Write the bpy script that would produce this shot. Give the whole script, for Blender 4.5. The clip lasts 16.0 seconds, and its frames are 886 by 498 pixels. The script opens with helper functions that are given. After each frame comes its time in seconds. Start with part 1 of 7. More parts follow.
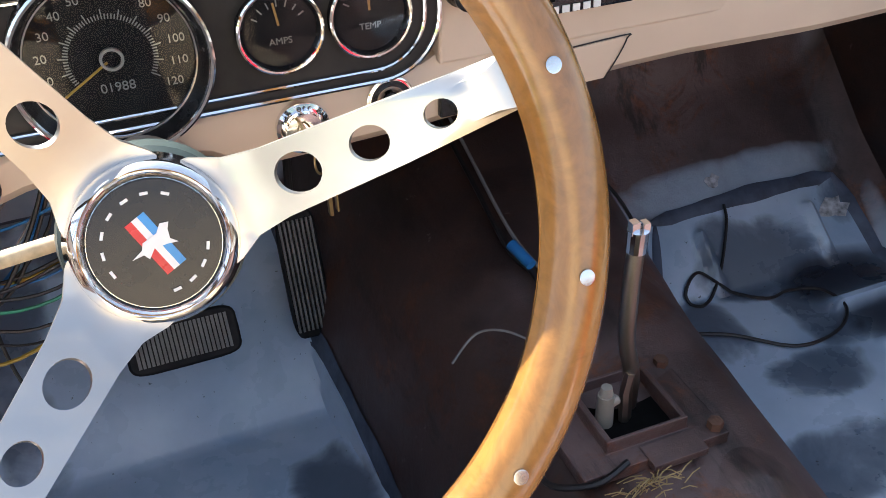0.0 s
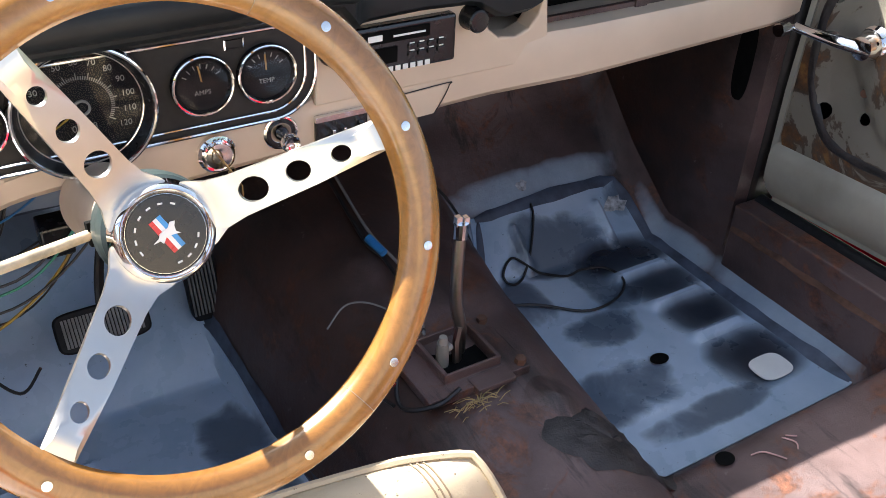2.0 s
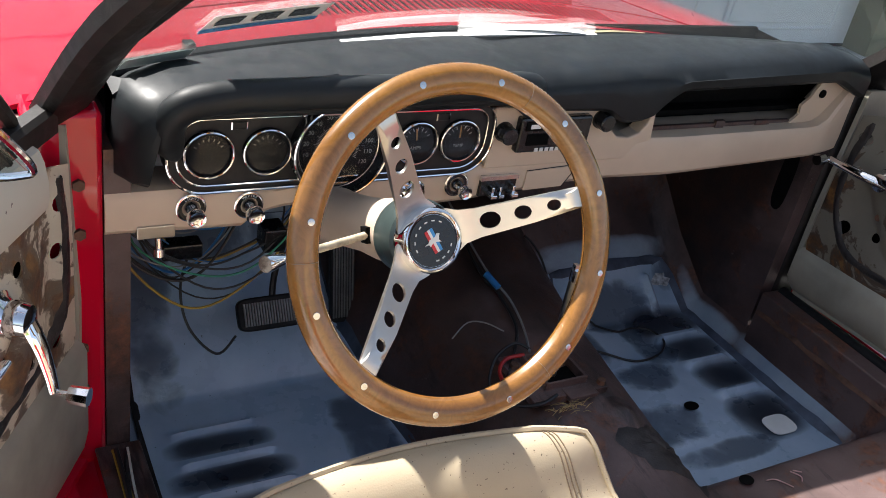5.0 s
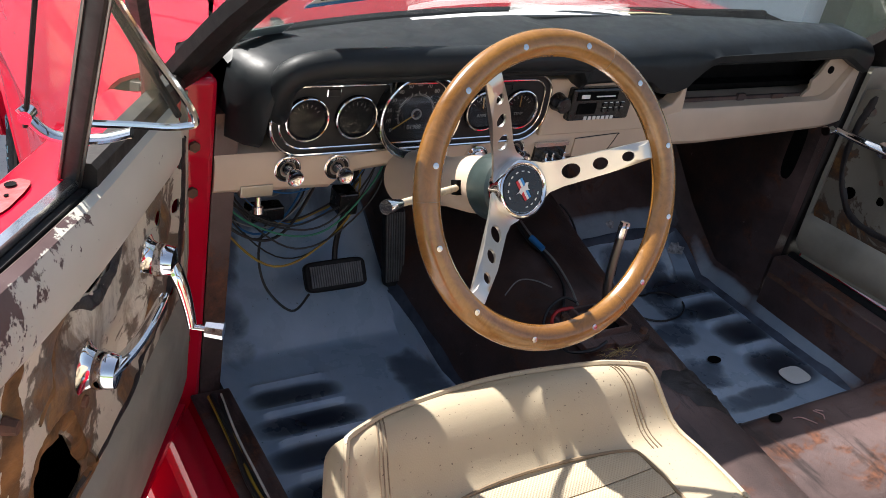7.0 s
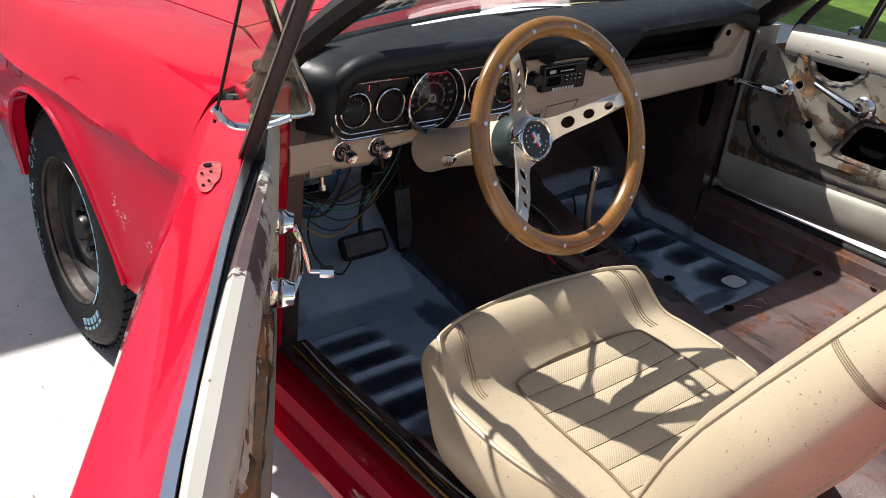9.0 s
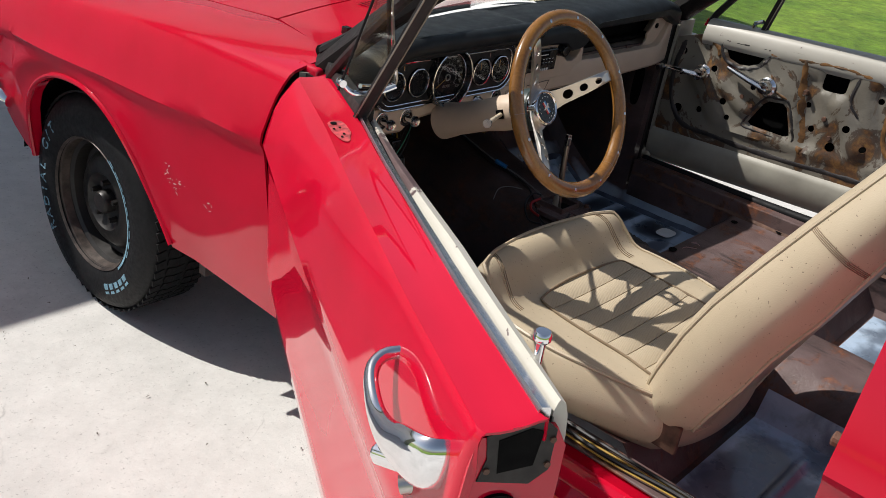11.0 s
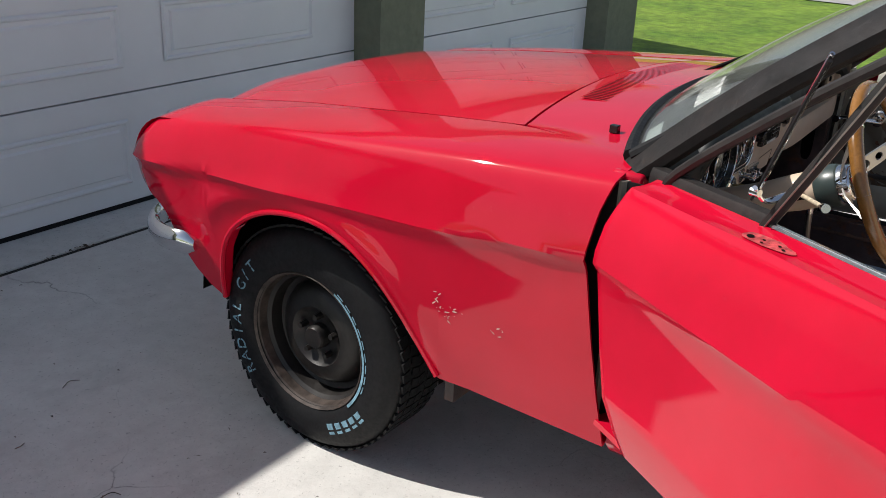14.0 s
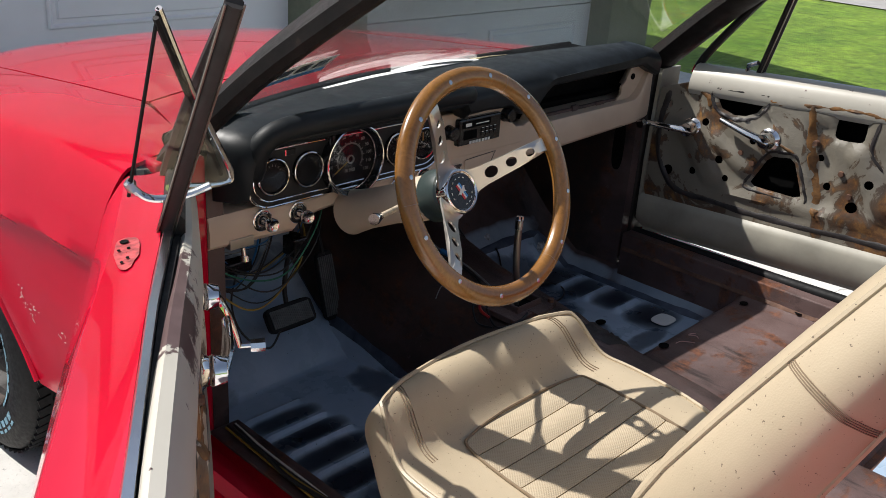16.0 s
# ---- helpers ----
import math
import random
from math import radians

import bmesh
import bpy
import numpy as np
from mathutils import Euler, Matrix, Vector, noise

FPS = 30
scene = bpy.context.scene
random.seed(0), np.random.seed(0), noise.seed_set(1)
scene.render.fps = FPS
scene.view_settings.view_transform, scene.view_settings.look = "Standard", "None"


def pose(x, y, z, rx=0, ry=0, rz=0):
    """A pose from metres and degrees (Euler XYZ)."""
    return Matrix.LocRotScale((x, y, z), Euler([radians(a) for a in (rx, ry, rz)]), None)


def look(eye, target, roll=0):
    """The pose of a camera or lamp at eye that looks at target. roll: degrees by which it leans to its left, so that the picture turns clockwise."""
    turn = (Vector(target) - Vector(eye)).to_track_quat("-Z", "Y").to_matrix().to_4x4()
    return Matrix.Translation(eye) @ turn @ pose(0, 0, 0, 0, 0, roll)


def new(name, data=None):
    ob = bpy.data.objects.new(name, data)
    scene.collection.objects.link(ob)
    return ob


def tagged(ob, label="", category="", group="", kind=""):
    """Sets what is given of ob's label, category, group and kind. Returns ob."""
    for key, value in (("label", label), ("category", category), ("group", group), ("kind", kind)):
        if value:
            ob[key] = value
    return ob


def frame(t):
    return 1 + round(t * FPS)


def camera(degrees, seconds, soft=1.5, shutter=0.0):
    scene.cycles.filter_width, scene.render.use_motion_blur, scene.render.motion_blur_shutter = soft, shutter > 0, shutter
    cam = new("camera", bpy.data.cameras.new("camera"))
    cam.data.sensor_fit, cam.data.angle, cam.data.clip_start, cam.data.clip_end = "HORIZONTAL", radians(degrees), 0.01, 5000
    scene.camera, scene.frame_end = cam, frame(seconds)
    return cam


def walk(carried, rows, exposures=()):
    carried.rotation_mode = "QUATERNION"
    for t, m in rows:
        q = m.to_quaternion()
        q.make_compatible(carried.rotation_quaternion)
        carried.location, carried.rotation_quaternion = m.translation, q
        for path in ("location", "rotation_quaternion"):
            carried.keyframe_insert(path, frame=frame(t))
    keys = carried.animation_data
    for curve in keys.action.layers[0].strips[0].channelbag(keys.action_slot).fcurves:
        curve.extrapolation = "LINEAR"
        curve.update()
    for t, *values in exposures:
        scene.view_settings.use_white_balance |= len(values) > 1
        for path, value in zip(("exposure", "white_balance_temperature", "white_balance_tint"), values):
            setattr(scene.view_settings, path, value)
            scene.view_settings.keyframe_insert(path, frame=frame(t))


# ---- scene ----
cam = camera(51.0, 16.0, 0.8)
PATH = [
    (0, (-0.382, -1.543, 1.161), (0.194, 0.0, 0.026), -2.2),
    (0.5, (-0.348, -1.589, 1.175), (0.296, -0.083, 0.027), -1.6),
    (1, (-0.369, -1.648, 1.212), (0.36, -0.182, 0.062), -0.5),
    (1.5, (-0.453, -1.708, 1.273), (0.384, -0.297, 0.131), 1.3),
    (2, (-0.518, -1.763, 1.317), (0.374, -0.37, 0.193), 2.8),
    (2.5, (-0.573, -1.808, 1.347), (0.355, -0.422, 0.244), 4.5),
    (3, (-0.609, -1.862, 1.376), (0.326, -0.469, 0.286), 5.1),
    (3.5, (-0.672, -1.91, 1.406), (0.285, -0.5, 0.359), 6.6),
    (4, (-0.751, -1.947, 1.429), (0.173, -0.489, 0.42), 8.3),
    (4.5, (-0.811, -1.95, 1.441), (0.111, -0.482, 0.444), 9.9),
    (4.7, (-0.838, -1.938, 1.446), (0.096, -0.478, 0.448), 10.6),
    (6.8, (-1.07, -1.972, 1.417), (-0.016, -0.576, 0.448), 12.2),
    (7, (-1.087, -1.994, 1.423), (-0.064, -0.579, 0.447), 11.6),
    (7.5, (-1.152, -2.08, 1.431), (-0.162, -0.63, 0.474), 9.5),
    (8, (-1.229, -2.165, 1.472), (-0.217, -0.726, 0.522), 8.9),
    (8.5, (-1.342, -2.177, 1.475), (-0.239, -0.796, 0.54), 8.6),
    (8.7, (-1.408, -2.176, 1.469), (-0.261, -0.825, 0.542), 7.8),
    (10.8, (-1.935, -2.272, 1.507), (-0.552, -1.131, 0.621), 9.0),
    (11, (-2.012, -2.229, 1.506), (-0.602, -1.12, 0.623), 9.2),
    (11.5, (-2.135, -2.114, 1.505), (-0.693, -1.044, 0.624), 8.3),
    (12, (-2.139, -1.955, 1.489), (-0.726, -0.838, 0.62), 7.3),
    (12.5, (-2.134, -1.747, 1.469), (-0.723, -0.612, 0.62), 6.9),
    (13, (-2.281, -1.514, 1.476), (-0.826, -0.425, 0.641), 4.3),
    (13.5, (-2.378, -1.429, 1.48), (-0.858, -0.396, 0.692), 3.6),
    (14, (-2.376, -1.528, 1.49), (-0.858, -0.47, 0.732), 2.6),
    (14.5, (-2.258, -1.767, 1.483), (-0.764, -0.652, 0.758), 1.6),
    (15, (-2.077, -1.984, 1.454), (-0.611, -0.831, 0.73), 3.1),
    (15.5, (-1.771, -2.05, 1.418), (-0.35, -0.866, 0.658), 4.0),
    (16, (-1.492, -2.141, 1.439), (-0.128, -0.9, 0.664), 4.1),
]
EXPOSURES = [(0, 2.22), (0.5, 2.5), (1, 2.55), (1.5, 2.38), (2, 2.15), (3, 1.82), (4.5, 1.4), (7, 1.15), (8.5, 0.78), (11, 0.02), (12.5, 0.03), (13.5, 0.1), (14.5, 0.1), (15.5, 0.05), (16, 0.32)]
walk(cam, [(t, look(eye, target, roll)) for t, eye, target, roll in PATH], EXPOSURES)

# ---- world and light ----
SUN = Vector((0.39, -0.78, -1.0)).normalized()
world = bpy.data.worlds.new("sky")
scene.world = world
world.use_nodes = True
wn = world.node_tree
sky = wn.nodes.new("ShaderNodeTexSky")
sky.sky_type = "NISHITA"
sky.sun_disc = False
sky.sun_elevation = math.asin(-SUN.z)
sky.sun_rotation = math.atan2(-SUN.x, -SUN.y)
sky.air_density, sky.dust_density = 1.0, 1.5
haze = wn.nodes.new("ShaderNodeHueSaturation")
haze.inputs["Saturation"].default_value = 0.78
wn.links.new(sky.outputs[0], haze.inputs["Color"])
wn.links.new(haze.outputs[0], wn.nodes["Background"].inputs[0])
wn.nodes["Background"].inputs[1].default_value = 0.092
sun = new("sun", bpy.data.lights.new("sun", "SUN"))
sun.data.energy, sun.data.angle, sun.data.color = 5.0, radians(0.55), (1.0, 0.96, 0.91)
sun.matrix_world = look((0, 0, 8), Vector((0, 0, 8)) + SUN)


# ---- materials ----
class Mat:
    """A small wrapper that builds one procedural node material."""

    def __init__(self, name, base=(0.5, 0.5, 0.5), rough=0.5, metal=0.0, **extra):
        self.m = bpy.data.materials.new(name)
        self.m.use_nodes = True
        self.t = self.m.node_tree
        self.b = self.t.nodes["Principled BSDF"]
        self.set("Base Color", (*base, 1)), self.set("Roughness", rough), self.set("Metallic", metal)
        for k, v in extra.items():
            self.set(k.replace("_", " "), v)
        self.co = self.t.nodes.new("ShaderNodeTexCoord").outputs["Object"]

    def set(self, key, v):
        self.b.inputs[key].default_value = v

    def link(self, a, key):
        self.t.links.new(a, self.b.inputs[key])

    def noise(self, scale, detail=4, rough=0.55, stretch=None, distort=0.0):
        n = self.t.nodes.new("ShaderNodeTexNoise")
        n.inputs["Scale"].default_value, n.inputs["Detail"].default_value = scale, detail
        n.inputs["Roughness"].default_value, n.inputs["Distortion"].default_value = rough, distort
        self.t.links.new(self.place(stretch), n.inputs["Vector"])
        return n.outputs["Fac"]

    def place(self, stretch=None, shift=(0, 0, 0)):
        if not stretch:
            return self.co
        g = self.t.nodes.new("ShaderNodeMapping")
        g.inputs["Scale"].default_value, g.inputs["Location"].default_value = stretch, shift
        self.t.links.new(self.co, g.inputs["Vector"])
        return g.outputs[0]

    def voronoi(self, scale, stretch=None, feature="F1"):
        n = self.t.nodes.new("ShaderNodeTexVoronoi")
        n.feature = feature
        n.inputs["Scale"].default_value = scale
        self.t.links.new(self.place(stretch), n.inputs["Vector"])
        return n.outputs["Distance"]

    def ramp(self, fac, stops):
        r = self.t.nodes.new("ShaderNodeValToRGB")
        while len(r.color_ramp.elements) < len(stops):
            r.color_ramp.elements.new(0.5)
        for e, (p, c) in zip(r.color_ramp.elements, stops):
            e.position, e.color = p, (*c, 1) if not isinstance(c, (int, float)) else (c, c, c, 1)
        self.t.links.new(fac, r.inputs[0])
        return r.outputs[0]

    def mix(self, fac, a, b, how="MIX"):
        x = self.t.nodes.new("ShaderNodeMix")
        x.data_type, x.blend_type = "RGBA", how
        for key, v in ((0, fac), (6, a), (7, b)):
            if isinstance(v, bpy.types.NodeSocket):
                self.t.links.new(v, x.inputs[key])
            else:
                x.inputs[key].default_value = v if key == 0 else ((*v, 1) if len(v) == 3 else v)
        return x.outputs[2]

    def math(self, how, a, b=0.0):
        x = self.t.nodes.new("ShaderNodeMath")
        x.operation = how
        for k, v in enumerate((a, b)):
            if isinstance(v, bpy.types.NodeSocket):
                self.t.links.new(v, x.inputs[k])
            else:
                x.inputs[k].default_value = v
        return x.outputs[0]

    def axis(self, k):
        s = self.t.nodes.new("ShaderNodeSeparateXYZ")
        self.t.links.new(self.co, s.inputs[0])
        return s.outputs[k]

    def color(self, c):
        self.link(c, "Base Color")
        return self

    def bump(self, h, strength=0.3, dist=0.002):
        n = self.t.nodes.new("ShaderNodeBump")
        n.inputs["Strength"].default_value, n.inputs["Distance"].default_value = strength, dist
        self.t.links.new(h, n.inputs["Height"])
        self.link(n.outputs[0], "Normal")
        return self


def mat_red():
    m = Mat("red_paint", (0.55, 0.006, 0.016), 0.5, Coat_Weight=1.0, Coat_Roughness=0.03, Specular_IOR_Level=0.0)
    n = m.noise(3.0, 5)
    c = m.ramp(n, [(0.3, (0.47, 0.0030, 0.021)), (0.7, (0.57, 0.005, 0.030))])
    dust = m.ramp(m.noise(55, 6, 0.7), [(0.64, 0), (0.85, 0.06)])
    c = m.mix(dust, c, (0.62, 0.30, 0.28))
    m.color(c).link(m.ramp(m.noise(9, 6), [(0.3, 0.28), (0.75, 0.45)]), "Roughness")
    return m.bump(m.noise(420, 2), 0.05, 0.001).m


def mat_concrete():
    m = Mat("concrete", (0.5, 0.49, 0.46), 0.9)
    a = m.ramp(m.noise(0.9, 6), [(0.3, (0.55, 0.54, 0.51)), (0.7, (0.74, 0.725, 0.69))])
    b = m.ramp(m.noise(14, 8, 0.7), [(0.3, 0.86), (0.65, 1.0)])
    c = m.mix(1.0, a, b, "MULTIPLY")
    pits = m.ramp(m.noise(75, 6, 0.75), [(0.30, 0.45), (0.42, 1.0)])
    c = m.mix(1.0, c, pits, "MULTIPLY")
    warp = m.t.nodes.new("ShaderNodeTexNoise")
    warp.inputs["Scale"].default_value, warp.inputs["Detail"].default_value = 3.0, 6
    m.t.links.new(m.co, warp.inputs["Vector"])
    mv = m.t.nodes.new("ShaderNodeVectorMath")
    mv.operation, mv.inputs[1].default_value = "MULTIPLY_ADD", (0.35, 0.35, 0.0)
    m.t.links.new(warp.outputs["Color"], mv.inputs[0]), m.t.links.new(m.co, mv.inputs[2])
    vo = m.t.nodes.new("ShaderNodeTexVoronoi")
    vo.feature = "DISTANCE_TO_EDGE"
    vo.inputs["Scale"].default_value = 1.25
    m.t.links.new(mv.outputs[0], vo.inputs["Vector"])
    line = m.ramp(vo.outputs["Distance"], [(0.0, 1.0), (0.002, 0.6), (0.0045, 0.0)])
    crack = m.math("MULTIPLY", line, m.ramp(m.noise(1.7, 3), [(0.50, 0), (0.64, 0.75)]))
    c = m.mix(crack, c, (0.09, 0.085, 0.08))
    stain = m.ramp(m.noise(2.3, 7, 0.65), [(0.58, 0), (0.78, 0.4)])
    c = m.mix(stain, c, (0.30, 0.29, 0.27))
    oil = m.ramp(m.noise(5.5, 7, 0.7), [(0.70, 0), (0.76, 0.7)])
    c = m.mix(oil, c, (0.13, 0.125, 0.12))
    m.color(c)
    return m.bump(m.noise(60, 8, 0.75), 0.5, 0.004).m


def mat_plain(name, base, rough, metal=0.0, scale=30, vary=0.15, bump=0.15, **extra):
    m = Mat(name, base, rough, metal, **extra)
    lo, hi = [tuple(min(1, v * k) for v in base) for k in (1 - vary, 1 + vary)]
    m.color(m.ramp(m.noise(scale, 5), [(0.3, lo), (0.7, hi)]))
    m.link(m.ramp(m.noise(scale * 2.3, 5), [(0.3, max(0.02, rough * 0.8)), (0.7, min(1, rough * 1.2))]), "Roughness")
    return m.bump(m.noise(scale * 8, 4), bump, 0.001).m


def spray(m, spots, ragged=1.0):
    """Soft sprayed spots of (x, y, rx, ry) in metres, squarish, ragged by noise."""
    n = m.noise(9.0, 5, 0.55, None, 0.4)
    rag = m.math("MULTIPLY", m.math("SUBTRACT", n, 0.5), 4.2 * ragged)
    total = None
    for x, y, rx, ry in spots:
        a = m.math("POWER", m.math("ABSOLUTE", m.math("DIVIDE", m.math("SUBTRACT", m.axis(0), x), rx)), 3.0)
        b = m.math("POWER", m.math("ABSOLUTE", m.math("DIVIDE", m.math("SUBTRACT", m.axis(1), y), ry)), 3.0)
        d = m.math("SUBTRACT", m.math("ADD", a, b), rag)
        f = m.ramp(m.math("MULTIPLY", d, 0.5), [(0.0, 1.0), (0.35, 0.85), (1.0, 0.0)])
        total = f if total is None else m.math("MAXIMUM", total, f)
    return total


# CELL_SPOTS: near-black rectangles in the cells between the floor ribs.
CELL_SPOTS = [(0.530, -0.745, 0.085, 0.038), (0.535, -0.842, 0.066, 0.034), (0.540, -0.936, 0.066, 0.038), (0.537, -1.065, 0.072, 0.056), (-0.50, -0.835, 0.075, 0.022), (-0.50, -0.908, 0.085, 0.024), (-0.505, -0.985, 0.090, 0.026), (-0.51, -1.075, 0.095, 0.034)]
# Overspray clouds; those behind y -1.8 are the rear floor's shade, painted on.
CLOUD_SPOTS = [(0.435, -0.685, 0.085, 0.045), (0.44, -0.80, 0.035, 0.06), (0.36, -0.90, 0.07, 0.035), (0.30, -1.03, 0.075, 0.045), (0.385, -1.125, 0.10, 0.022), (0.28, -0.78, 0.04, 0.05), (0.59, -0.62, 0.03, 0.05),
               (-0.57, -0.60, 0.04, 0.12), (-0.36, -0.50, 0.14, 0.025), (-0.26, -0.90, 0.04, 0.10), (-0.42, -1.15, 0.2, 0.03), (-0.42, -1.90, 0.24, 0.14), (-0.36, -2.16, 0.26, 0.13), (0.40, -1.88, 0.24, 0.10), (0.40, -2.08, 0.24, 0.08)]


def mat_brown(name="brown_primer", spots=(), dark_spots=(), black=0.65):
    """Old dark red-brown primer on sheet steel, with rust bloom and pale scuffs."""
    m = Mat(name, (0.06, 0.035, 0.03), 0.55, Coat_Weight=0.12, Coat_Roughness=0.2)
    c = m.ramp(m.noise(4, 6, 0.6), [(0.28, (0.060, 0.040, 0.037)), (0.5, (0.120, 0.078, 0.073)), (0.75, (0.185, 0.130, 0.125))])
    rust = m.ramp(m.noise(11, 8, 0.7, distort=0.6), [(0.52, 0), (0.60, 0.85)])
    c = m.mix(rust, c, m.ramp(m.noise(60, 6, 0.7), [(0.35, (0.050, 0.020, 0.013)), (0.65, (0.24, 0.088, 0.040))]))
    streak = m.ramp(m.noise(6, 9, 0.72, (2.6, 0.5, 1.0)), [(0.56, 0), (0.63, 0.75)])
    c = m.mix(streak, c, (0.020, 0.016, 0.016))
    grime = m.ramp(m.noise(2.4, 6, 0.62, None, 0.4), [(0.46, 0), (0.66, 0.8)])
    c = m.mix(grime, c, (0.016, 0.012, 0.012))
    if dark_spots:
        c = m.mix(m.math("MULTIPLY", spray(m, dark_spots), black), c, m.ramp(m.noise(14, 7, 0.7), [(0.4, (0.012, 0.009, 0.008)), (0.65, (0.05, 0.022, 0.014))]))
    if spots:
        c = m.mix(m.math("MULTIPLY", spray(m, spots, 0.8), 0.88), c, m.ramp(m.noise(8, 5), [(0.3, (0.24, 0.32, 0.42)), (0.7, (0.42, 0.52, 0.62))]))
    pale = m.ramp(m.noise(38, 7, 0.7), [(0.66, 0), (0.70, 0.4)])
    c = m.mix(pale, c, (0.24, 0.20, 0.19))
    m.color(c).link(m.ramp(m.noise(7, 6), [(0.3, 0.30), (0.7, 0.60)]), "Roughness")
    return m.bump(m.noise(38, 8, 0.75), 0.5, 0.004).m


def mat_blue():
    """New floor panel: blue-grey sealer with black overspray and dark rib cells; rear clouds paint in shade."""
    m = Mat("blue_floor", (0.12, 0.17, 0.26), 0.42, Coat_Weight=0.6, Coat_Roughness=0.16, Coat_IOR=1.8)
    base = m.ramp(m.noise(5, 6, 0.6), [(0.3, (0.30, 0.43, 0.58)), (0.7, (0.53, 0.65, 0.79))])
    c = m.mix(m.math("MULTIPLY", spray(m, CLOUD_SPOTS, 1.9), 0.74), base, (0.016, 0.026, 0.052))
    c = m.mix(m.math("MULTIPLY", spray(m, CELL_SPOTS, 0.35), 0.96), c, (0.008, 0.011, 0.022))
    white = m.ramp(m.noise(46, 8, 0.75), [(0.69, 0), (0.73, 0.55)])
    c = m.mix(white, c, (0.45, 0.5, 0.56))
    grit = m.ramp(m.noise(120, 4, 0.6), [(0.27, 0.8), (0.31, 0)])
    c = m.mix(grit, c, (0.012, 0.012, 0.014))
    m.color(c).link(m.ramp(m.noise(12, 5), [(0.3, 0.20), (0.7, 0.42)]), "Roughness")
    return m.bump(m.noise(40, 5), 0.15, 0.002).m


def mat_vinyl():
    m = Mat("beige_vinyl", (0.50, 0.39, 0.27), 0.42)
    c = m.ramp(m.noise(5, 5), [(0.3, (0.42, 0.345, 0.237)), (0.7, (0.525, 0.435, 0.305))])
    spots = m.ramp(m.noise(210, 3, 0.55), [(0.675, 0), (0.705, 0.85)])
    grime = m.ramp(m.noise(2.6, 6, 0.6), [(0.45, 0), (0.75, 0.35)])
    c = m.mix(grime, c, (0.36, 0.28, 0.20))
    c = m.mix(spots, c, (0.10, 0.07, 0.05))
    m.color(c).link(m.ramp(m.noise(9, 6), [(0.3, 0.34), (0.7, 0.52)]), "Roughness")
    return m.bump(m.voronoi(420), 0.12, 0.0012).m


def mat_perforated():
    """Basket-weave vinyl: fine rows of small square cells."""
    m = Mat("beige_basket_vinyl", (0.46, 0.35, 0.23), 0.55)
    k = 2 * math.pi / 0.0052
    w = m.math("MULTIPLY", m.math("SINE", m.math("MULTIPLY", m.axis(0), k)), m.math("SINE", m.math("MULTIPLY", m.axis(1), k)))
    c = m.ramp(m.noise(6, 5), [(0.3, (0.43, 0.352, 0.245)), (0.7, (0.535, 0.445, 0.313))])
    c = m.mix(m.ramp(w, [(0.45, 0), (0.8, 0.5)]), c, (0.22, 0.155, 0.095))
    spots = m.ramp(m.noise(150, 4, 0.6), [(0.71, 0), (0.77, 0.7)])
    c = m.mix(spots, c, (0.10, 0.07, 0.05))
    return m.color(c).bump(w, 0.35, 0.001).m


def mat_wood():
    m = Mat("varnished_wood", (0.30, 0.13, 0.04), 0.25, Coat_Weight=0.6, Coat_Roughness=0.12)
    c = m.ramp(m.noise(7, 3), [(0.3, (0.20, 0.084, 0.018)), (0.7, (0.355, 0.163, 0.036))])
    g = m.ramp(m.noise(42, 8, 0.7, (1.0, 1.0, 1.0), 3.0), [(0.34, 0.74), (0.62, 1.0)])
    m.color(m.mix(1.0, c, g, "MULTIPLY"))
    return m.bump(m.noise(160, 5), 0.06, 0.001).m


def mat_steel(name="brushed_steel", base=(0.63, 0.60, 0.555), rough=0.34):
    m = Mat(name, base, rough, 1.0)
    n = m.noise(14, 4, 0.5, (1, 9, 9))
    m.link(m.ramp(n, [(0.3, rough * 0.88), (0.7, rough * 1.15)]), "Roughness")
    m.color(m.ramp(m.noise(12, 6), [(0.3, tuple(v * 0.85 for v in base)), (0.7, base)]))
    return m.m


def mat_chrome():
    m = Mat("chrome", (0.83, 0.83, 0.84), 0.07, 1.0)
    m.link(m.ramp(m.noise(70, 6, 0.7), [(0.45, 0.05), (0.75, 0.22)]), "Roughness")
    return m.m


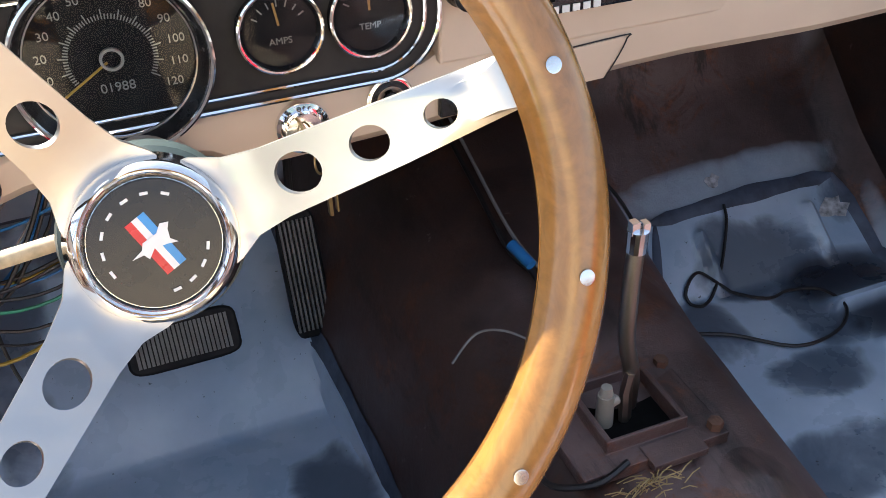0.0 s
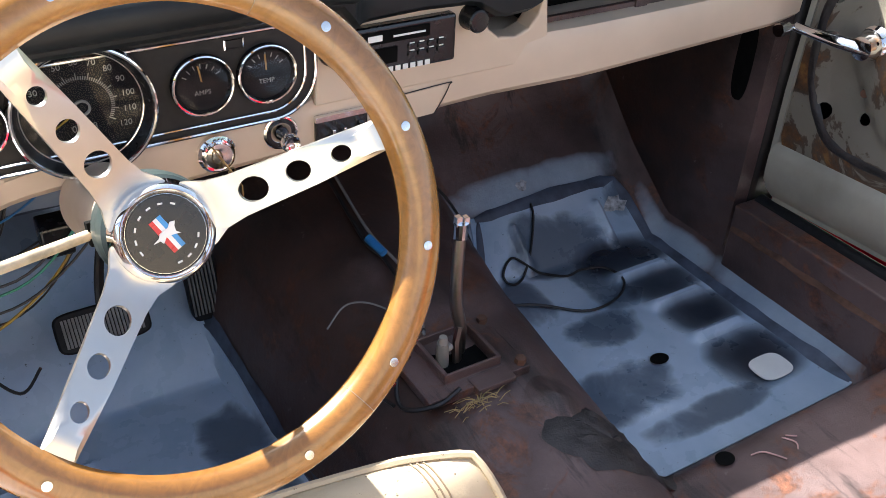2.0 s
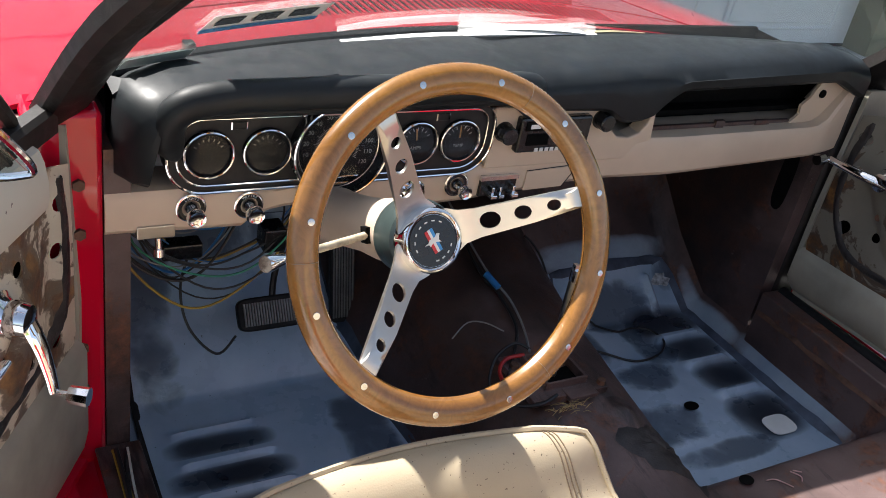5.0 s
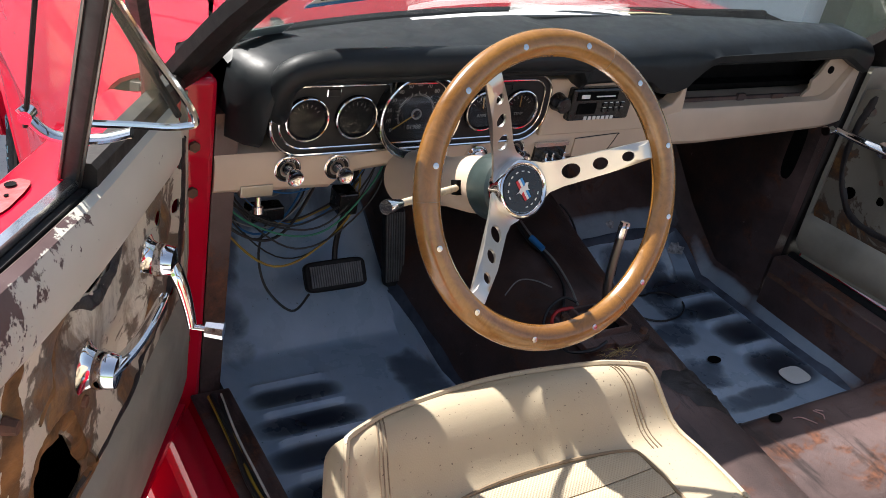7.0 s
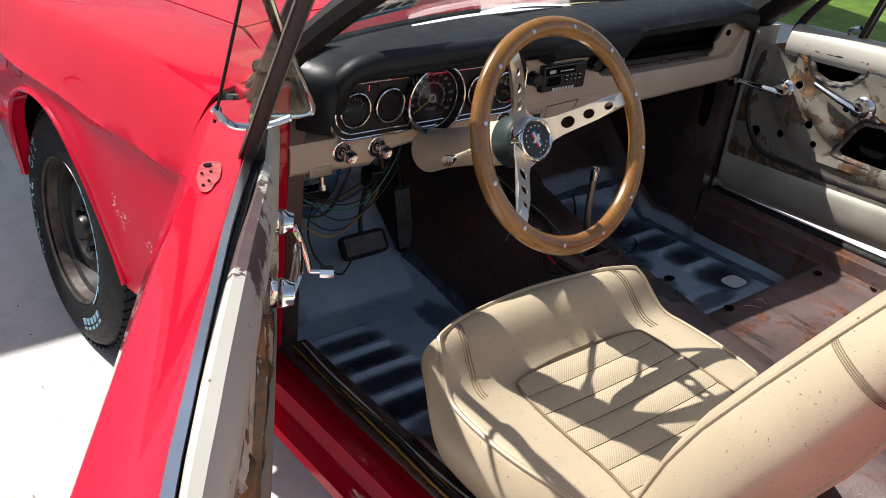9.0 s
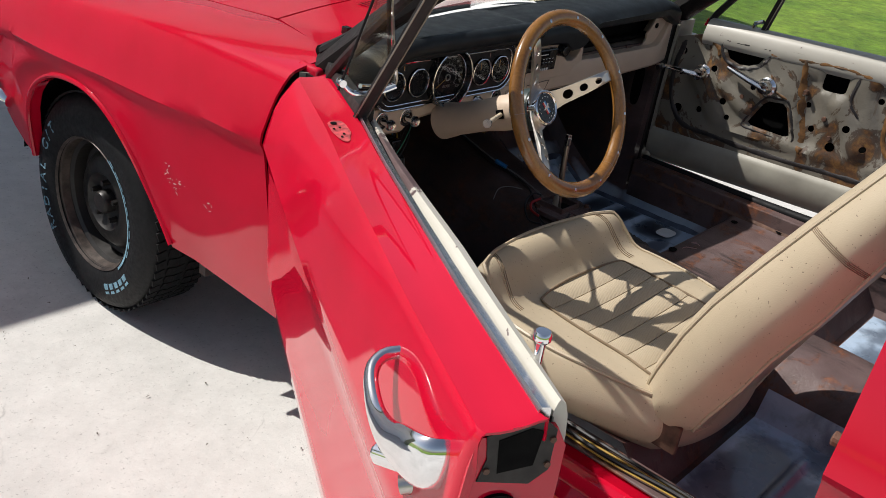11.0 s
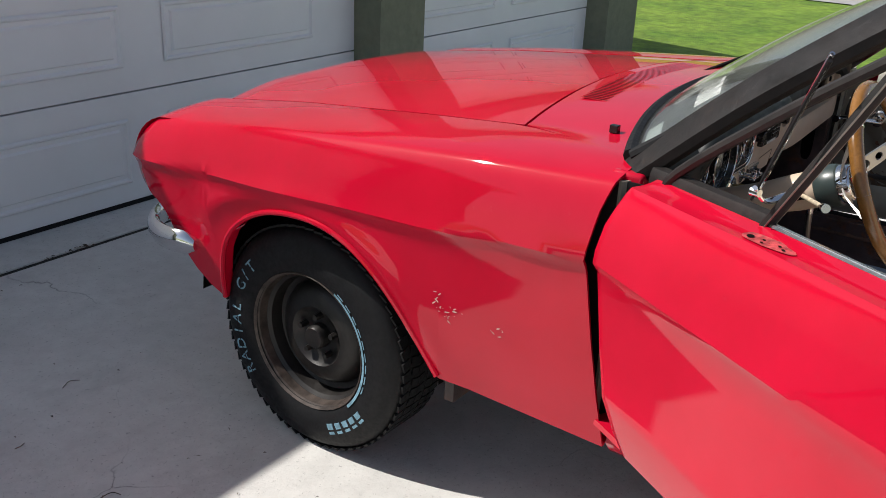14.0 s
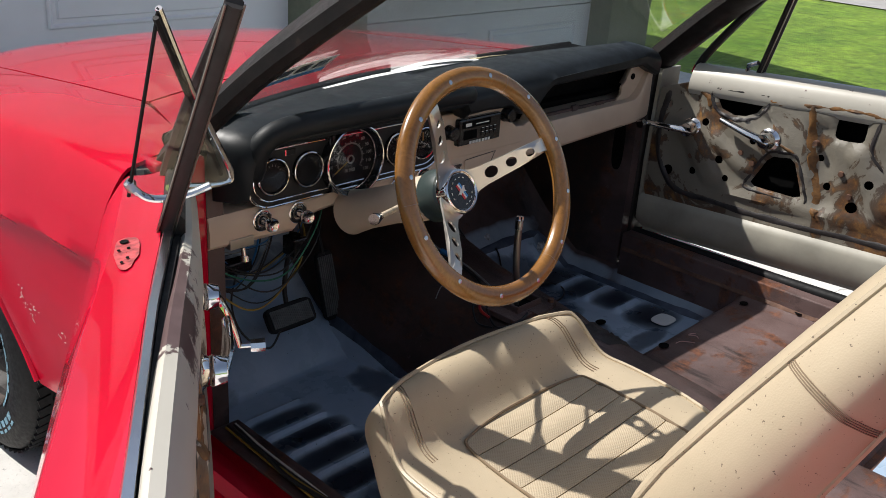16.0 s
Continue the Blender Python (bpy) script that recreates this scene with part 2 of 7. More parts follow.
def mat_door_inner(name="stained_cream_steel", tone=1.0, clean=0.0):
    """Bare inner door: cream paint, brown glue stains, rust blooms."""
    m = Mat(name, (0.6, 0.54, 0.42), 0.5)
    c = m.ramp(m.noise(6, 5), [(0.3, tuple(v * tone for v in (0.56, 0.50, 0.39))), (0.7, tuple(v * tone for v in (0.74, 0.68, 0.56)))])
    glue = m.ramp(m.noise(7.5, 7, 0.62, None, 0.8), [(0.505 + clean, 0), (0.57 + clean, 0.92)])
    c = m.mix(glue, c, m.ramp(m.noise(30, 6, 0.7), [(0.3, (0.022, 0.013, 0.009)), (0.50, (0.11, 0.045, 0.014)), (0.75, (0.32, 0.16, 0.035))]))
    rim = m.ramp(m.noise(7.5, 7, 0.62, None, 0.8), [(0.505 + clean, 0), (0.525 + clean, 0.7), (0.54 + clean, 0.7), (0.58 + clean, 0)])
    c = m.mix(rim, c, (0.045, 0.026, 0.016))
    specks = m.ramp(m.noise(70, 6, 0.7), [(0.66, 0), (0.72, 0.7)])
    c = m.mix(specks, c, (0.10, 0.05, 0.022))
    streak = m.ramp(m.noise(5.0, 8, 0.7, (1.0, 1.0, 0.35), 0.6), [(0.57 + clean * 0.5, 0), (0.64 + clean * 0.5, 0.75)])
    c = m.mix(streak, c, m.ramp(m.noise(40, 6, 0.7), [(0.3, (0.030, 0.018, 0.012)), (0.6, (0.12, 0.055, 0.02)), (0.8, (0.30, 0.17, 0.05))]))
    m.color(c)
    return m.bump(m.noise(35, 7, 0.7), 0.45, 0.004).m


def mat_glass(name="clear_glass", tint=(0.93, 0.96, 0.95), gloss=0.05, dust=0.0):
    """A thin pane: clear with a mirror gloss that grows at grazing angles."""
    m = bpy.data.materials.new(name)
    m.use_nodes = True
    t = m.node_tree
    t.nodes.remove(t.nodes["Principled BSDF"])
    a, b, x = t.nodes.new("ShaderNodeBsdfTransparent"), t.nodes.new("ShaderNodeBsdfGlossy"), t.nodes.new("ShaderNodeMixShader")
    lw, pw, sc, fr = t.nodes.new("ShaderNodeLayerWeight"), t.nodes.new("ShaderNodeMath"), t.nodes.new("ShaderNodeMath"), t.nodes.new("ShaderNodeMath")
    pw.operation, sc.operation, fr.operation = "POWER", "MULTIPLY", "ADD"
    pw.inputs[1].default_value, sc.inputs[1].default_value, fr.inputs[1].default_value = 4.0, 0.85, gloss
    t.links.new(lw.outputs["Facing"], pw.inputs[0]), t.links.new(pw.outputs[0], sc.inputs[0]), t.links.new(sc.outputs[0], fr.inputs[0])
    a.inputs[0].default_value = (*tint, 1)
    b.inputs["Roughness"].default_value = 0.02
    t.links.new(fr.outputs[0], x.inputs[0]), t.links.new(a.outputs[0], x.inputs[1]), t.links.new(b.outputs[0], x.inputs[2])
    out = x
    if dust:
        film, d, y = t.nodes.new("ShaderNodeBsdfDiffuse"), t.nodes.new("ShaderNodeTexNoise"), t.nodes.new("ShaderNodeMixShader")
        film.inputs[0].default_value = (0.75, 0.74, 0.70, 1)
        co, k = t.nodes.new("ShaderNodeTexCoord"), t.nodes.new("ShaderNodeMath")
        t.links.new(co.outputs["Object"], d.inputs["Vector"])
        d.inputs["Scale"].default_value, d.inputs["Detail"].default_value = 9.0, 6
        k.operation, k.inputs[1].default_value = "MULTIPLY", dust * 2
        t.links.new(d.outputs[0], k.inputs[0]), t.links.new(k.outputs[0], y.inputs[0])
        t.links.new(x.outputs[0], y.inputs[1]), t.links.new(film.outputs[0], y.inputs[2])
        out = y
    t.links.new(out.outputs[0], t.nodes["Material Output"].inputs[0])
    return m


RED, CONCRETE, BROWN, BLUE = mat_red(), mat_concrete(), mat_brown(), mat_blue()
VINYL, PERF, WOOD, STEEL, CHROME = mat_vinyl(), mat_perforated(), mat_wood(), mat_steel(), mat_chrome()
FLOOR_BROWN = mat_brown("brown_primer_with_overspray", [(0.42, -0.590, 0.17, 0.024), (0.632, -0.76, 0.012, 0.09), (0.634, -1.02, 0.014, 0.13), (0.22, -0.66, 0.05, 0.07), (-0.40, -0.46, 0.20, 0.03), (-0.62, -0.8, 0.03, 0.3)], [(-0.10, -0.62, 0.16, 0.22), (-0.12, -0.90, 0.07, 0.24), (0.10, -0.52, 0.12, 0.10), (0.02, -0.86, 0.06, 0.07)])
# Passenger panel: the driver's cream, its shade put in as a much darker tone.
DOOR_IN, DOOR_IN_R = mat_door_inner("stained_cream_steel", 0.9, -0.022), mat_door_inner("stained_cream_steel_shaded", 0.29, 0.015)
# Kick panel primer, going near-black around y -0.63.
KICK = mat_brown("dark_kick_primer", (), [(0.66, -0.64, 0.1, 0.13), (-0.66, -0.62, 0.1, 0.14)], 0.96)
BEIGE = mat_plain("beige_dash_paint", (0.60, 0.47, 0.355), 0.4, 0, 8, 0.08, 0.06)
BLACK = mat_plain("black_padded_vinyl", (0.010, 0.0125, 0.0145), 0.5, 0, 12, 0.3, 0.12, Specular_IOR_Level=0.32)
GLOSSBLACK = mat_plain("black_plastic", (0.012, 0.012, 0.013), 0.25, 0, 30, 0.2, 0.04)
RUBBER = mat_plain("black_rubber", (0.008, 0.008, 0.0088), 0.6, 0, 40, 0.25, 0.15, Specular_IOR_Level=0.25)
WHITE = mat_plain("white_door_paint", (0.86, 0.865, 0.875), 0.45, 0, 3, 0.03, 0.05)
GREEN = mat_plain("olive_stucco", (0.205, 0.215, 0.145), 0.85, 0, 18, 0.1, 0.6)
# DARK: near-black that puts the shade inside holes and cavities into the colour.
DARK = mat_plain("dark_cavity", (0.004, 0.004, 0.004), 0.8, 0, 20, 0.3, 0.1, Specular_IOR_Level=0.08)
WHEELBLACK = mat_plain("worn_black_wheel_paint", (0.012, 0.010, 0.009), 0.45, 0.1, 25, 0.5, 0.3)
DIALBLACK = mat_plain("matt_black_dial", (0.011, 0.011, 0.012), 0.75, 0, 40, 0.2, 0.02, Specular_IOR_Level=0.1)
DIALGREY = mat_plain("faded_dial_print", (0.24, 0.24, 0.22), 0.6, 0, 40, 0.1, 0.02)
IVORY = mat_plain("white_lettering", (0.75, 0.75, 0.73), 0.5, 0, 40, 0.08, 0.02)
TYRE_WHITE = mat_plain("bluish_white_rubber", (0.17, 0.31, 0.39), 0.65, 0, 60, 0.35, 0.05)
NEEDLE = mat_plain("faded_amber_needle", (0.40, 0.22, 0.06), 0.5)
BADGE_RED = mat_plain("red_enamel", (0.62, 0.03, 0.03), 0.3)
BADGE_BLUE = mat_plain("blue_enamel", (0.05, 0.28, 0.62), 0.3)
PAPER = mat_plain("white_paper", (0.80, 0.80, 0.78), 0.8, 0, 20, 0.05, 0.1)
STRAW = mat_plain("dry_grass_wisps", (0.32, 0.24, 0.11), 0.8, 0, 60, 0.3)
TAR = mat_plain("black_seam_sealer", (0.028, 0.024, 0.024), 0.5, 0, 40, 0.5, 0.9)
SEALER = mat_plain("dark_blue_grey_sealer", (0.07, 0.09, 0.13), 0.5, 0, 30, 0.4, 0.4)
SCRATCH = mat_plain("bare_scraped_paint", (0.55, 0.36, 0.34), 0.7, 0, 60, 0.2)
RIMDUST = mat_plain("dusty_bare_steel", (0.060, 0.046, 0.039), 0.45, 0.3, 30, 0.6, 0.4)
ZINC = mat_plain("scuffed_pale_zinc", (0.42, 0.44, 0.46), 0.55, 0.2, 90, 0.6, 0.4)
RUST = mat_plain("rusty_steel", (0.11, 0.055, 0.035), 0.7, 0.1, 40, 0.5, 0.5)
LEVER = mat_steel("worn_dark_steel", (0.33, 0.30, 0.27), 0.35)
WIRES = {k: mat_plain(k + "_wire", c, 0.45) for k, c in {"black": (0.015, 0.015, 0.016), "blue": (0.02, 0.16, 0.42), "yellow": (0.34, 0.22, 0.03), "green": (0.03, 0.22, 0.13), "white": (0.6, 0.6, 0.55), "red": (0.4, 0.02, 0.02), "grey": (0.2, 0.2, 0.2)}.items()}
THREAD = mat_plain("brown_thread", (0.24, 0.175, 0.115), 0.7)
TRIMDARK = mat_plain("dirty_brown_black_trim", (0.013, 0.010, 0.009), 0.6, 0, 22, 0.5, 0.3)



def mat_pillar():
    """Bare windshield post: near-black brown with rust and tan scuffs."""
    m = Mat("rusty_dark_post", (0.03, 0.02, 0.017), 0.55, Specular_IOR_Level=0.25)
    c = m.ramp(m.noise(13, 9, 0.72), [(0.35, (0.004, 0.0038, 0.004)), (0.6, (0.011, 0.008, 0.0075)), (0.80, (0.07, 0.045, 0.03))])
    chips = m.ramp(m.noise(9, 8, 0.7, None, 0.5), [(0.62, 0), (0.68, 0.8)])
    c = m.mix(chips, c, m.ramp(m.noise(50, 5, 0.7), [(0.35, (0.035, 0.018, 0.011)), (0.65, (0.13, 0.075, 0.04))]))
    m.color(c).link(m.ramp(m.noise(20, 6), [(0.3, 0.35), (0.7, 0.75)]), "Roughness")
    return m.bump(m.noise(60, 8, 0.75), 0.6, 0.003).m


POST = mat_pillar()

# ---- mesh helpers ----
from mathutils import geometry


def part(name, bm, material, parent=None, label="", smooth=True, bevel=0.0):
    """Links a bmesh as ONE mesh object under a thing or a part."""
    bmesh.ops.recalc_face_normals(bm, faces=bm.faces)
    me = bpy.data.meshes.new(name)
    bm.to_mesh(me)
    bm.free()
    if smooth:
        for p in me.polygons:
            p.use_smooth = True
        me.set_sharp_from_angle(angle=radians(38))
    for m in material if isinstance(material, (list, tuple)) else [material]:
        me.materials.append(m)
    ob = new(name, me)
    if parent:
        ob.parent = parent
    if label:
        ob["label"] = label
    if bevel:
        b = ob.modifiers.new("bevel", "BEVEL")
        b.width, b.segments, b.limit_method, b.angle_limit = bevel, 2, "ANGLE", radians(40)
    return ob


def thing(name, label, category, group="", at=(0, 0, 0), kind=""):
    ob = new(name)
    ob.empty_display_size = 0.1
    ob.location = at
    return tagged(ob, label, category, group, kind)


def box(bm, lo, hi, m=None):
    r = bmesh.ops.create_cube(bm, size=1.0)
    c, s = (Vector(lo) + Vector(hi)) / 2, Vector(hi) - Vector(lo)
    for v in r["verts"]:
        v.co = Vector((v.co.x * s.x, v.co.y * s.y, v.co.z * s.z)) + c
        if m:
            v.co = m @ v.co
    return bm


def cyl(bm, a, b, r, r2=None, seg=20, caps=True):
    a, b = Vector(a), Vector(b)
    d = b - a
    res = bmesh.ops.create_cone(bm, cap_ends=caps, segments=seg, radius1=r, radius2=r if r2 is None else r2, depth=d.length)
    q = d.to_track_quat("Z", "Y").to_matrix().to_4x4()
    bmesh.ops.transform(bm, matrix=Matrix.Translation((a + b) / 2) @ q, verts=res["verts"])
    return bm


def revolve(bm, profile, m, seg=40):
    """Profile of (radius, height) turned round the local z axis, laid by m."""
    rings = []
    for r, h in profile:
        rings.append([bm.verts.new(m @ Vector((r * math.cos(k * 2 * math.pi / seg), r * math.sin(k * 2 * math.pi / seg), h))) for k in range(seg)] if r > 1e-6 else [bm.verts.new(m @ Vector((0, 0, h)))])
    for a, b in zip(rings, rings[1:]):
        for k in range(seg):
            q = [a[k % len(a)], a[(k + 1) % len(a)], b[(k + 1) % len(b)], b[k % len(b)]]
            q = list(dict.fromkeys(q))
            if len(q) > 2:
                bm.faces.new(q)
    return bm


def smooth_line(points, steps=6, closed=False):
    """A Catmull-Rom line through the points."""
    p = [Vector(v) for v in points]
    n, out = len(p), []
    for k in range(n if closed else n - 1):
        a, b, c, d = (p[(k + j) % n] if closed else p[min(max(k + j, 0), n - 1)] for j in (-1, 0, 1, 2))
        for s in range(steps):
            t = s / steps
            out.append(0.5 * ((2 * b) + (c - a) * t + (2 * a - 5 * b + 4 * c - d) * t * t + (3 * b - 3 * c + d - a) * t ** 3))
    return out if closed else out + [p[-1]]


def tube(bm, path, r, seg=10, closed=False, flat=1.0, caps=True):
    """A tube of radius r (or a list of radii) along a line of points."""
    path = [Vector(v) for v in path]
    n = len(path)
    rings, side = [], None
    for k, p in enumerate(path):
        d = (path[(k + 1) % n] - path[k - 1]) if closed or 0 < k < n - 1 else (path[1] - path[0] if k == 0 else path[-1] - path[-2])
        d.normalize()
        side = (d.orthogonal() if side is None else side - d * side.dot(d)).normalized()
        up = d.cross(side)
        rr = r[k] if isinstance(r, (list, tuple)) else r
        rings.append([bm.verts.new(p + rr * (math.cos(a) * side + flat * math.sin(a) * up)) for a in (2 * math.pi * j / seg for j in range(seg))])
    for k in range(n if closed else n - 1):
        a, b = rings[k], rings[(k + 1) % n]
        shift = min(range(seg), key=lambda s: (a[0].co - b[s].co).length) if closed and k == n - 1 else 0
        for j in range(seg):
            bm.faces.new((a[j], a[(j + 1) % seg], b[(j + 1 + shift) % seg], b[(j + shift) % seg]))
    if caps and not closed:
        bm.faces.new(rings[0][::-1]), bm.faces.new(rings[-1])
    return bm


def loft(bm, sections, closed=False, caps=False):
    """Joins equal rows of points by quads."""
    rows = [[bm.verts.new(v) for v in s] for s in sections]
    n = len(rows[0])
    for a, b in zip(rows, rows[1:]):
        for j in range(n if closed else n - 1):
            bm.faces.new((a[j], a[(j + 1) % n], b[(j + 1) % n], b[j]))
    if caps and closed:
        bm.faces.new(rows[0][::-1]), bm.faces.new(rows[-1])
    return bm


def shell(bm, thick):
    """Gives every open sheet in bm a thickness along its normals, with closed edges."""
    bmesh.ops.recalc_face_normals(bm, faces=bm.faces)
    bm.normal_update()
    faces, rim = bm.faces[:], [(e.verts[0], e.verts[1]) for e in bm.edges if len(e.link_faces) == 1]
    twin = {v: bm.verts.new(v.co - v.normal * thick) for v in bm.verts[:]}
    for f in faces:
        bm.faces.new([twin[v] for v in reversed(f.verts)])
    for a, b in rim:
        bm.faces.new((a, b, twin[b], twin[a]))
    return bm


def inside(p, loop):
    """Whether a point lies in a closed outline."""
    hit = False
    for (ax, ay), (bx, by) in zip(loop, loop[1:] + loop[:1]):
        if (ay > p[1]) != (by > p[1]) and p[0] < (bx - ax) * (p[1] - ay) / (by - ay) + ax:
            hit = not hit
    return hit


def pierced(bm, outer, holes, step, put):
    """A sheet inside outer, pierced by holes, on a fine net; put(x, y) gives each place."""
    pts, edges = [], []
    for loop in [outer, *holes]:
        n0 = len(pts)
        pts += [Vector(p) for p in loop]
        edges += [(n0 + k, n0 + (k + 1) % len(loop)) for k in range(len(loop))]
    xs, ys = [p[0] for p in outer], [p[1] for p in outer]
    x = min(xs) + step / 2
    while x < max(xs):
        y = min(ys) + step / 2
        while y < max(ys):
            if inside((x, y), outer) and not any(inside((x, y), h) for h in holes):
                pts.append(Vector((x, y)))
            y += step
        x += step
    vs, _, fs = geometry.delaunay_2d_cdt(pts, edges, [], 0, 1e-5)[:3]
    made = [bm.verts.new(put(v.x, v.y)) for v in vs]
    for f in fs:
        c = sum((vs[k] for k in f), Vector((0, 0))) / len(f)
        if inside(c, outer) and not any(inside(c, h) for h in holes):
            bm.faces.new([made[k] for k in f])
    return bm


def ribbon(bm, line, width, height, put, seed=0.0):
    """A low lumpy bead along a line of (a, b); put(a, b, h) gives each place."""
    line = smooth_line([(a, b, 0) for a, b in line], 8)
    rows = []
    for k, p in enumerate(line):
        d = (line[min(k + 1, len(line) - 1)] - line[max(k - 1, 0)]).normalized()
        s = Vector((-d.y, d.x, 0))
        w = width * (0.75 + 0.6 * abs(noise.noise(p * 22 + Vector((seed, 0, 0))))) * min(1, 0.35 + min(k, len(line) - 1 - k) / 3)
        row = []
        for t, h in ((-1, 0), (-0.62, 0.75), (0, 1), (0.6, 0.8), (1, 0)):
            q = p + s * (t * w / 2)
            row.append(put(q.x, q.y, height * h * (0.55 + 0.9 * abs(noise.noise(q * 75 + Vector((0, seed, 0)))))))
        rows.append(row)
    return loft(bm, rows)


def prism(bm, outline, thick, m):
    """A flat outline (x, y) extruded to +-thick/2 in local z, laid by m."""
    lo = [bm.verts.new(m @ Vector((x, y, -thick / 2))) for x, y in outline]
    hi = [bm.verts.new(m @ Vector((x, y, thick / 2))) for x, y in outline]
    bm.faces.new(lo[::-1]), bm.faces.new(hi)
    n = len(lo)
    for k in range(n):
        bm.faces.new((lo[k], lo[(k + 1) % n], hi[(k + 1) % n], hi[k]))
    return bm


def lerp(table, v):
    """Straight interpolation in a table of (key, value)."""
    table = sorted(table)
    if v <= table[0][0]:
        return table[0][1]
    for (a, p), (b, q) in zip(table, table[1:]):
        if v <= b:
            return p + (q - p) * (v - a) / (b - a)
    return table[-1][1]


def B():
    return bmesh.new()


def ring(cx, cy, rx, ry=None, n=20, power=1.0):
    """Points of an ellipse; a power under 1 squares it off."""
    ry = rx if ry is None else ry
    c = [(math.cos(2 * math.pi * k / n), math.sin(2 * math.pi * k / n)) for k in range(n)]
    return [(cx + rx * math.copysign(abs(a) ** power, a), cy + ry * math.copysign(abs(b) ** power, b)) for a, b in c]


def letters(bm, body, size, m, depth=0.0005):
    """Built-in font, centred, laid by m into bm."""
    cu = bpy.data.curves.new("text", "FONT")
    cu.body, cu.size, cu.align_x, cu.align_y, cu.extrude = body, size, "CENTER", "CENTER", depth
    ob = bpy.data.objects.new("text", cu)
    me = bpy.data.meshes.new_from_object(ob)
    me.transform(m)
    bm.from_mesh(me)
    bpy.data.objects.remove(ob), bpy.data.meshes.remove(me), bpy.data.curves.remove(cu)
    return bm


def facing(c, z, up=(0, 0, 1)):
    """A frame at c whose local z points along z and local y towards up."""
    z = Vector(z).normalized()
    x = Vector(up).cross(z).normalized()
    return Matrix.Translation(c) @ Matrix((x, z.cross(x), z)).transposed().to_4x4()


# ---- ground, garage, lawn ----
def flat_sheet(name, x0, x1, y0, y1, z, mat, n=1):
    bm = B()
    bmesh.ops.create_grid(bm, x_segments=n, y_segments=n, size=0.5)
    for v in bm.verts:
        v.co = Vector((x0 + (v.co.x + 0.5) * (x1 - x0), y0 + (v.co.y + 0.5) * (y1 - y0), z))
    return part(name, bm, mat, smooth=False)


def mat_grass():
    m = Mat("grass", (0.10, 0.17, 0.03), 0.8)
    c = m.ramp(m.noise(1.3, 8, 0.7), [(0.3, (0.12, 0.26, 0.012)), (0.7, (0.30, 0.45, 0.04))])
    c = m.mix(1.0, c, m.ramp(m.noise(7, 9, 0.8), [(0.32, 0.30), (0.62, 1.0)]), "MULTIPLY")
    return m.color(c).bump(m.noise(60, 6, 0.8), 0.8, 0.03).m


GRASS = mat_grass()
lawn = flat_sheet("ground", -300, 300, -300, 300, -0.06, GRASS)
tagged(lawn, "mown green lawn reaching to the horizon", "lawn", kind="structure")

road = flat_sheet("road", 11.9, 17.5, -300, 300, -0.045, mat_plain("pale_worn_asphalt", (0.33, 0.32, 0.31), 0.9, 0, 6, 0.15, 0.3))
tagged(road, "pale street beyond the lawn", "road", kind="structure")
drive = B()
SEAM = 1.655
for lo, hi in (((-9, -9, -0.2), (5.2, SEAM - 0.012, 0)), ((-9, SEAM + 0.012, -0.2), (5.2, 2.6, 0.004))):
    box(drive, lo, hi)
drive = part("pavement", drive, CONCRETE, bevel=0.006, smooth=False)
tagged(drive, "pale weathered concrete driveway with a joint and cracks", "driveway", kind="structure")

# Near-black fill that makes the joint read as a dark line.
joint = B()
box(joint, (-9, SEAM - 0.012, -0.19), (5.2, SEAM + 0.012, -0.004))
part("joint_filler", joint, mat_plain("black_joint_fill", (0.018, 0.016, 0.013), 0.9, 0, 30, 0.5, 0.8), drive, "dark fill in the joint", False)

WALL = 1.93


def garage_door(x0, x1, x_edge, name):
    """Sectional door: rows of sections with rounded joints, each with long pressed panels."""
    bm = B()
    for r in range(5):
        z0, z1 = 0.03 + r * 0.49 - (0.03 if r == 0 else 0), 0.03 + (r + 1) * 0.49
        box(bm, (x0, WALL, z0 + 0.004), (x1, WALL + 0.05, z1 - 0.004))
        right = x_edge
        while right - 0.97 > x0 + 0.05:
            left = right - 0.97
            rows = []
            for d, out in ((0.0, -0.002), (0.008, 0.007), (0.016, 0.007), (0.024, -0.004), (0.042, -0.004), (0.05, 0.006), (0.06, 0.006)):
                a, b, c, e = left + d, right - d, z0 + 0.11 + d, z1 - 0.115 - d
                rows.append([Vector((x, WALL - out - 0.0055, z)) for x, z in ((a, c), (b, c), (b, e), (a, e))])
            loft(bm, rows, True)
            bm.faces.new([bm.verts.new(v) for v in rows[-1]])
            right -= 1.19
    ob = tagged(part(name, bm, WHITE, smooth=False), "white sectional garage door with pressed panels", "garage door", kind="structure")
    sb = B()
    box(sb, (x0, WALL - 0.004, 0.0), (x1, WALL + 0.03, 0.024))
    part("bottom_seal", sb, RUBBER, ob, "", False)
    return ob


garage_door(-3.3, 1.62, 1.285, "door_1")
garage_door(2.02, 4.42, 4.25, "door_2")
bm = B()
for x0, x1 in ((-4.2, -3.3), (1.62, 2.02), (4.42, 4.95)):
    box(bm, (x0, 1.74, 0), (x1, WALL + 0.3, 2.06))
box(bm, (-4.2, 1.785, 2.06), (4.95, WALL + 0.3, 2.20))
box(bm, (-4.2, WALL + 0.3, 0), (4.95, WALL + 0.5, 2.20))
tagged(part("wall_garage", bm, GREEN, smooth=False), "olive green stucco garage wall with square piers", "wall", kind="structure")
# Eave out of view, set from the sun so its shadow ends at y 0.02.
EAVE_Z = 2.20
EAVE_Y = 0.02 - SUN.y / -SUN.z * (EAVE_Z + 0.1)
bm = B()
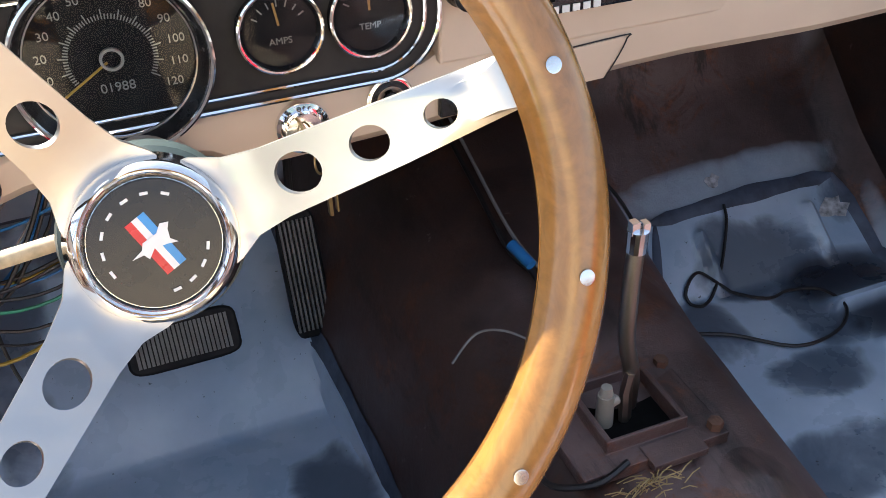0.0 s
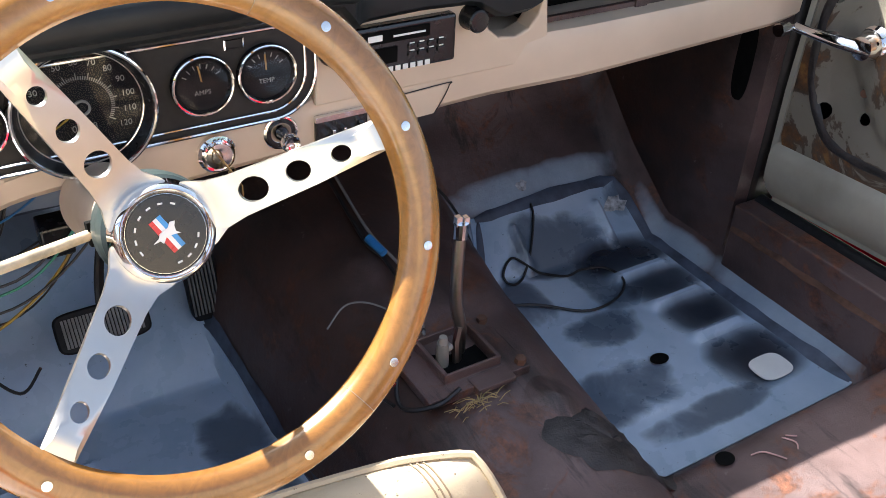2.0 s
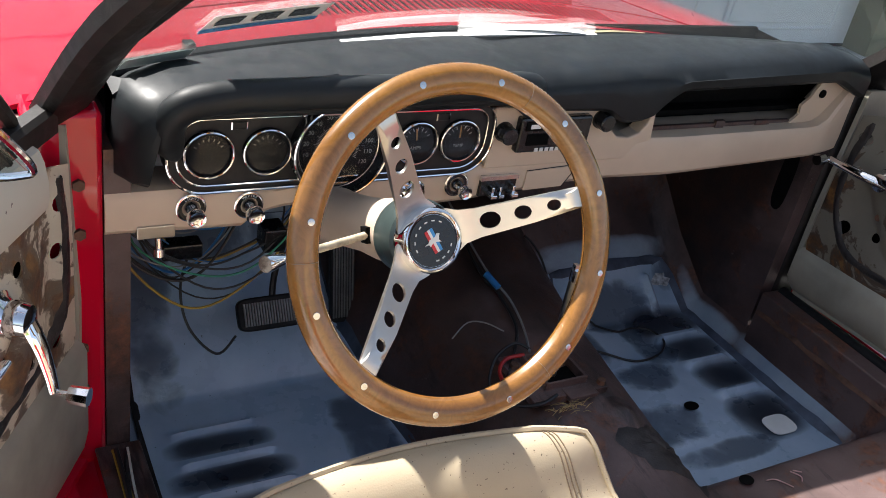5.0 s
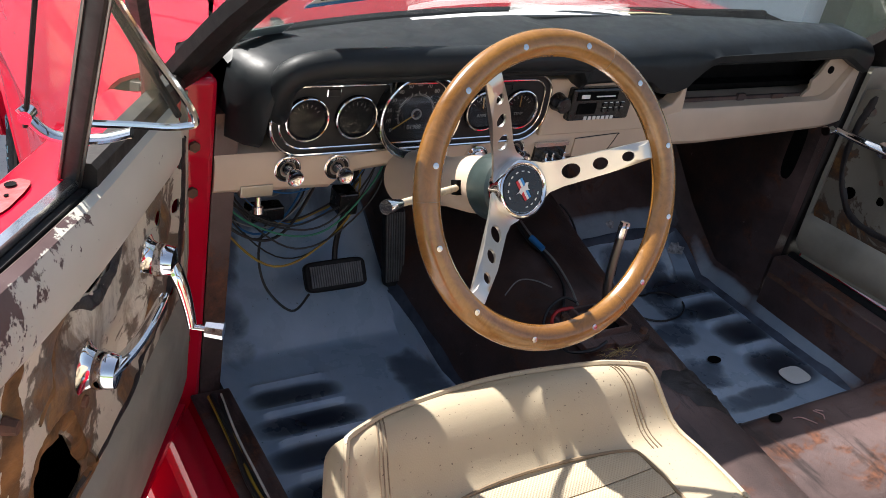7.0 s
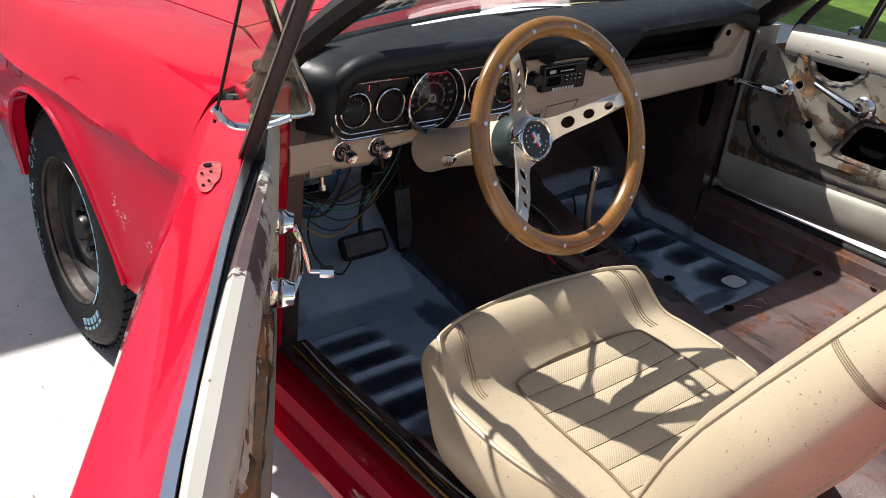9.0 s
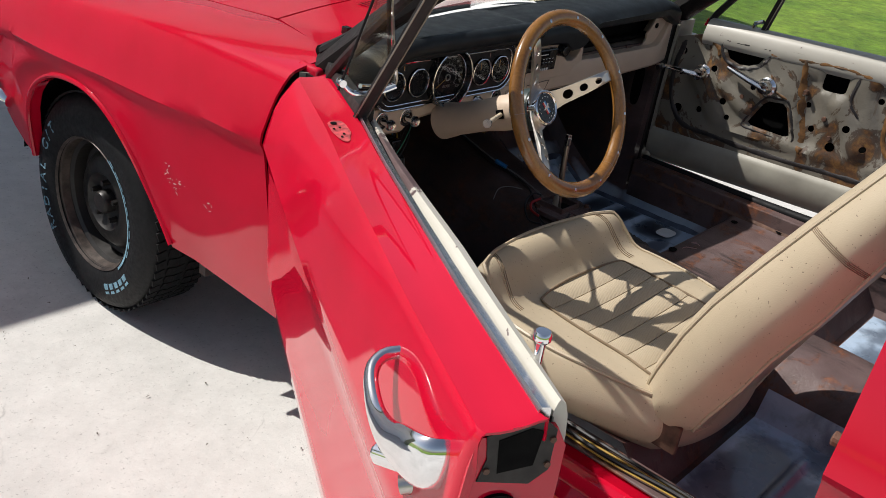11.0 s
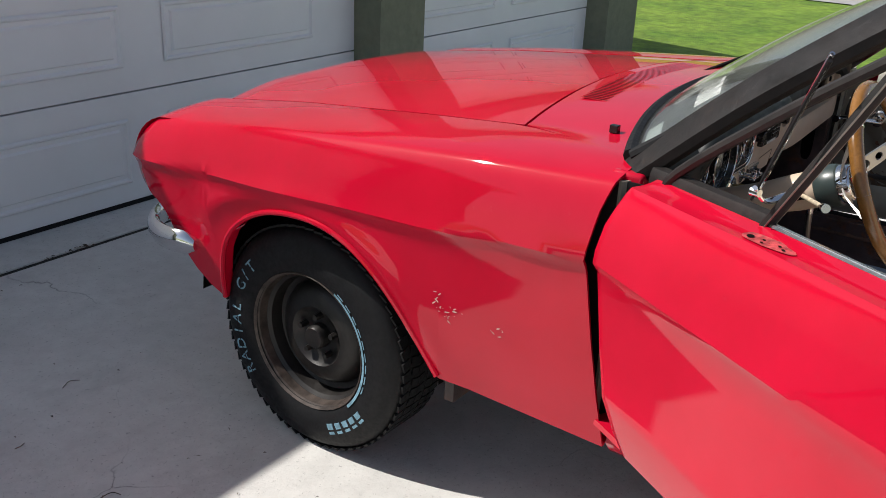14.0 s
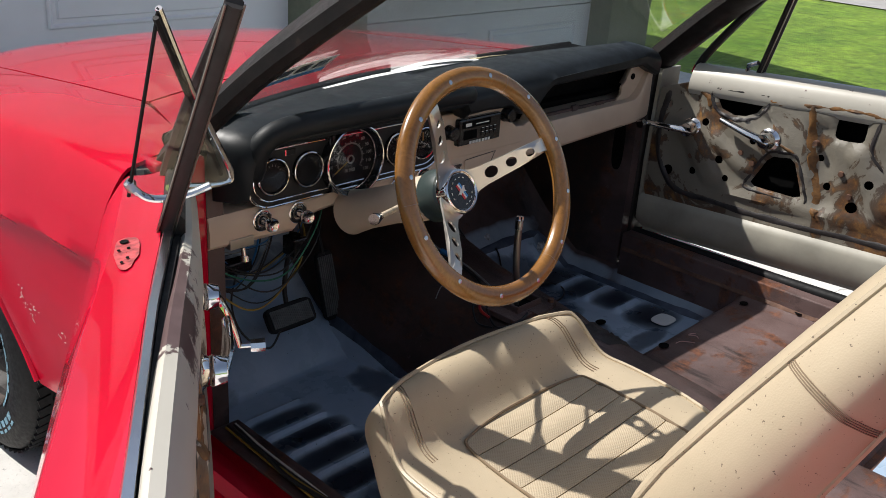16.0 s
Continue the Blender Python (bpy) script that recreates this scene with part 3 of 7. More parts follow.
prism(bm, [(EAVE_Y, EAVE_Z), (EAVE_Y, EAVE_Z + 0.1), (6.0, EAVE_Z + 1.5), (6.0, EAVE_Z)], 10.0, Matrix(((0, 0, 1, 0.4), (1, 0, 0, 0), (0, 1, 0, 0), (0, 0, 0, 1))))
tagged(part("unseen_roof_eave", bm, WHITE, smooth=False), "unseen white eave above the garage doors, placed to cast their shade", "eave", kind="structure")

# bits of leaf and grit on the concrete
bm = B()
rl = random.Random(31)
for k in range(220):
    x, y, s, a = rl.uniform(-3.2, -0.7), rl.uniform(-2.0, 1.6), rl.uniform(0.002, 0.008), rl.uniform(0, 6.28)
    d, w = Vector((math.cos(a), math.sin(a), 0)) * s, Vector((-math.sin(a), math.cos(a), 0)) * s * rl.uniform(0.15, 0.5)
    c = Vector((x, y, 0.003))
    q = [bm.verts.new(v) for v in (c - d, c - w + Vector((0, 0, 0.002)), c + d, c + w + Vector((0, 0, 0.003)))]
    bm.faces.new(q)
for k in range(170):
    x, y, s, a = rl.uniform(-2.6, -0.2), SEAM + rl.gauss(0, 0.014), rl.uniform(0.003, 0.012), rl.uniform(0, 6.28)
    x += 0.12 * math.sin(x * 9)
    d, w = Vector((math.cos(a), math.sin(a), 0)) * s, Vector((-math.sin(a), math.cos(a), 0)) * s * rl.uniform(0.3, 0.7)
    c = Vector((x, y, 0.005))
    bm.faces.new([bm.verts.new(v) for v in (c - d, c - w + Vector((0, 0, 0.003)), c + d + Vector((0, 0, 0.004)), c + w + Vector((0, 0, 0.002)))])
for k in range(14):
    x, y, a, s = rl.uniform(-2.6, -0.9), rl.uniform(-1.6, 1.4), rl.uniform(0, 6.28), rl.uniform(0.015, 0.04)
    tube(bm, smooth_line([(x, y, 0.003), (x + s * math.cos(a), y + s * math.sin(a), 0.006), (x + 2 * s * math.cos(a + 0.5), y + 2 * s * math.sin(a + 0.5), 0.003)], 3), 0.0012, 4)
tagged(part("leaf_litter", bm, mat_plain("dry_dark_leaf", (0.07, 0.05, 0.035), 0.8, 0, 60, 0.5), None, "", False), "scattered dry leaf bits and twigs on the concrete", "debris", kind="stuff")

# ---- car: outer body ----
car = thing("car", "red vintage two-door car with bare stripped cabin and no front trim", "car")


def ztop(y):
    return lerp([(0.64, 0.80), (0.55, 0.824), (0.2, 0.872), (-0.2, 0.912), (-0.5, 0.938), (-0.8, 0.958), (-1.0, 0.965)], y)


def crease(y):
    """Height of the body-side crease along the fender."""
    return lerp([(-0.8, 0.803), (-0.41, 0.768), (-0.1, 0.755), (0.31, 0.735), (0.64, 0.70)], y)


def side_x(y, z):
    """Half width of the fender skin: crease, then a rounded shoulder above and a tuck below."""
    h = ztop(y) + 0.002
    zc = crease(y)
    if z > zc:
        w = lerp([(0, 0.864), (0.10, 0.858), (0.5, 0.841), (0.80, 0.822), (0.93, 0.810), (1, 0.792)], (z - zc) / (h - zc))
    else:
        w = lerp([(0.30, 0.795), (0.38, 0.812), (0.50, 0.833), (0.62, 0.845), (zc - 0.03, 0.849), (zc - 0.012, 0.854), (zc, 0.864)], z)
    arch = max(0.0, 1 - abs(math.hypot((y - 0.0) / 1.15, z - 0.33) - 0.40) / 0.075) if -0.5 < y < 0.33 and z > 0.36 else 0
    return w - lerp([(0.2, 0.0), (0.45, 0.008), (0.55, 0.022), (0.59, 0.042), (0.61, 0.062), (0.622, 0.086), (0.627, 0.11)], y) + 0.016 * arch * arch


ARCH = [(0.292, 0.36), (0.280, 0.44), (0.256, 0.52), (0.222, 0.578), (0.172, 0.625), (0.105, 0.662), (0.03, 0.684), (-0.06, 0.692), (-0.135, 0.684), (-0.205, 0.658), (-0.275, 0.608), (-0.340, 0.538), (-0.400, 0.460), (-0.452, 0.395)]


def z_low(y):
    if y > 0.2921:
        return lerp([(0.2921, 0.36), (0.36, 0.39), (0.42, 0.44), (0.46, 0.50), (0.51, 0.58), (0.57, 0.62), (0.61, 0.66), (0.627, 0.700)], y)
    if y > -0.452:
        return lerp(ARCH, y)
    return lerp([(-0.452, 0.395), (-0.52, 0.385), (-0.9, 0.372)], y)


def fender(sign, name):
    bm = B()
    ys = [0.627, 0.624, 0.618, 0.608, 0.595, 0.58, 0.565, 0.55, 0.525, 0.5, 0.45, 0.4, 0.35, 0.31, 0.2922, 0.2915] + [y for y, _ in ARCH[1:]] + [-0.454, -0.52, -0.58, -0.64, -0.7, -0.75, -0.795, -0.802]
    ys = sorted(set(ys), reverse=True)
    rows = []
    for y in ys:
        top, low = ztop(y), z_low(y)
        if y > 0.55:
            top = lerp([(0.55, 0.824), (0.58, 0.812), (0.6, 0.793), (0.615, 0.768), (0.623, 0.742), (0.627, 0.722)], y)
        row = []
        # top strip from the bonnet gap out to the edge
        for s in range(5):
            u = s / 4
            x_in = lerp([(-0.80, 0.682), (-0.48, 0.574)], y)
            x = x_in + (0.79 - x_in) * u
            row.append(Vector((x, y, top + 0.018 * math.sin(math.pi * (1 - u) * 0.55))))
        zc = min(crease(y), top - 0.3 * (top - low))
        zs = [top - (top - zc) * f for f in (0.03, 0.08, 0.2, 0.35, 0.5, 0.65, 0.8, 0.92, 1.0)]
        zs += [zc - 0.013] + [zc - 0.03 - (zc - 0.03 - low) * f / 9 for f in range(1, 9)] if low < zc - 0.06 else [zc + (low - zc) * f / 9 for f in range(1, 10)]
        for zz in zs:
            row.append(Vector((side_x(y, zz), y, zz)))
        row.append(Vector((side_x(y, low), y, low)))
        row.append(Vector((side_x(y, low) - 0.03, y, low + 0.004)))
        rear = max(0, (-0.5 - y) / 0.3)
        nose = max(0.0, (y - 0.40) / 0.227) ** 1.6
        for k, v in enumerate(row):
            v.y += 0.062 * nose * max(0.0, 1 - ((v.z - 0.695) / 0.125) ** 2) * (0.0 if k < 4 else 0.5 if k == 4 else 1.0)
            v.y += -rear * lerp([(0.38, 0.066), (0.58, 0.036), (0.80, 0.0), (0.9, 0.012), (0.97, 0.03)], v.z) * (0.35 if v.x < 0.7 else 1)
            v.x *= sign
        rows.append(row)
    loft(bm, rows)
    shell(bm, 0.006)
    f = part(name, bm, RED, car, "glossy red front fender with scraped badge holes")
    lip = B()
    tube(lip, smooth_line([(sign * (side_x(y, z) + 0.004), y, z + 0.006) for y, z in ARCH], 4), 0.0075, 8)
    part("wheel_arch_lip", lip, RED, f)
    return f


fender_l = fender(-1, "fender")
fender_r = fender(1, "fender")


def hood_z(x, y):
    k = 1 - (x / 0.572) ** 2
    return ztop(y) + 0.017 + 0.035 * k - (max(0, y - 0.55) * 0.28 if y > 0.55 else 0)


def hood_rear(x):
    return -0.480 + 0.048 * (1 - (x / 0.572) ** 2)


bm = B()
loft(bm, [[Vector((x, hood_rear(x) + (0.69 - 0.085 * (x / 0.57) ** 2 - hood_rear(x)) * (j / 20), hood_z(x, hood_rear(x) + (0.69 - 0.085 * (x / 0.57) ** 2 - hood_rear(x)) * (j / 20)) - (0.05 * max(0, j / 20 - 0.9) * 10 if j > 18 else 0))) for x in [0.567 * (-1 + 2 * i / 24) for i in range(25)]] for j in range(21)])
shell(bm, 0.006)
part("hood", bm, RED, car, "glossy red hood")

# cowl panel between the hood and the windshield, with its vent slots
def screen_base(x):
    return -0.800 + 0.145 * (1 - (x / 0.70) ** 2)


def cowl_z(x, y):
    a = hood_z(max(-0.56, min(0.56, x)), -0.48) - 0.002
    edge = lerp([(0.56, 1.0), (0.78, 0.0)], abs(x))
    return (a + 0.06 * max(0, -0.46 - y)) * edge + (0.962 + 0.01 * max(0, -0.6 - y)) * (1 - edge)


bm = B()
rows = []
for j in range(13):
    half = 0.567 + (0.675 - 0.567) * j / 12
    row = []
    for i in range(41):
        u = -1 + i / 20
        a, b = hood_rear(0.565 * u) - 0.008, screen_base(0.675 * u)
        y = a + (b - a) * j / 12
        row.append(Vector((half * u, y, cowl_z(half * u, y))))
    rows.append(row)
loft(bm, rows)
shell(bm, 0.006)
cowl = part("cowl_panel", bm, RED, car, "red cowl panel with rows of vent slots")
bm = B()
for k in range(46):
    x = -0.32 + 0.64 * k / 45
    for s in (0,):
        y0, y1 = hood_rear(x) - 0.045, hood_rear(x) - 0.135
        box(bm, (x - 0.0035, y1, cowl_z(x, y1) - 0.001), (x + 0.0035, y0, cowl_z(x, y0) + 0.0035))
plenum = B()
box(plenum, (-0.66, -0.83, 0.908), (0.66, -0.39, 0.916))
part("cowl_plenum", plenum, DARK, car, "", False)
part("cowl_grille", bm, RED, cowl, "", False)
bm = B()
for k in range(45):
    x = -0.32 + 0.64 * (k + 0.5) / 45
    y0, y1 = hood_rear(x) - 0.05, hood_rear(x) - 0.13
    box(bm, (x - 0.002, y1, cowl_z(x, y1) - 0.001), (x + 0.002, y0, cowl_z(x, y0) + 0.0008))
part("cowl_vent", bm, DARK, cowl, "", False)
for s in (-1, 1):
    bm = B()
    x, y = s * 0.537, -0.690
    box(bm, (x - 0.008, y - 0.010, cowl_z(x, y)), (x + 0.008, y + 0.010, cowl_z(x, y) + 0.018))
    cyl(bm, (x, y, cowl_z(x, y) - 0.004), (x, y, cowl_z(x, y) + 0.01), 0.005)
    part("washer_nozzle", bm, GLOSSBLACK, cowl, "", False, 0.002)

# tyres and steel wheels
def wheel(x, y, z, sign):
    w = new("wheel")
    w.parent = car
    w.location = (x, y, z)
    m = pose(0, 0, 0, 0, 90 * sign, 0)
    t = B()
    R = 0.314
    prof = [(0.188, -0.09), (0.20, -0.100), (0.25, -0.108), (0.285, -0.101), (0.303, -0.088), (R, -0.07), (R + 0.003, 0), (R, 0.07), (0.303, 0.088), (0.285, 0.101), (0.25, 0.108), (0.20, 0.100), (0.188, 0.09)]
    revolve(t, prof, m, 64)
    tyre = part("tyre", t, RUBBER, w, "black radial tyre with raised outline lettering")
    tread = B()
    rng = random.Random(4)
    for k in range(64):
        a = 2 * math.pi * k / 64
        for h, wd, sk in ((-0.066, 0.03, 0.25), (-0.03, 0.026, -0.2), (0.004, 0.026, 0.2), (0.036, 0.026, -0.2), (0.068, 0.03, 0.25)):
            p = m @ (Matrix.Rotation(a, 4, "Z") @ Matrix.Translation((R + 0.0045, 0, h)) @ Matrix.Rotation(sk, 4, "X"))
            box(tread, (-0.006, -0.0125, -wd / 2), (0.0, 0.0125, wd / 2), p)
    part("tread", tread, RUBBER, w)
    r = B()
    revolve(r, [(0.192, 0.098), (0.196, 0.092), (0.186, 0.084), (0.182, 0.06), (0.172, 0.052), (0.165, 0.02), (0.15, 0.012), (0.142, 0.03), (0.12, 0.052), (0.085, 0.058), (0.068, 0.040), (0.05, 0.036), (0.034, 0.036), (0.033, 0.062), (0.028, 0.07), (0.0, 0.072)], m, 48)
    revolve(r, [(0.182, 0.06), (0.182, -0.09), (0.19, -0.095)], m, 48)
    rim = part("rim", r, WHEELBLACK, w, "black steel rim, dusty and unpainted at the lip")
    for k in range(5):
        a = 2 * math.pi * k / 5
        n = B()
        p = m @ Vector((0.057 * math.cos(a), 0.057 * math.sin(a), 0))
        q = m.to_3x3() @ Vector((0, 0, 1))
        cyl(n, p + q * 0.036, p + q * 0.062, 0.010, 0.008, 6)
        part("lug_nut", n, WHEELBLACK, w)
    return w


wheel(-0.70, 0, 0.3185, -1)
wheel(0.70, 0, 0.3185, 1)

# bumper, valance, inner wheel housing, headlight bucket
for s in (-1, 1):
    bm = B()
    path = smooth_line([(s * 0.842, 0.362, 0.512), (s * 0.862, 0.42, 0.515), (s * 0.854, 0.50, 0.514), (s * 0.800, 0.590, 0.514), (s * 0.66, 0.655, 0.514), (s * 0.3, 0.690, 0.514), (0, 0.695, 0.514)], 5)
    rows = []
    for k, p in enumerate(path):
        h = 0.035 * min(1, 0.5 + k / 6)
        d = (path[min(k + 1, len(path) - 1)] - path[max(k - 1, 0)]).normalized()
        o = Vector((d.y, -d.x, 0)) * (1 if s < 0 else -1)
        o = -o if o.x * s < 0 and abs(o.x) > 0.3 else o
        rows.append([p + Vector((0, 0, h * math.sin(a))) + o * 0.018 * math.cos(a) for a in (2 * math.pi * j / 12 for j in range(12))])
    loft(bm, rows, True, True)
    part("bumper", bm, CHROME, car, "chrome front bumper wrapping round the corner")
    bm = B()
    revolve(bm, [(0.105, 0.0), (0.10, -0.01), (0.085, -0.05), (0.0, -0.055)], facing((s * 0.695, 0.61, 0.70), (0, 1, 0)), 28)
    part("headlight_bucket", bm, RED, car)
    # Housing in near-black, standing for the shadow under the arch.
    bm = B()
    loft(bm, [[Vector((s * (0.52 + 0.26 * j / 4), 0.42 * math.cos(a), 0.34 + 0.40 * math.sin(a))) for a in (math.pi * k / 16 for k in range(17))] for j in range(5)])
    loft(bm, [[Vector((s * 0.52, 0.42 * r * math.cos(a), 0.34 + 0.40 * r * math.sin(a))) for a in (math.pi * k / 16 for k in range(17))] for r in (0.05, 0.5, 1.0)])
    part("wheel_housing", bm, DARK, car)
bm = B()
loft(bm, [[Vector((x, y - 0.10 * (x / 0.8) ** 2, z)) for x in [0.70 * (-1 + 2 * i / 16) for i in range(17)]] for y, z in ((0.64, 0.76), (0.63, 0.74), (0.63, 0.55), (0.67, 0.50), (0.60, 0.42))])
part("front_valance", bm, RED, car)

# badge holes and scrapes on the fender
def on_side(y, z, out=0.0015):
    return Vector((-side_x(y, z) - out, y, z))


rng = random.Random(7)
for y, z, n, w in ((-0.452, 0.60, 9, 0.022), (-0.47, 0.565, 7, 0.02), (-0.50, 0.575, 5, 0.018), (-0.61, 0.568, 6, 0.016)):
    for k in range(n):
        bm = B()
        a, b = y + rng.uniform(-w, w), z + rng.uniform(-w, w)
        d, lean = rng.uniform(0.001, 0.0042), rng.uniform(-0.8, 0.8)
        pts = [(d * 1.6 * math.cos(t) * rng.uniform(0.6, 1.4), d * 0.5 * math.sin(t) * rng.uniform(0.5, 1.2)) for t in (0, 1.2, 2.3, 3.4, 4.6, 5.5)]
        bm.faces.new([bm.verts.new(on_side(a + p * math.cos(lean) - q * math.sin(lean), b + p * math.sin(lean) + q * math.cos(lean))) for p, q in pts])
        part("paint_scrape", shell(bm, 0.0005), SCRATCH, fender_l, "", False)

# windshield frame: dark worn pillars, header, glass with a sticker
PIL = [Vector((0.738, -0.800, 0.925)), Vector((0.728, -0.838, 0.962)), Vector((0.690, -1.04, 1.145)), Vector((0.620, -1.29, 1.335))]


def pillar(s):
    bm = B()
    rows = []
    for p in smooth_line(PIL, 6):
        d = (PIL[3] - PIL[0]).normalized()
        across = Vector((0.55, -0.60, 0.0)).normalized()
        across = (across - d * across.dot(d)).normalized()
        nrm = d.cross(across)
        sec = [(-0.040, 0.012), (-0.036, -0.014), (-0.02, -0.020), (0.0, -0.022), (0.022, -0.020), (0.036, -0.013), (0.041, 0.0), (0.034, 0.016), (0.0, 0.021), (-0.03, 0.022)]
        rows.append([Vector((s * v.x, v.y, v.z)) for v in (p + across * a + nrm * b for a, b in sec)])
    loft(bm, rows, True, True)
    return part("windshield_pillar", bm, POST, car, "worn dark brown windshield pillar")


for s in (-1, 1):
    pillar(s)
bm = B()
tube(bm, smooth_line([(-0.62, -1.29, 1.335), (-0.3, -1.235, 1.352), (0.3, -1.235, 1.352), (0.62, -1.29, 1.335)], 6), 0.026, 10, flat=0.7)
part("windshield_header", bm, TRIMDARK, car)
bm = B()
rows = []
for j in range(9):
    v = j / 8
    row = []
    for i in range(25):
        u = -1 + i / 12
        lo = Vector((0.712 * u, screen_base(0.70 * u) - 0.015, 0.985 + 0.012 * (1 - u * u)))
        hi = Vector((0.60 * u, -1.285 + 0.055 * (1 - u * u), 1.335 + 0.015 * (1 - u * u)))
        row.append(lo.lerp(hi, v) + Vector((0, 0.02 * math.sin(math.pi * v) * (1 - u * u), 0.012 * math.sin(math.pi * v))))
    rows.append(row)
loft(bm, rows)
shell(bm, 0.004)
screen = part("windshield", bm, mat_glass("windshield_glass", (0.95, 0.97, 0.96), 0.045, 0.028), car, "clear windshield with stickers")
screen.visible_shadow = False
bm = B()
tube(bm, smooth_line([(0.72 * (-1 + i / 10), screen_base(0.70 * (-1 + i / 10)) - 0.012, 0.982 + 0.012 * (1 - (-1 + i / 10) ** 2)) for i in range(21)], 2), 0.014, 8)
tube(bm, [(-0.718, -0.815, 0.982), (-0.66, -1.04, 1.15), (-0.595, -1.285, 1.335)], 0.013, 8)
part("windshield_seal", bm, RUBBER, car)


def on_screen(u, v, off=0.003):
    lo = Vector((0.712 * u, screen_base(0.70 * u) - 0.015, 0.985 + 0.012 * (1 - u * u)))
    hi = Vector((0.60 * u, -1.285 + 0.055 * (1 - u * u), 1.335 + 0.015 * (1 - u * u)))
    return lo.lerp(hi, v) + Vector((0, 0.02 * math.sin(math.pi * v) * (1 - u * u) - off, 0.012 * math.sin(math.pi * v) - off * 0.6))


def sticker(u0, u1, v0, v1, material, parent, name, off=0.003, label=""):
    bm = B()
    loft(bm, [[on_screen(u0 + (u1 - u0) * i / 4, v0 + (v1 - v0) * j / 2, off) for i in range(5)] for j in range(3)])
    return part(name, shell(bm, 0.0004), material, parent, label, False)


st = sticker(-0.84, -0.60, 0.205, 0.30, PAPER, screen, "inspection_sticker", 0.004, "white sticker with dark marks")
for k in range(3):
    sticker(-0.825 + 0.075 * k, -0.775 + 0.075 * k, 0.245, 0.285, GLOSSBLACK, screen, "sticker_mark", 0.0055)
sticker(-0.84, -0.60, 0.205, 0.225, BADGE_BLUE, screen, "sticker_band", 0.0055)
sticker(-0.93, -0.80, 0.03, 0.09, mat_plain("faded_pale_film", (0.42, 0.48, 0.46), 0.5), screen, "small_sticker", 0.004)

# hinge pillars, rockers, quarter panels, tail
for s in (-1, 1):
    bm = B()
    box(bm, (min(s * 0.685, s * 0.775), -0.868, 0.40), (max(s * 0.685, s * 0.775), -0.80, 0.965))
    # The passenger pillar's shade is put in as dark colour instead of red.
    p = part("hinge_pillar", bm, RED if s < 0 else TRIMDARK, car, "red painted hinge pillar" if s < 0 else "hinge pillar coloured dark for its shade", True, 0.008)
    bm = B()
    box(bm, (min(s * 0.778, s * 0.782), -0.872, 0.40), (max(s * 0.778, s * 0.782), -0.70, 0.95))
    part("gap_seal", bm, RUBBER, car, "black rubber behind the door gap", False)
    for z in (0.55, 0.62, 0.80, 0.87):
        b2 = B()
        cyl(b2, (s * 0.715, -0.868, z), (s * 0.715, -0.874, z), 0.008, seg=6)
        part("hinge_bolt", b2, RUST, p)
    bm = B()
    prof = [(0.655, 0.345), (0.655, 0.415), (0.668, 0.432), (0.70, 0.432), (0.705, 0.412), (0.735, 0.408), (0.738, 0.432), (0.755, 0.430), (0.765, 0.405), (0.80, 0.398), (0.805, 0.385), (0.79, 0.365), (0.77, 0.345), (0.655, 0.335)]
    rise = 0.0 if s < 0 else 0.066
    loft(bm, [[Vector((s * x, y, z + (rise if z > 0.36 else 0))) for x, z in prof] for y in (-0.872, -1.2, -1.6, -2.04)], closed=True, caps=True)
    sill = part("rocker_sill", bm, RED, car, "red rocker sill with dusty scuff channel")
    bm = B()
    box(bm, (min(s * 0.648, s * 0.704), -2.03, 0.434 + rise), (max(s * 0.648, s * 0.704), -0.875, 0.440 + rise))
    box(bm, (min(s * 0.640, s * 0.655), -2.03, 0.345), (max(s * 0.640, s * 0.655), -0.875, 0.440 + rise))
    part("sill_cover", bm, BROWN, sill, "rusty brown sill channel", False, 0.003)
    # Added black strip: blocks the daylight between door bottom and sill.
    if s > 0:
        bm = B()
        tube(bm, smooth_line([(0.694, -0.88, 0.50), (0.694, -0.96, 0.500), (0.694, -1.4, 0.508), (0.694, -2.0, 0.53)], 6), 0.015, 10)
        part("gap_blocker", bm, RUBBER, sill, "black strip added to keep the gap under the door dark")
    # quarter panel with its door jamb
    bm = B()
    prof = [(0.66, 0.40), (0.80, 0.38), (0.835, 0.50), (0.848, 0.62), (0.856, 0.74), (0.866, 0.76), (0.852, 0.80), (0.82, 0.96), (0.80, 1.0), (0.76, 1.015), (0.66, 1.01)]
    rows = []
    for y, k, low in ((-2.03, 0, 0), (-2.10, 0, 0), (-2.4, 0.0, 0.30), (-2.75, 0.0, 0.33), (-3.1, 0.01, 0.20), (-3.5, 0.06, 0.12)):
        rows.append([Vector((s * (x - k), y, max(z, 0.38 + low))) for x, z in prof])
    loft(bm, rows, True, True)
    q = part("quarter_panel", bm, RED, car, "red rear quarter panel and door jamb")
    if s < 0:
        bm = B()
        box(bm, (-0.775, -2.034, 0.70), (-0.735, -2.022, 0.79))
        cyl(bm, (-0.755, -2.03, 0.752), (-0.755, -2.004, 0.752), 0.010, 0.012, 12)
        part("striker_plate", bm, RUST, q, "rusty steel door striker", False, 0.003)
        for x_, z_ in ((-0.74, 0.64), (-0.80, 0.60)):
            bm = B()
            cyl(bm, (x_, -2.034, z_), (x_, -2.022, z_), 0.009, 0.007, 8)
            part("jamb_bolt", bm, RUST, q)
bm = B()
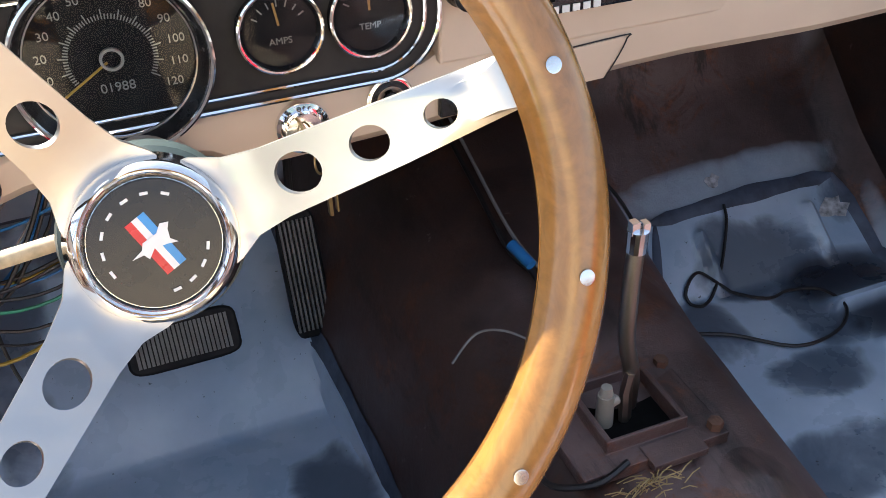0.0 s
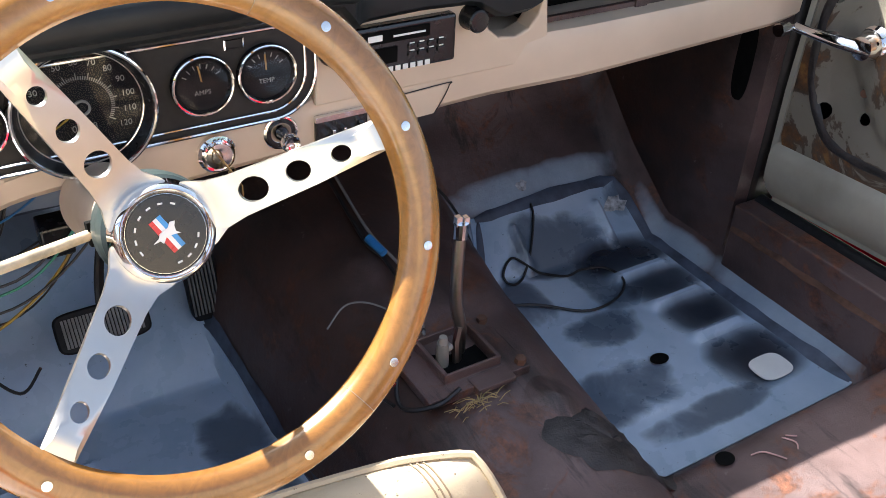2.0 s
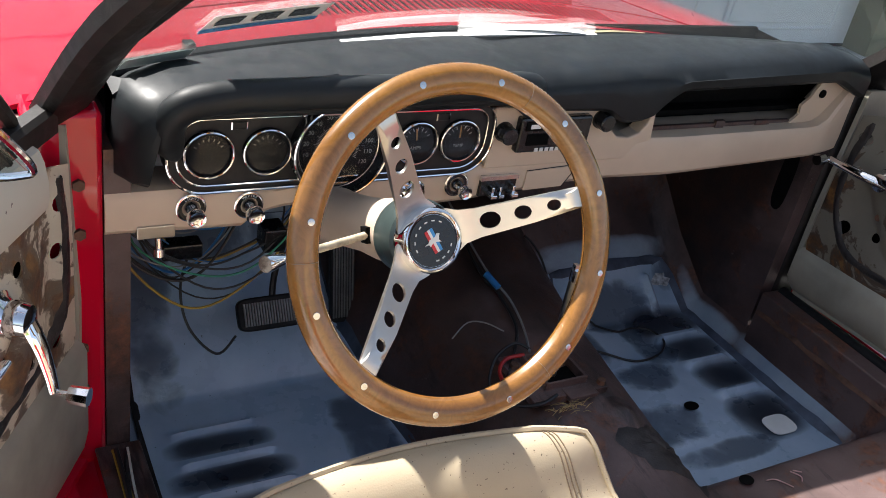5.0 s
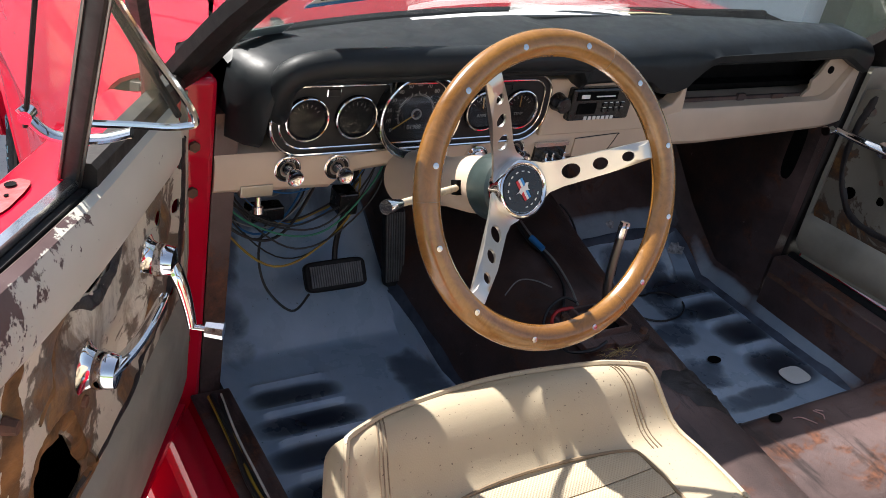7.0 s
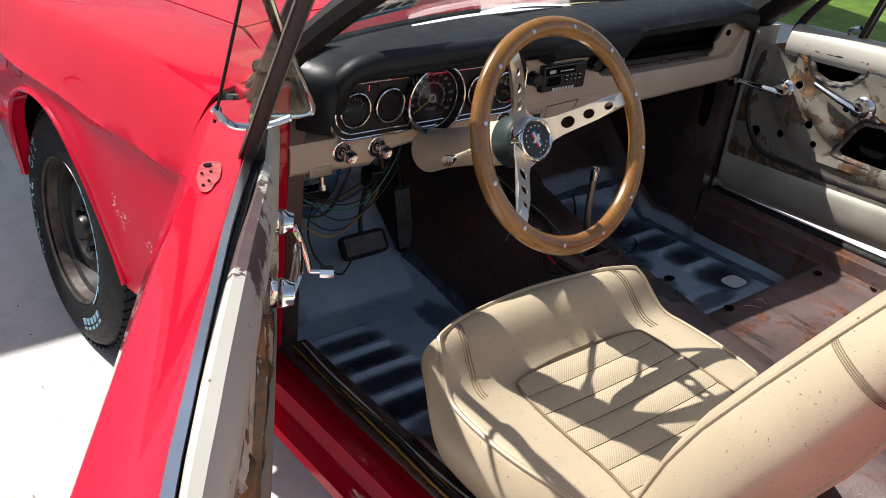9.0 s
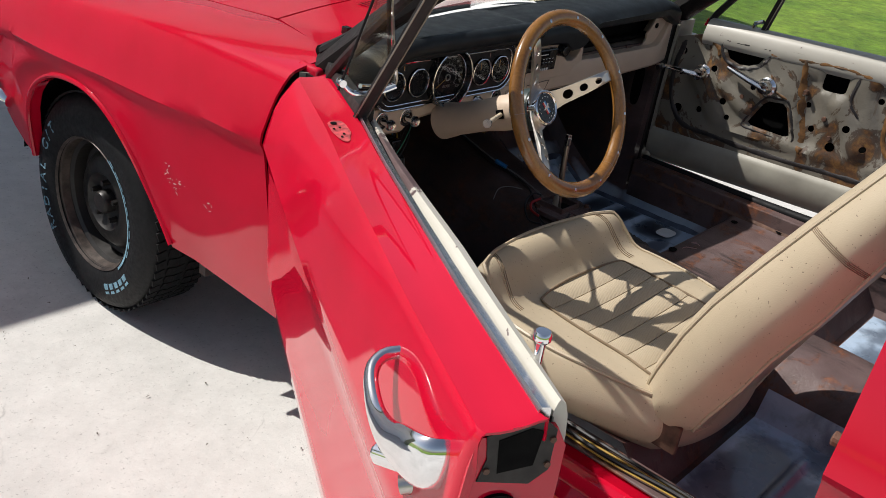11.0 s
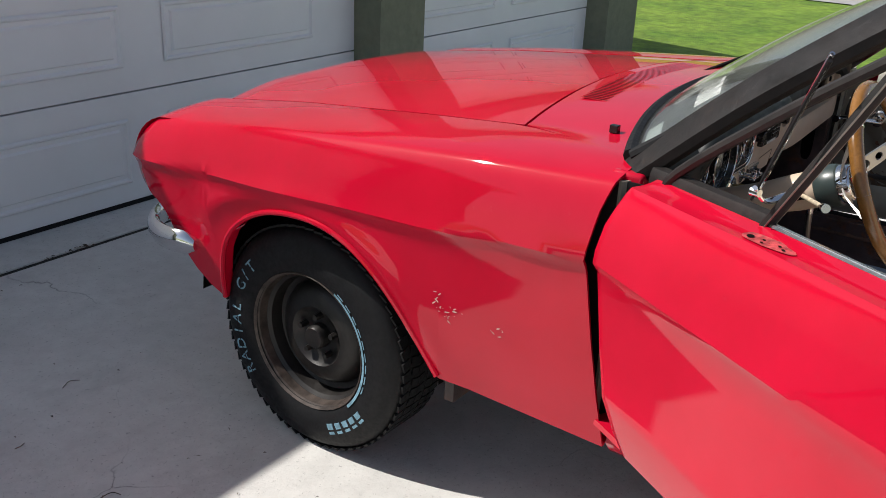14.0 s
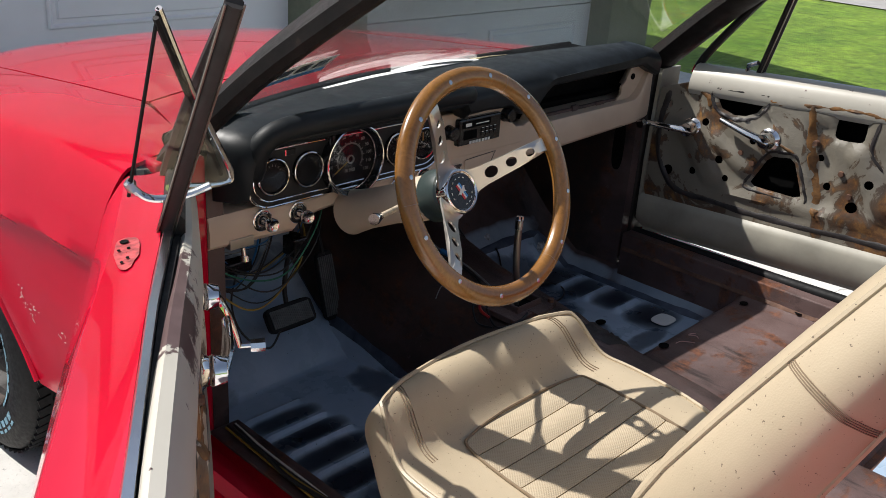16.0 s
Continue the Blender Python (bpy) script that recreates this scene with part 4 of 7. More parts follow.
loft(bm, [[Vector((0.80 * u, y, z + 0.02 * (1 - u * u))) for u in [-1 + i / 6 for i in range(13)]] for y, z in ((-2.62, 1.0), (-2.7, 1.01), (-3.1, 0.97), (-3.5, 0.92), (-3.52, 0.7), (-3.5, 0.42))])
shell(bm, 0.006)
part("trunk_lid", bm, RED, car)
bm = B()
box(bm, (-0.66, -2.64, 0.35), (0.66, -2.62, 1.0))
part("rear_bulkhead", bm, BROWN, car, "", False)
wheel(-0.70, -2.743, 0.3185, -1)
wheel(0.70, -2.743, 0.3185, 1)

# tyre lettering, rim dust on the near front wheel
lw = [o for o in car.children if o.name.startswith("wheel") and abs(o.location.y) < 0.1 and o.location.x < 0 and not o.data][0]
mw = pose(0, 0, 0, 0, -90, 0)


def round_letter(phi, r, h=0.1045):
    a = radians(phi)
    return mw @ Matrix(((math.sin(a), math.cos(a), 0, r * math.cos(a)), (-math.cos(a), math.sin(a), 0, r * math.sin(a)), (0, 0, 1, h), (0, 0, 0, 1)))


for k, ch in enumerate("RADIAL G/T"):
    if ch != " ":
        bm = B()
        letters(bm, ch, 0.046, round_letter(126 - k * 8.6, 0.25), 0.0032)
        part("sidewall_letter", bm, TYRE_WHITE, lw, "bluish white raised letter", False)
for k in range(5):
    bm = B()
    box(bm, (-0.010, -0.015, -0.003), (0.010, 0.015, 0.0030), round_letter(232 - k * 7.2, 0.245))
    part("sidewall_mark", bm, TYRE_WHITE, lw, "", False)
bm = B()
arc = [radians(48 + 2.8 * k) for k in range(37)]
loft(bm, [[mw @ Vector((r * math.cos(a + 3.1416), r * math.sin(a + 3.1416), h)) for a in arc] for r, h in ((0.1985, 0.1016), (0.2025, 0.1030), (0.2065, 0.1034))])
part("sidewall_ring", bm, TYRE_WHITE, lw)
for k in range(9):
    bm = B()
    arc = [radians(248 + 9.0 * k + 0.9 * j) for j in range(8)]
    loft(bm, [[mw @ Vector((r * math.cos(a), r * math.sin(a), 0.1042)) for a in arc] for r in (0.2105, 0.2135)])
    part("sidewall_mark", shell(bm, 0.0006), TYRE_WHITE, lw, "", False)
bm = B()
revolve(bm, [(0.181, 0.062), (0.186, 0.085), (0.1965, 0.0935), (0.1935, 0.0995), (0.187, 0.094)], mw, 48)
part("rim_lip", bm, RIMDUST, lw, "dusty bare steel rim lip")

# ---- car: doors ----
def edge_back(z):
    """How far behind the hinge the leading edge of the skin stands, by height."""
    return 0.031 + lerp([(0.43, 0.120), (0.50, 0.085), (0.58, 0.052), (0.68, 0.022), (0.80, 0.0), (0.9, 0.014), (0.96, 0.030)], z)


def door(M, side, label):
    """A stripped door in its own frame: u to the rear, n outwards, z up."""
    L = 1.25
    sh = 0.018 if side < 0 else 0.0
    zb, zs = (0.43, 0.635) if side < 0 else (0.502, 0.600)

    def P(u, n, z):
        k = min(1, max(0, (z - 0.5) / 0.3)) if side < 0 else 1
        if side < 0 and n < -0.03:
            n += lerp([(0.4, 0.0), (0.95, 0.022), (1.25, 0.042)], u) * min(1.0, (-0.03 - n) / 0.06)
        return M @ Vector((u, n, z + 0.051 * u * k))

    def belt(u):
        """How far the belt line of the open door stands in from the skin, along its length."""
        return lerp([(0, -0.038), (0.35, -0.032), (0.6, -0.017), (1.0, 0.0), (1.25, 0.004)], u) if side < 0 else 0.0

    def lift(u, z):
        """The body-side crease climbs towards the front."""
        w = lerp([(0.58, 0.0), (0.66, 0.35), (0.735, 1.0), (0.79, 1.0), (0.86, 0.45), (0.91, 0.0)], z)
        return 0.042 * max(0.0, 1 - u / 1.15) * w if side < 0 else 0.0

    bm = B()
    prof = [(0.0, zb - 0.005), (0.018, zb), (0.034, zb + 0.05), (0.044, 0.55), (0.051, 0.563), (0.047, 0.576), (0.044, 0.62), (0.048, 0.70), (0.052, 0.742), (0.063, 0.762), (0.058, 0.785), (0.044, 0.86), (0.032, 0.91), (0.020, 0.942), (0.006, 0.955), (-0.001, 0.961), (-0.009, 0.964), (-0.0165, 0.962), (-0.0185, 0.94)]
    if side < 0:
        prof[3:8] = [(0.0450, 0.53), (0.0478, 0.543), (0.0462, 0.556), (0.0466, 0.62), (0.0485, 0.70)]
    us = [0.0, 0.004, 0.012] + [0.03 + (L - 0.05) * i / 22 for i in range(23)] + [L - 0.012, L - 0.004, L]
    fore = list(prof)
    if side < 0:
        # the shelf under the belt line: a crisp crease that leaves the front corner and widens its way back
        prof[11:] = [(0.054, 0.86), (0.050, 0.91), (0.0465, 0.940), (0.0445, 0.949), (0.041, 0.9525), (0.028, 0.9530), (0.016, 0.9545), (0.004, 0.9575), (-0.008, 0.9620), (-0.0165, 0.9635), (-0.0185, 0.94)]
        fore[11:] = [(0.046, 0.86), (0.034, 0.91), (0.016, 0.940), (0.009, 0.949), (0.005, 0.9525), (-0.010, 0.9530), (-0.022, 0.9545), (-0.034, 0.9575), (-0.046, 0.9620), (-0.0535, 0.9635), (-0.0555, 0.94)]
    rows = []
    for u in us:
        e = 0.012 * max(0, 1 - min(u, L - u) / 0.012) ** 2
        w = lerp([(0, 0.0), (0.35, 0.14), (0.6, 0.5), (1.0, 0.9), (1.25, 1.0)], u)
        row = []
        for (a, z), (b, _) in zip(prof, fore):
            n = b + (a - b) * w
            row.append(P(u + edge_back(z) * (1 - u / L), n - e * (1 if z < 0.93 else 0.4) + 0.006 * math.sin(math.pi * u / L) * (1 if z < 0.93 else 0.3), z + lift(u, z)))
        rows.append(row)
    loft(bm, rows)
    shell(bm, 0.003)
    d = part("door", bm, RED, car, label)
    bm = B()
    loft(bm, [[P(u, n, z) for n, z in (((0.0, zb), (0.044, zb + 0.11), (0.046, 0.74), (0.058, 0.762), (0.046, 0.91), (0.042, 0.945), (0.0, 0.952), (-0.06 + sh, 0.952), (-0.10 + sh, 0.93), (-0.110 + sh, 0.70), (-0.112 + sh, zb)) if side < 0 else ((0.0, zb), (0.044, zb + 0.11), (0.046, 0.74), (0.058, 0.762), (0.03, 0.91), (0.0, 0.95), (-0.10, 0.955), (-0.110, 0.70), (-0.112, zb)))] for u in (L - 0.016, L - 0.002)], True, True)
    part("rear_edge", bm, RED, d, "", False)
    bm = B()
    loft(bm, [[P(u, n, z) for n, z in ((-0.008, zb + 0.01), (-0.008, 0.95), (-0.10 + sh, 0.95), (-0.110 + sh, 0.70), (-0.106 + sh, zb + 0.03), (-0.09 + sh, zb + 0.01))] for u in (0.004, 0.014)], True, True)
    part("hinge_edge", bm, CREAM2, d, "", False)
    bm = B()
    loft(bm, [[P(u, n, z) for n, z in ((0.01, zb - 0.002), (-0.104, zb - 0.002), (-0.104, zb + 0.012), (0.01, zb + 0.012))] for u in (0.03, L)], True, True)
    part("bottom_edge", bm, RED if side < 0 else CREAM2, d, "", False)
    # chrome belt strip and rubber
    bm = B()
    loft(bm, [[P(u, n + belt(u), z) for n, z in ((-0.0192, 0.945), (-0.0192, 0.966), (-0.0215, 0.969), (-0.031, 0.968), (-0.032, 0.945))] for u in (0.36, 0.48, 0.6, 0.8, 1.0, L - 0.01)], True, True)
    part("belt_strip", bm, mat_steel("dull_belt_chrome", (0.80, 0.81, 0.83), 0.22) if "dull_belt_chrome" not in bpy.data.materials else bpy.data.materials["dull_belt_chrome"], d, "dull chrome belt strip")
    bm = B()
    loft(bm, [[P(u, n + belt(u), z) for n, z in ((-0.0325, 0.93), (-0.0325, 0.958), (-0.040, 0.958), (-0.040, 0.93))] for u in (0.36, 0.48, 0.6, 0.8, 1.0, L - 0.01)], True, True)
    part("window_seal", bm, RUBBER, d)
    # inner top rail, cream paint worn to primer
    bm = B()
    prof = [(n + sh * (0.4 if n > -0.06 else 1), z - sh) for n, z in ((-0.042, 0.93), (-0.042, 0.964), (-0.050, 0.973), (-0.066, 0.976), (-0.084, 0.972), (-0.098, 0.958), (-0.107, 0.935), (-0.108, 0.912), (-0.100, 0.90))]
    loft(bm, [[P(u, n + belt(u) * max(0.0, min(1.0, (n + 0.104) / 0.060)), z + sh * max(0.0, min(1.0, (u - 0.5) / 0.4))) for n, z in prof] for u in [0.10 + (L - 0.11) * i / 24 for i in range(25)]], True, True)
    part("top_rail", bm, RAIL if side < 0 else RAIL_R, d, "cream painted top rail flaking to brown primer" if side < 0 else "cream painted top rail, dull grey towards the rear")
    # inner panel, pressed sheet with access holes
    du = 0.12 if side < 0 else 0.0
    dz = -0.03 if side < 0 else 0.0
    A = [(u + du, z + dz * 0.4) for u, z in ((0.182, 0.905), (0.188, 0.925), (0.205, 0.932), (0.29, 0.926), (0.308, 0.918), (0.306, 0.900), (0.290, 0.878), (0.265, 0.866), (0.235, 0.864), (0.20, 0.876))]
    Bh = [(u + du, z + dz) for u, z in ((0.312, 0.705), (0.325, 0.696), (0.43, 0.690), (0.446, 0.697), (0.436, 0.725), (0.415, 0.775), (0.400, 0.786), (0.358, 0.782), (0.342, 0.768), (0.326, 0.735))]
    C = ring(0.528 + du, 0.882 + dz * 0.5, 0.036, 0.030, 16, 0.45)
    D = ring(0.80 + du, 0.80, 0.075, 0.068, 18, 0.6)
    E = ring(1.06, 0.72, 0.05, 0.045, 18, 0.7)
    small = [(0.045, 0.865, 0.014), (0.055, 0.80, 0.011), (0.075, 0.685, 0.014), (0.165, 0.835, 0.010), (0.22, 0.745, 0.011), (0.15, 0.70, 0.010), (0.245, 0.70, 0.009), (0.30 + du, 0.81, 0.009), (0.47 + du, 0.80, 0.009), (0.50 + du, 0.735, 0.010), (0.60 + du, 0.765, 0.011), (0.57 + du, 0.70, 0.014), (0.66 + du, 0.72, 0.009), (0.66 + du, 0.86, 0.009)]
    big = [A, Bh, C, D, E]
    def clear(u, z, r):
        return all(min(math.hypot(u - a, z - b) for a, b in h) > r + 0.012 and not inside((u, z), h) for h in big)
    holes = big + [ring(u, z, r, None, 12) for u, z, r in small if clear(u, z, r)]
    outer = [(0.016, zs + 0.02), (0.022, zs + 0.004)] + [(0.1 + 1.1 * k / 11, zs + 0.002) for k in range(12)] + [(L - 0.018, zs + 0.02), (L - 0.014, 0.78), (L - 0.016, 0.905), (0.8, 0.932), (0.4, 0.938), (0.1, 0.93), (0.022, 0.905), (0.016, 0.8)]
    strokes = [((0.12, 0.80), (0.20, 0.70), 0.030, 0.010), ((0.20, 0.80), (0.29, 0.735), 0.020, 0.012), ((0.30 + du, 0.86), (0.345 + du, 0.83), 0.030, -0.010), ((0.46 + du, 0.86), (0.50 + du, 0.70), 0.030, -0.010), ((0.56 + du, 0.82), (0.64 + du, 0.71), 0.028, 0.012),
               ((0.10, 0.88), (0.10, 0.72), 0.05, -0.008), ((0.66 + du, 0.88), (0.72 + du, 0.72), 0.03, -0.010), ((0.92, 0.87), (0.98, 0.70), 0.035, 0.012), ((0.25, 0.665), (0.62, 0.668), 0.012, 0.006), ((0.7, 0.668), (1.15, 0.668), 0.012, 0.006)]

    def relief(u, z):
        h = 0.004 * noise.noise(Vector((u * 9, z * 11, 3.1 + side))) + 0.002 * noise.noise(Vector((u * 23, z * 25, 1.7)))
        for (ax, ay), (bx, by), w, t in strokes:
            k = max(0, min(1, ((u - ax) * (bx - ax) + (z - ay) * (by - ay)) / ((bx - ax) ** 2 + (by - ay) ** 2)))
            q = math.hypot(u - ax - k * (bx - ax), z - ay - k * (by - ay)) / w
            h += t * max(0, 1 - q ** 4) if q < 1 else 0
        for hole in big:
            q = min(math.hypot(u - a, z - b) for a, b in hole)
            h -= 0.006 * max(0, 1 - q / 0.016)
        return h

    def on_panel(u, z, h=0.0):
        fade = max(0, min(1, (z - zs - 0.004) / 0.02, (0.93 - z) / 0.02, (u - 0.02) / 0.02))
        return P(u, -0.104 + sh - relief(u, z) * fade - h, z)

    bm = B()
    pierced(bm, outer, holes, 0.0135, on_panel)
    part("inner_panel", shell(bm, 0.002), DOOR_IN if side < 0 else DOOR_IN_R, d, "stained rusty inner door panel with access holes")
    # lumpy glue and sealer left on the panel
    glue = [([(0.05, 0.90), (0.035, 0.82), (0.045, 0.72), (0.10, zs + 0.045), (0.22, zs + 0.03), (0.40, zs + 0.022), (0.62, zs + 0.025), (0.85, zs + 0.025), (1.15, zs + 0.03)], 0.026, TAR),
            ([(0.43 + du, 0.925), (0.440 + du, 0.86), (0.455 + du, 0.79), (0.478 + du, 0.72), (0.490 + du, 0.66)], 0.030, GLUE),
            ([(0.13, 0.915), (0.16, 0.90), (0.17 + du * 0.5, 0.875)], 0.024, GLUE), ([(0.30 + du, 0.915), (0.36 + du, 0.915), (0.42 + du, 0.92), (0.52 + du, 0.925), (0.62 + du, 0.918)], 0.022, GLUE),
            ([(0.34 + du, 0.86), (0.36 + du, 0.82), (0.41 + du, 0.80)], 0.014, GLUE), ([(0.59 + du, 0.91), (0.585 + du, 0.84), (0.62 + du, 0.80)], 0.016, TAR), ([(0.70 + du, 0.91), (0.69 + du, 0.82), (0.72 + du, 0.72), (0.85, 0.68)], 0.022, GLUE)]
    if side > 0:
        glue = [(line, w * 0.8, mat) for line, w, mat in glue]
    for hole, w, mat in ((A, 0.020, TAR), (Bh, 0.026, GLUE), (C, 0.018, GLUE), (D, 0.024, GLUE), (E, 0.020, TAR)) if side < 0 else ((A, 0.012, TAR), (Bh, 0.010, TAR), (E, 0.016, TAR)):
        mid = [sum(p[q] for p in hole) / len(hole) for q in (0, 1)]
        out = [(mid[0] + (u - mid[0]) * 1.22, min(0.925, mid[1] + (z - mid[1]) * 1.22)) for u, z in hole]
        glue.append((out + out[:1], w, mat))
    for k, (line, w, mat) in enumerate(glue):
        bm = B()
        ribbon(bm, line, w, 0.0045, lambda u, z, h: on_panel(u, z, h + 0.0006), k * 3.7 + side)
        part("glue_bead", bm, mat, d)
    bm = B()
    loft(bm, [[P(u + (0.02 * max(0, (zb + 0.05 - z) / 0.05) ** 2 if u < 0.04 else 0), n + sh, z) for n, z in ((-0.104, zs + 0.006), (-0.114, zs - 0.002), (-0.119, zs - 0.014), (-0.118, zb + 0.05), (-0.114, zb + 0.022), (-0.104, zb + 0.006), (-0.06, zb + 0.002))] for u in [0.012, 0.018, 0.03] + [0.1 + 1.1 * i / 10 for i in range(11)] + [L - 0.016]])
    shell(bm, 0.003)
    part("lower_panel", bm, CREAM2, d, "dull cream lower door panel")
    # Black sheet paints the door's inner shade behind the access holes.
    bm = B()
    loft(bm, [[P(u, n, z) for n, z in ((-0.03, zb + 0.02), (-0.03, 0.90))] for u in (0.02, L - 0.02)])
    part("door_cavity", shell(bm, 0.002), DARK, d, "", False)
    # bolts
    for u, z in ((0.275, 0.775), (0.31, 0.755), (0.455, 0.835), (0.53, 0.775), (0.56, 0.725), (0.14, 0.74)):
        b2 = B()
        cyl(b2, P(u + du, -0.098 + sh, z), P(u + du, -0.1115 + sh, z), 0.0085, 0.0065, 8)
        part("panel_bolt", b2, RUST, d)
    if side < 0:
        bm = B()
        loft(bm, [[P(u, n + belt(u), z) for n, z in ((-0.016, 0.950), (-0.017, 0.968), (-0.022, 0.980), (-0.040, 0.982), (-0.046, 0.976), (-0.046, 0.95))] for u in (0.035, 0.10, 0.2, 0.3, 0.352)], True, True)
        part("vent_sill", bm, TRIMDARK, d, "black sill below the vent window")
    # vent window frame, division bar
    bar0, bar1, front = (Vector((-0.926, -1.138, 0.96)), Vector((-0.923, -1.307, 1.285)), P(0.09, -0.055, 0.965)) if side < 0 else (Vector((0.735, -1.136, 0.99)), Vector((0.70, -1.225, 1.30)), P(0.09, -0.055, 0.965))
    bm = B()
    tube(bm, [bar0 - Vector((0, 0, 0.05)), bar0, bar0.lerp(bar1, 0.5), bar1], 0.009, 8, flat=1.25)
    part("division_bar", bm, TRIMDARK, d, "dark channelled division bar")
    bm = B()
    tube(bm, smooth_line([bar1, bar1.lerp(front, 0.5) + Vector((0, 0, 0.012)), front, bar0.lerp(front, 0.6) - Vector((0, 0, 0.012)), bar0.lerp(front, 0.2) - Vector((0, 0, 0.006))], 5), 0.0105, 8)
    part("vent_frame", bm, TRIMDARK, d)
    bm = B()
    for k in (-1, 1):
        tube(bm, [bar0 + (M.to_3x3() @ Vector((0.006, 0.010 * k, 0))), bar1 + (M.to_3x3() @ Vector((0.006, 0.010 * k, 0)))], 0.0016, 6)
    part("bar_edge_trim", bm, LEVER, d)
    return d, P


def mat_rail(name, flake, tone=1.0):
    """Cream paint with a large flaked stretch of brown primer between two places along the door."""
    m = Mat(name, (0.7, 0.66, 0.55), 0.36)
    c = m.ramp(m.noise(5, 5), [(0.3, (0.62 * tone, 0.585 * tone, 0.50 * tone)), (0.7, (0.72 * tone, 0.685 * tone, 0.60 * tone))])
    along = m.math("ADD", m.math("MULTIPLY", m.math("ADD", m.axis(0), 0.792), -0.51), m.math("MULTIPLY", m.math("ADD", m.axis(1), 0.818), -0.86))
    a, b = flake
    far = m.math("DIVIDE", m.math("ABSOLUTE", m.math("SUBTRACT", along, (a + b) / 2)), (b - a) / 2)
    across = m.math("ADD", m.math("MULTIPLY", m.math("ADD", m.axis(0), 0.792), -0.86), m.math("MULTIPLY", m.math("ADD", m.axis(1), 0.818), 0.51))
    far = m.math("MAXIMUM", far, m.math("ADD", 1.0, m.math("DIVIDE", m.math("SUBTRACT", -0.082, across), 0.06)))
    rag = m.math("MULTIPLY", m.math("SUBTRACT", m.noise(30, 10, 0.75), 0.5), 1.5)
    f = m.ramp(m.math("ADD", far, rag), [(0.985, 1), (1.0, 0)])
    spots = m.ramp(m.noise(60, 4, 0.6), [(0.69, 0), (0.71, 1)])
    f = m.math("MAXIMUM", f, spots)
    c = m.mix(f, c, m.ramp(m.noise(20, 5), [(0.3, (0.085, 0.052, 0.050)), (0.7, (0.15, 0.10, 0.098))]))
    m.color(c)
    return m.bump(f, 0.5, 0.0012).m


RAIL_R = mat_rail("cream_rail", (5.0, 5.1), 0.62)
GLUE = mat_plain("ochre_brown_glue", (0.16, 0.075, 0.022), 0.6, 0, 28, 0.75, 0.8)
RAIL = mat_rail("flaking_cream_rail", (0.42, 0.70), 0.82)
CREAM2 = mat_plain("dull_cream_paint", (0.31, 0.295, 0.245), 0.5, 0, 9, 0.2, 0.1)
DL = Matrix(((-0.510, -0.860, 0, -0.792), (-0.860, 0.510, 0, -0.818), (0, 0, 1, 0), (0, 0, 0, 1)))
DR = Matrix(((0, 1, 0, 0.800), (-1, 0, 0, -0.872), (0, 0, 1, 0.012), (0, 0, 0, 1)))
door_l, PL = door(DL, -1, "open red driver's door with stripped rusty inner side")
door_r, PR = door(DR, 1, "shut red passenger door with stripped glue-stained inner side")
# door edge latch opening, outer handle, lock knob
LATCH = [(0.034, 0.948), (0.010, 0.955), (-0.020, 0.962), (-0.040, 0.950), (-0.040, 0.905), (-0.016, 0.890), (0.036, 0.898), (0.030, 0.922)]
bm = B()
loft(bm, [[PL(u, n, z) for n, z in LATCH] for u in (1.2475, 1.2495)], True, True)
latch = part("latch_plate", bm, TRIMDARK, door_l, "worn black latch plate", False)
bm = B()
loft(bm, [[PL(u, n, z) for n, z in ((0.022, 0.943), (-0.008, 0.954), (-0.020, 0.950), (-0.016, 0.912), (0.018, 0.906))] for u in (1.2488, 1.2502)], True, True)
part("latch_slot", bm, DARK, latch, "", False)
for n_, z_ in ((0.029, 0.910), (-0.030, 0.912), (-0.031, 0.940)):
    bm = B()
    cyl(bm, PL(1.2490, n_, z_), PL(1.2518, n_, z_), 0.0032, seg=8)
    part("latch_screw", bm, RUST, latch)
bm = B()
cyl(bm, PL(1.253, 0.012, 0.858), PL(1.244, 0.012, 0.858), 0.023, seg=24)
part("edge_hole", bm, DARK, door_l)
def handle_section(p, ahead, behind):
    """Rounded section of the pull handle, square to its run."""
    u, n, z, half, deep = p
    du, dn = ahead[0] - behind[0], ahead[1] - behind[1]
    k = math.hypot(du, dn)
    return [PL(u - dn / k * deep * math.cos(a), n + du / k * deep * math.cos(a), z + half * math.sin(a)) for a in (2 * math.pi * j / 16 for j in range(16))]


bm = B()
stations = [(1.040, 0.018, 0.892, 0.007, 0.005), (1.036, 0.040, 0.890, 0.008, 0.006), (1.036, 0.056, 0.886, 0.009, 0.007), (1.044, 0.068, 0.879, 0.010, 0.008), (1.060, 0.074, 0.870, 0.011, 0.008), (1.085, 0.076, 0.860, 0.012, 0.009), (1.110, 0.076, 0.855, 0.015, 0.010), (1.140, 0.074, 0.857, 0.020, 0.012), (1.165, 0.069, 0.862, 0.026, 0.012), (1.188, 0.064, 0.867, 0.029, 0.012), (1.204, 0.054, 0.870, 0.030, 0.011), (1.208, 0.034, 0.870, 0.029, 0.010)]
fine = []
for k in range(len(stations) - 1):
    a, b, c, d_ = (stations[min(max(k + q, 0), len(stations) - 1)] for q in (-1, 0, 1, 2))
    for s in range(4):
        t = s / 4
        fine.append([0.5 * (2 * q + (r - p) * t + (2 * p - 5 * q + 4 * r - w) * t * t + (3 * q - 3 * r + w - p) * t ** 3) for p, q, r, w in zip(a, b, c, d_)])
fine.append(list(stations[-1]))
fine = [[u, n + 0.012, z + 0.016, a, b] for u, n, z, a, b in fine]
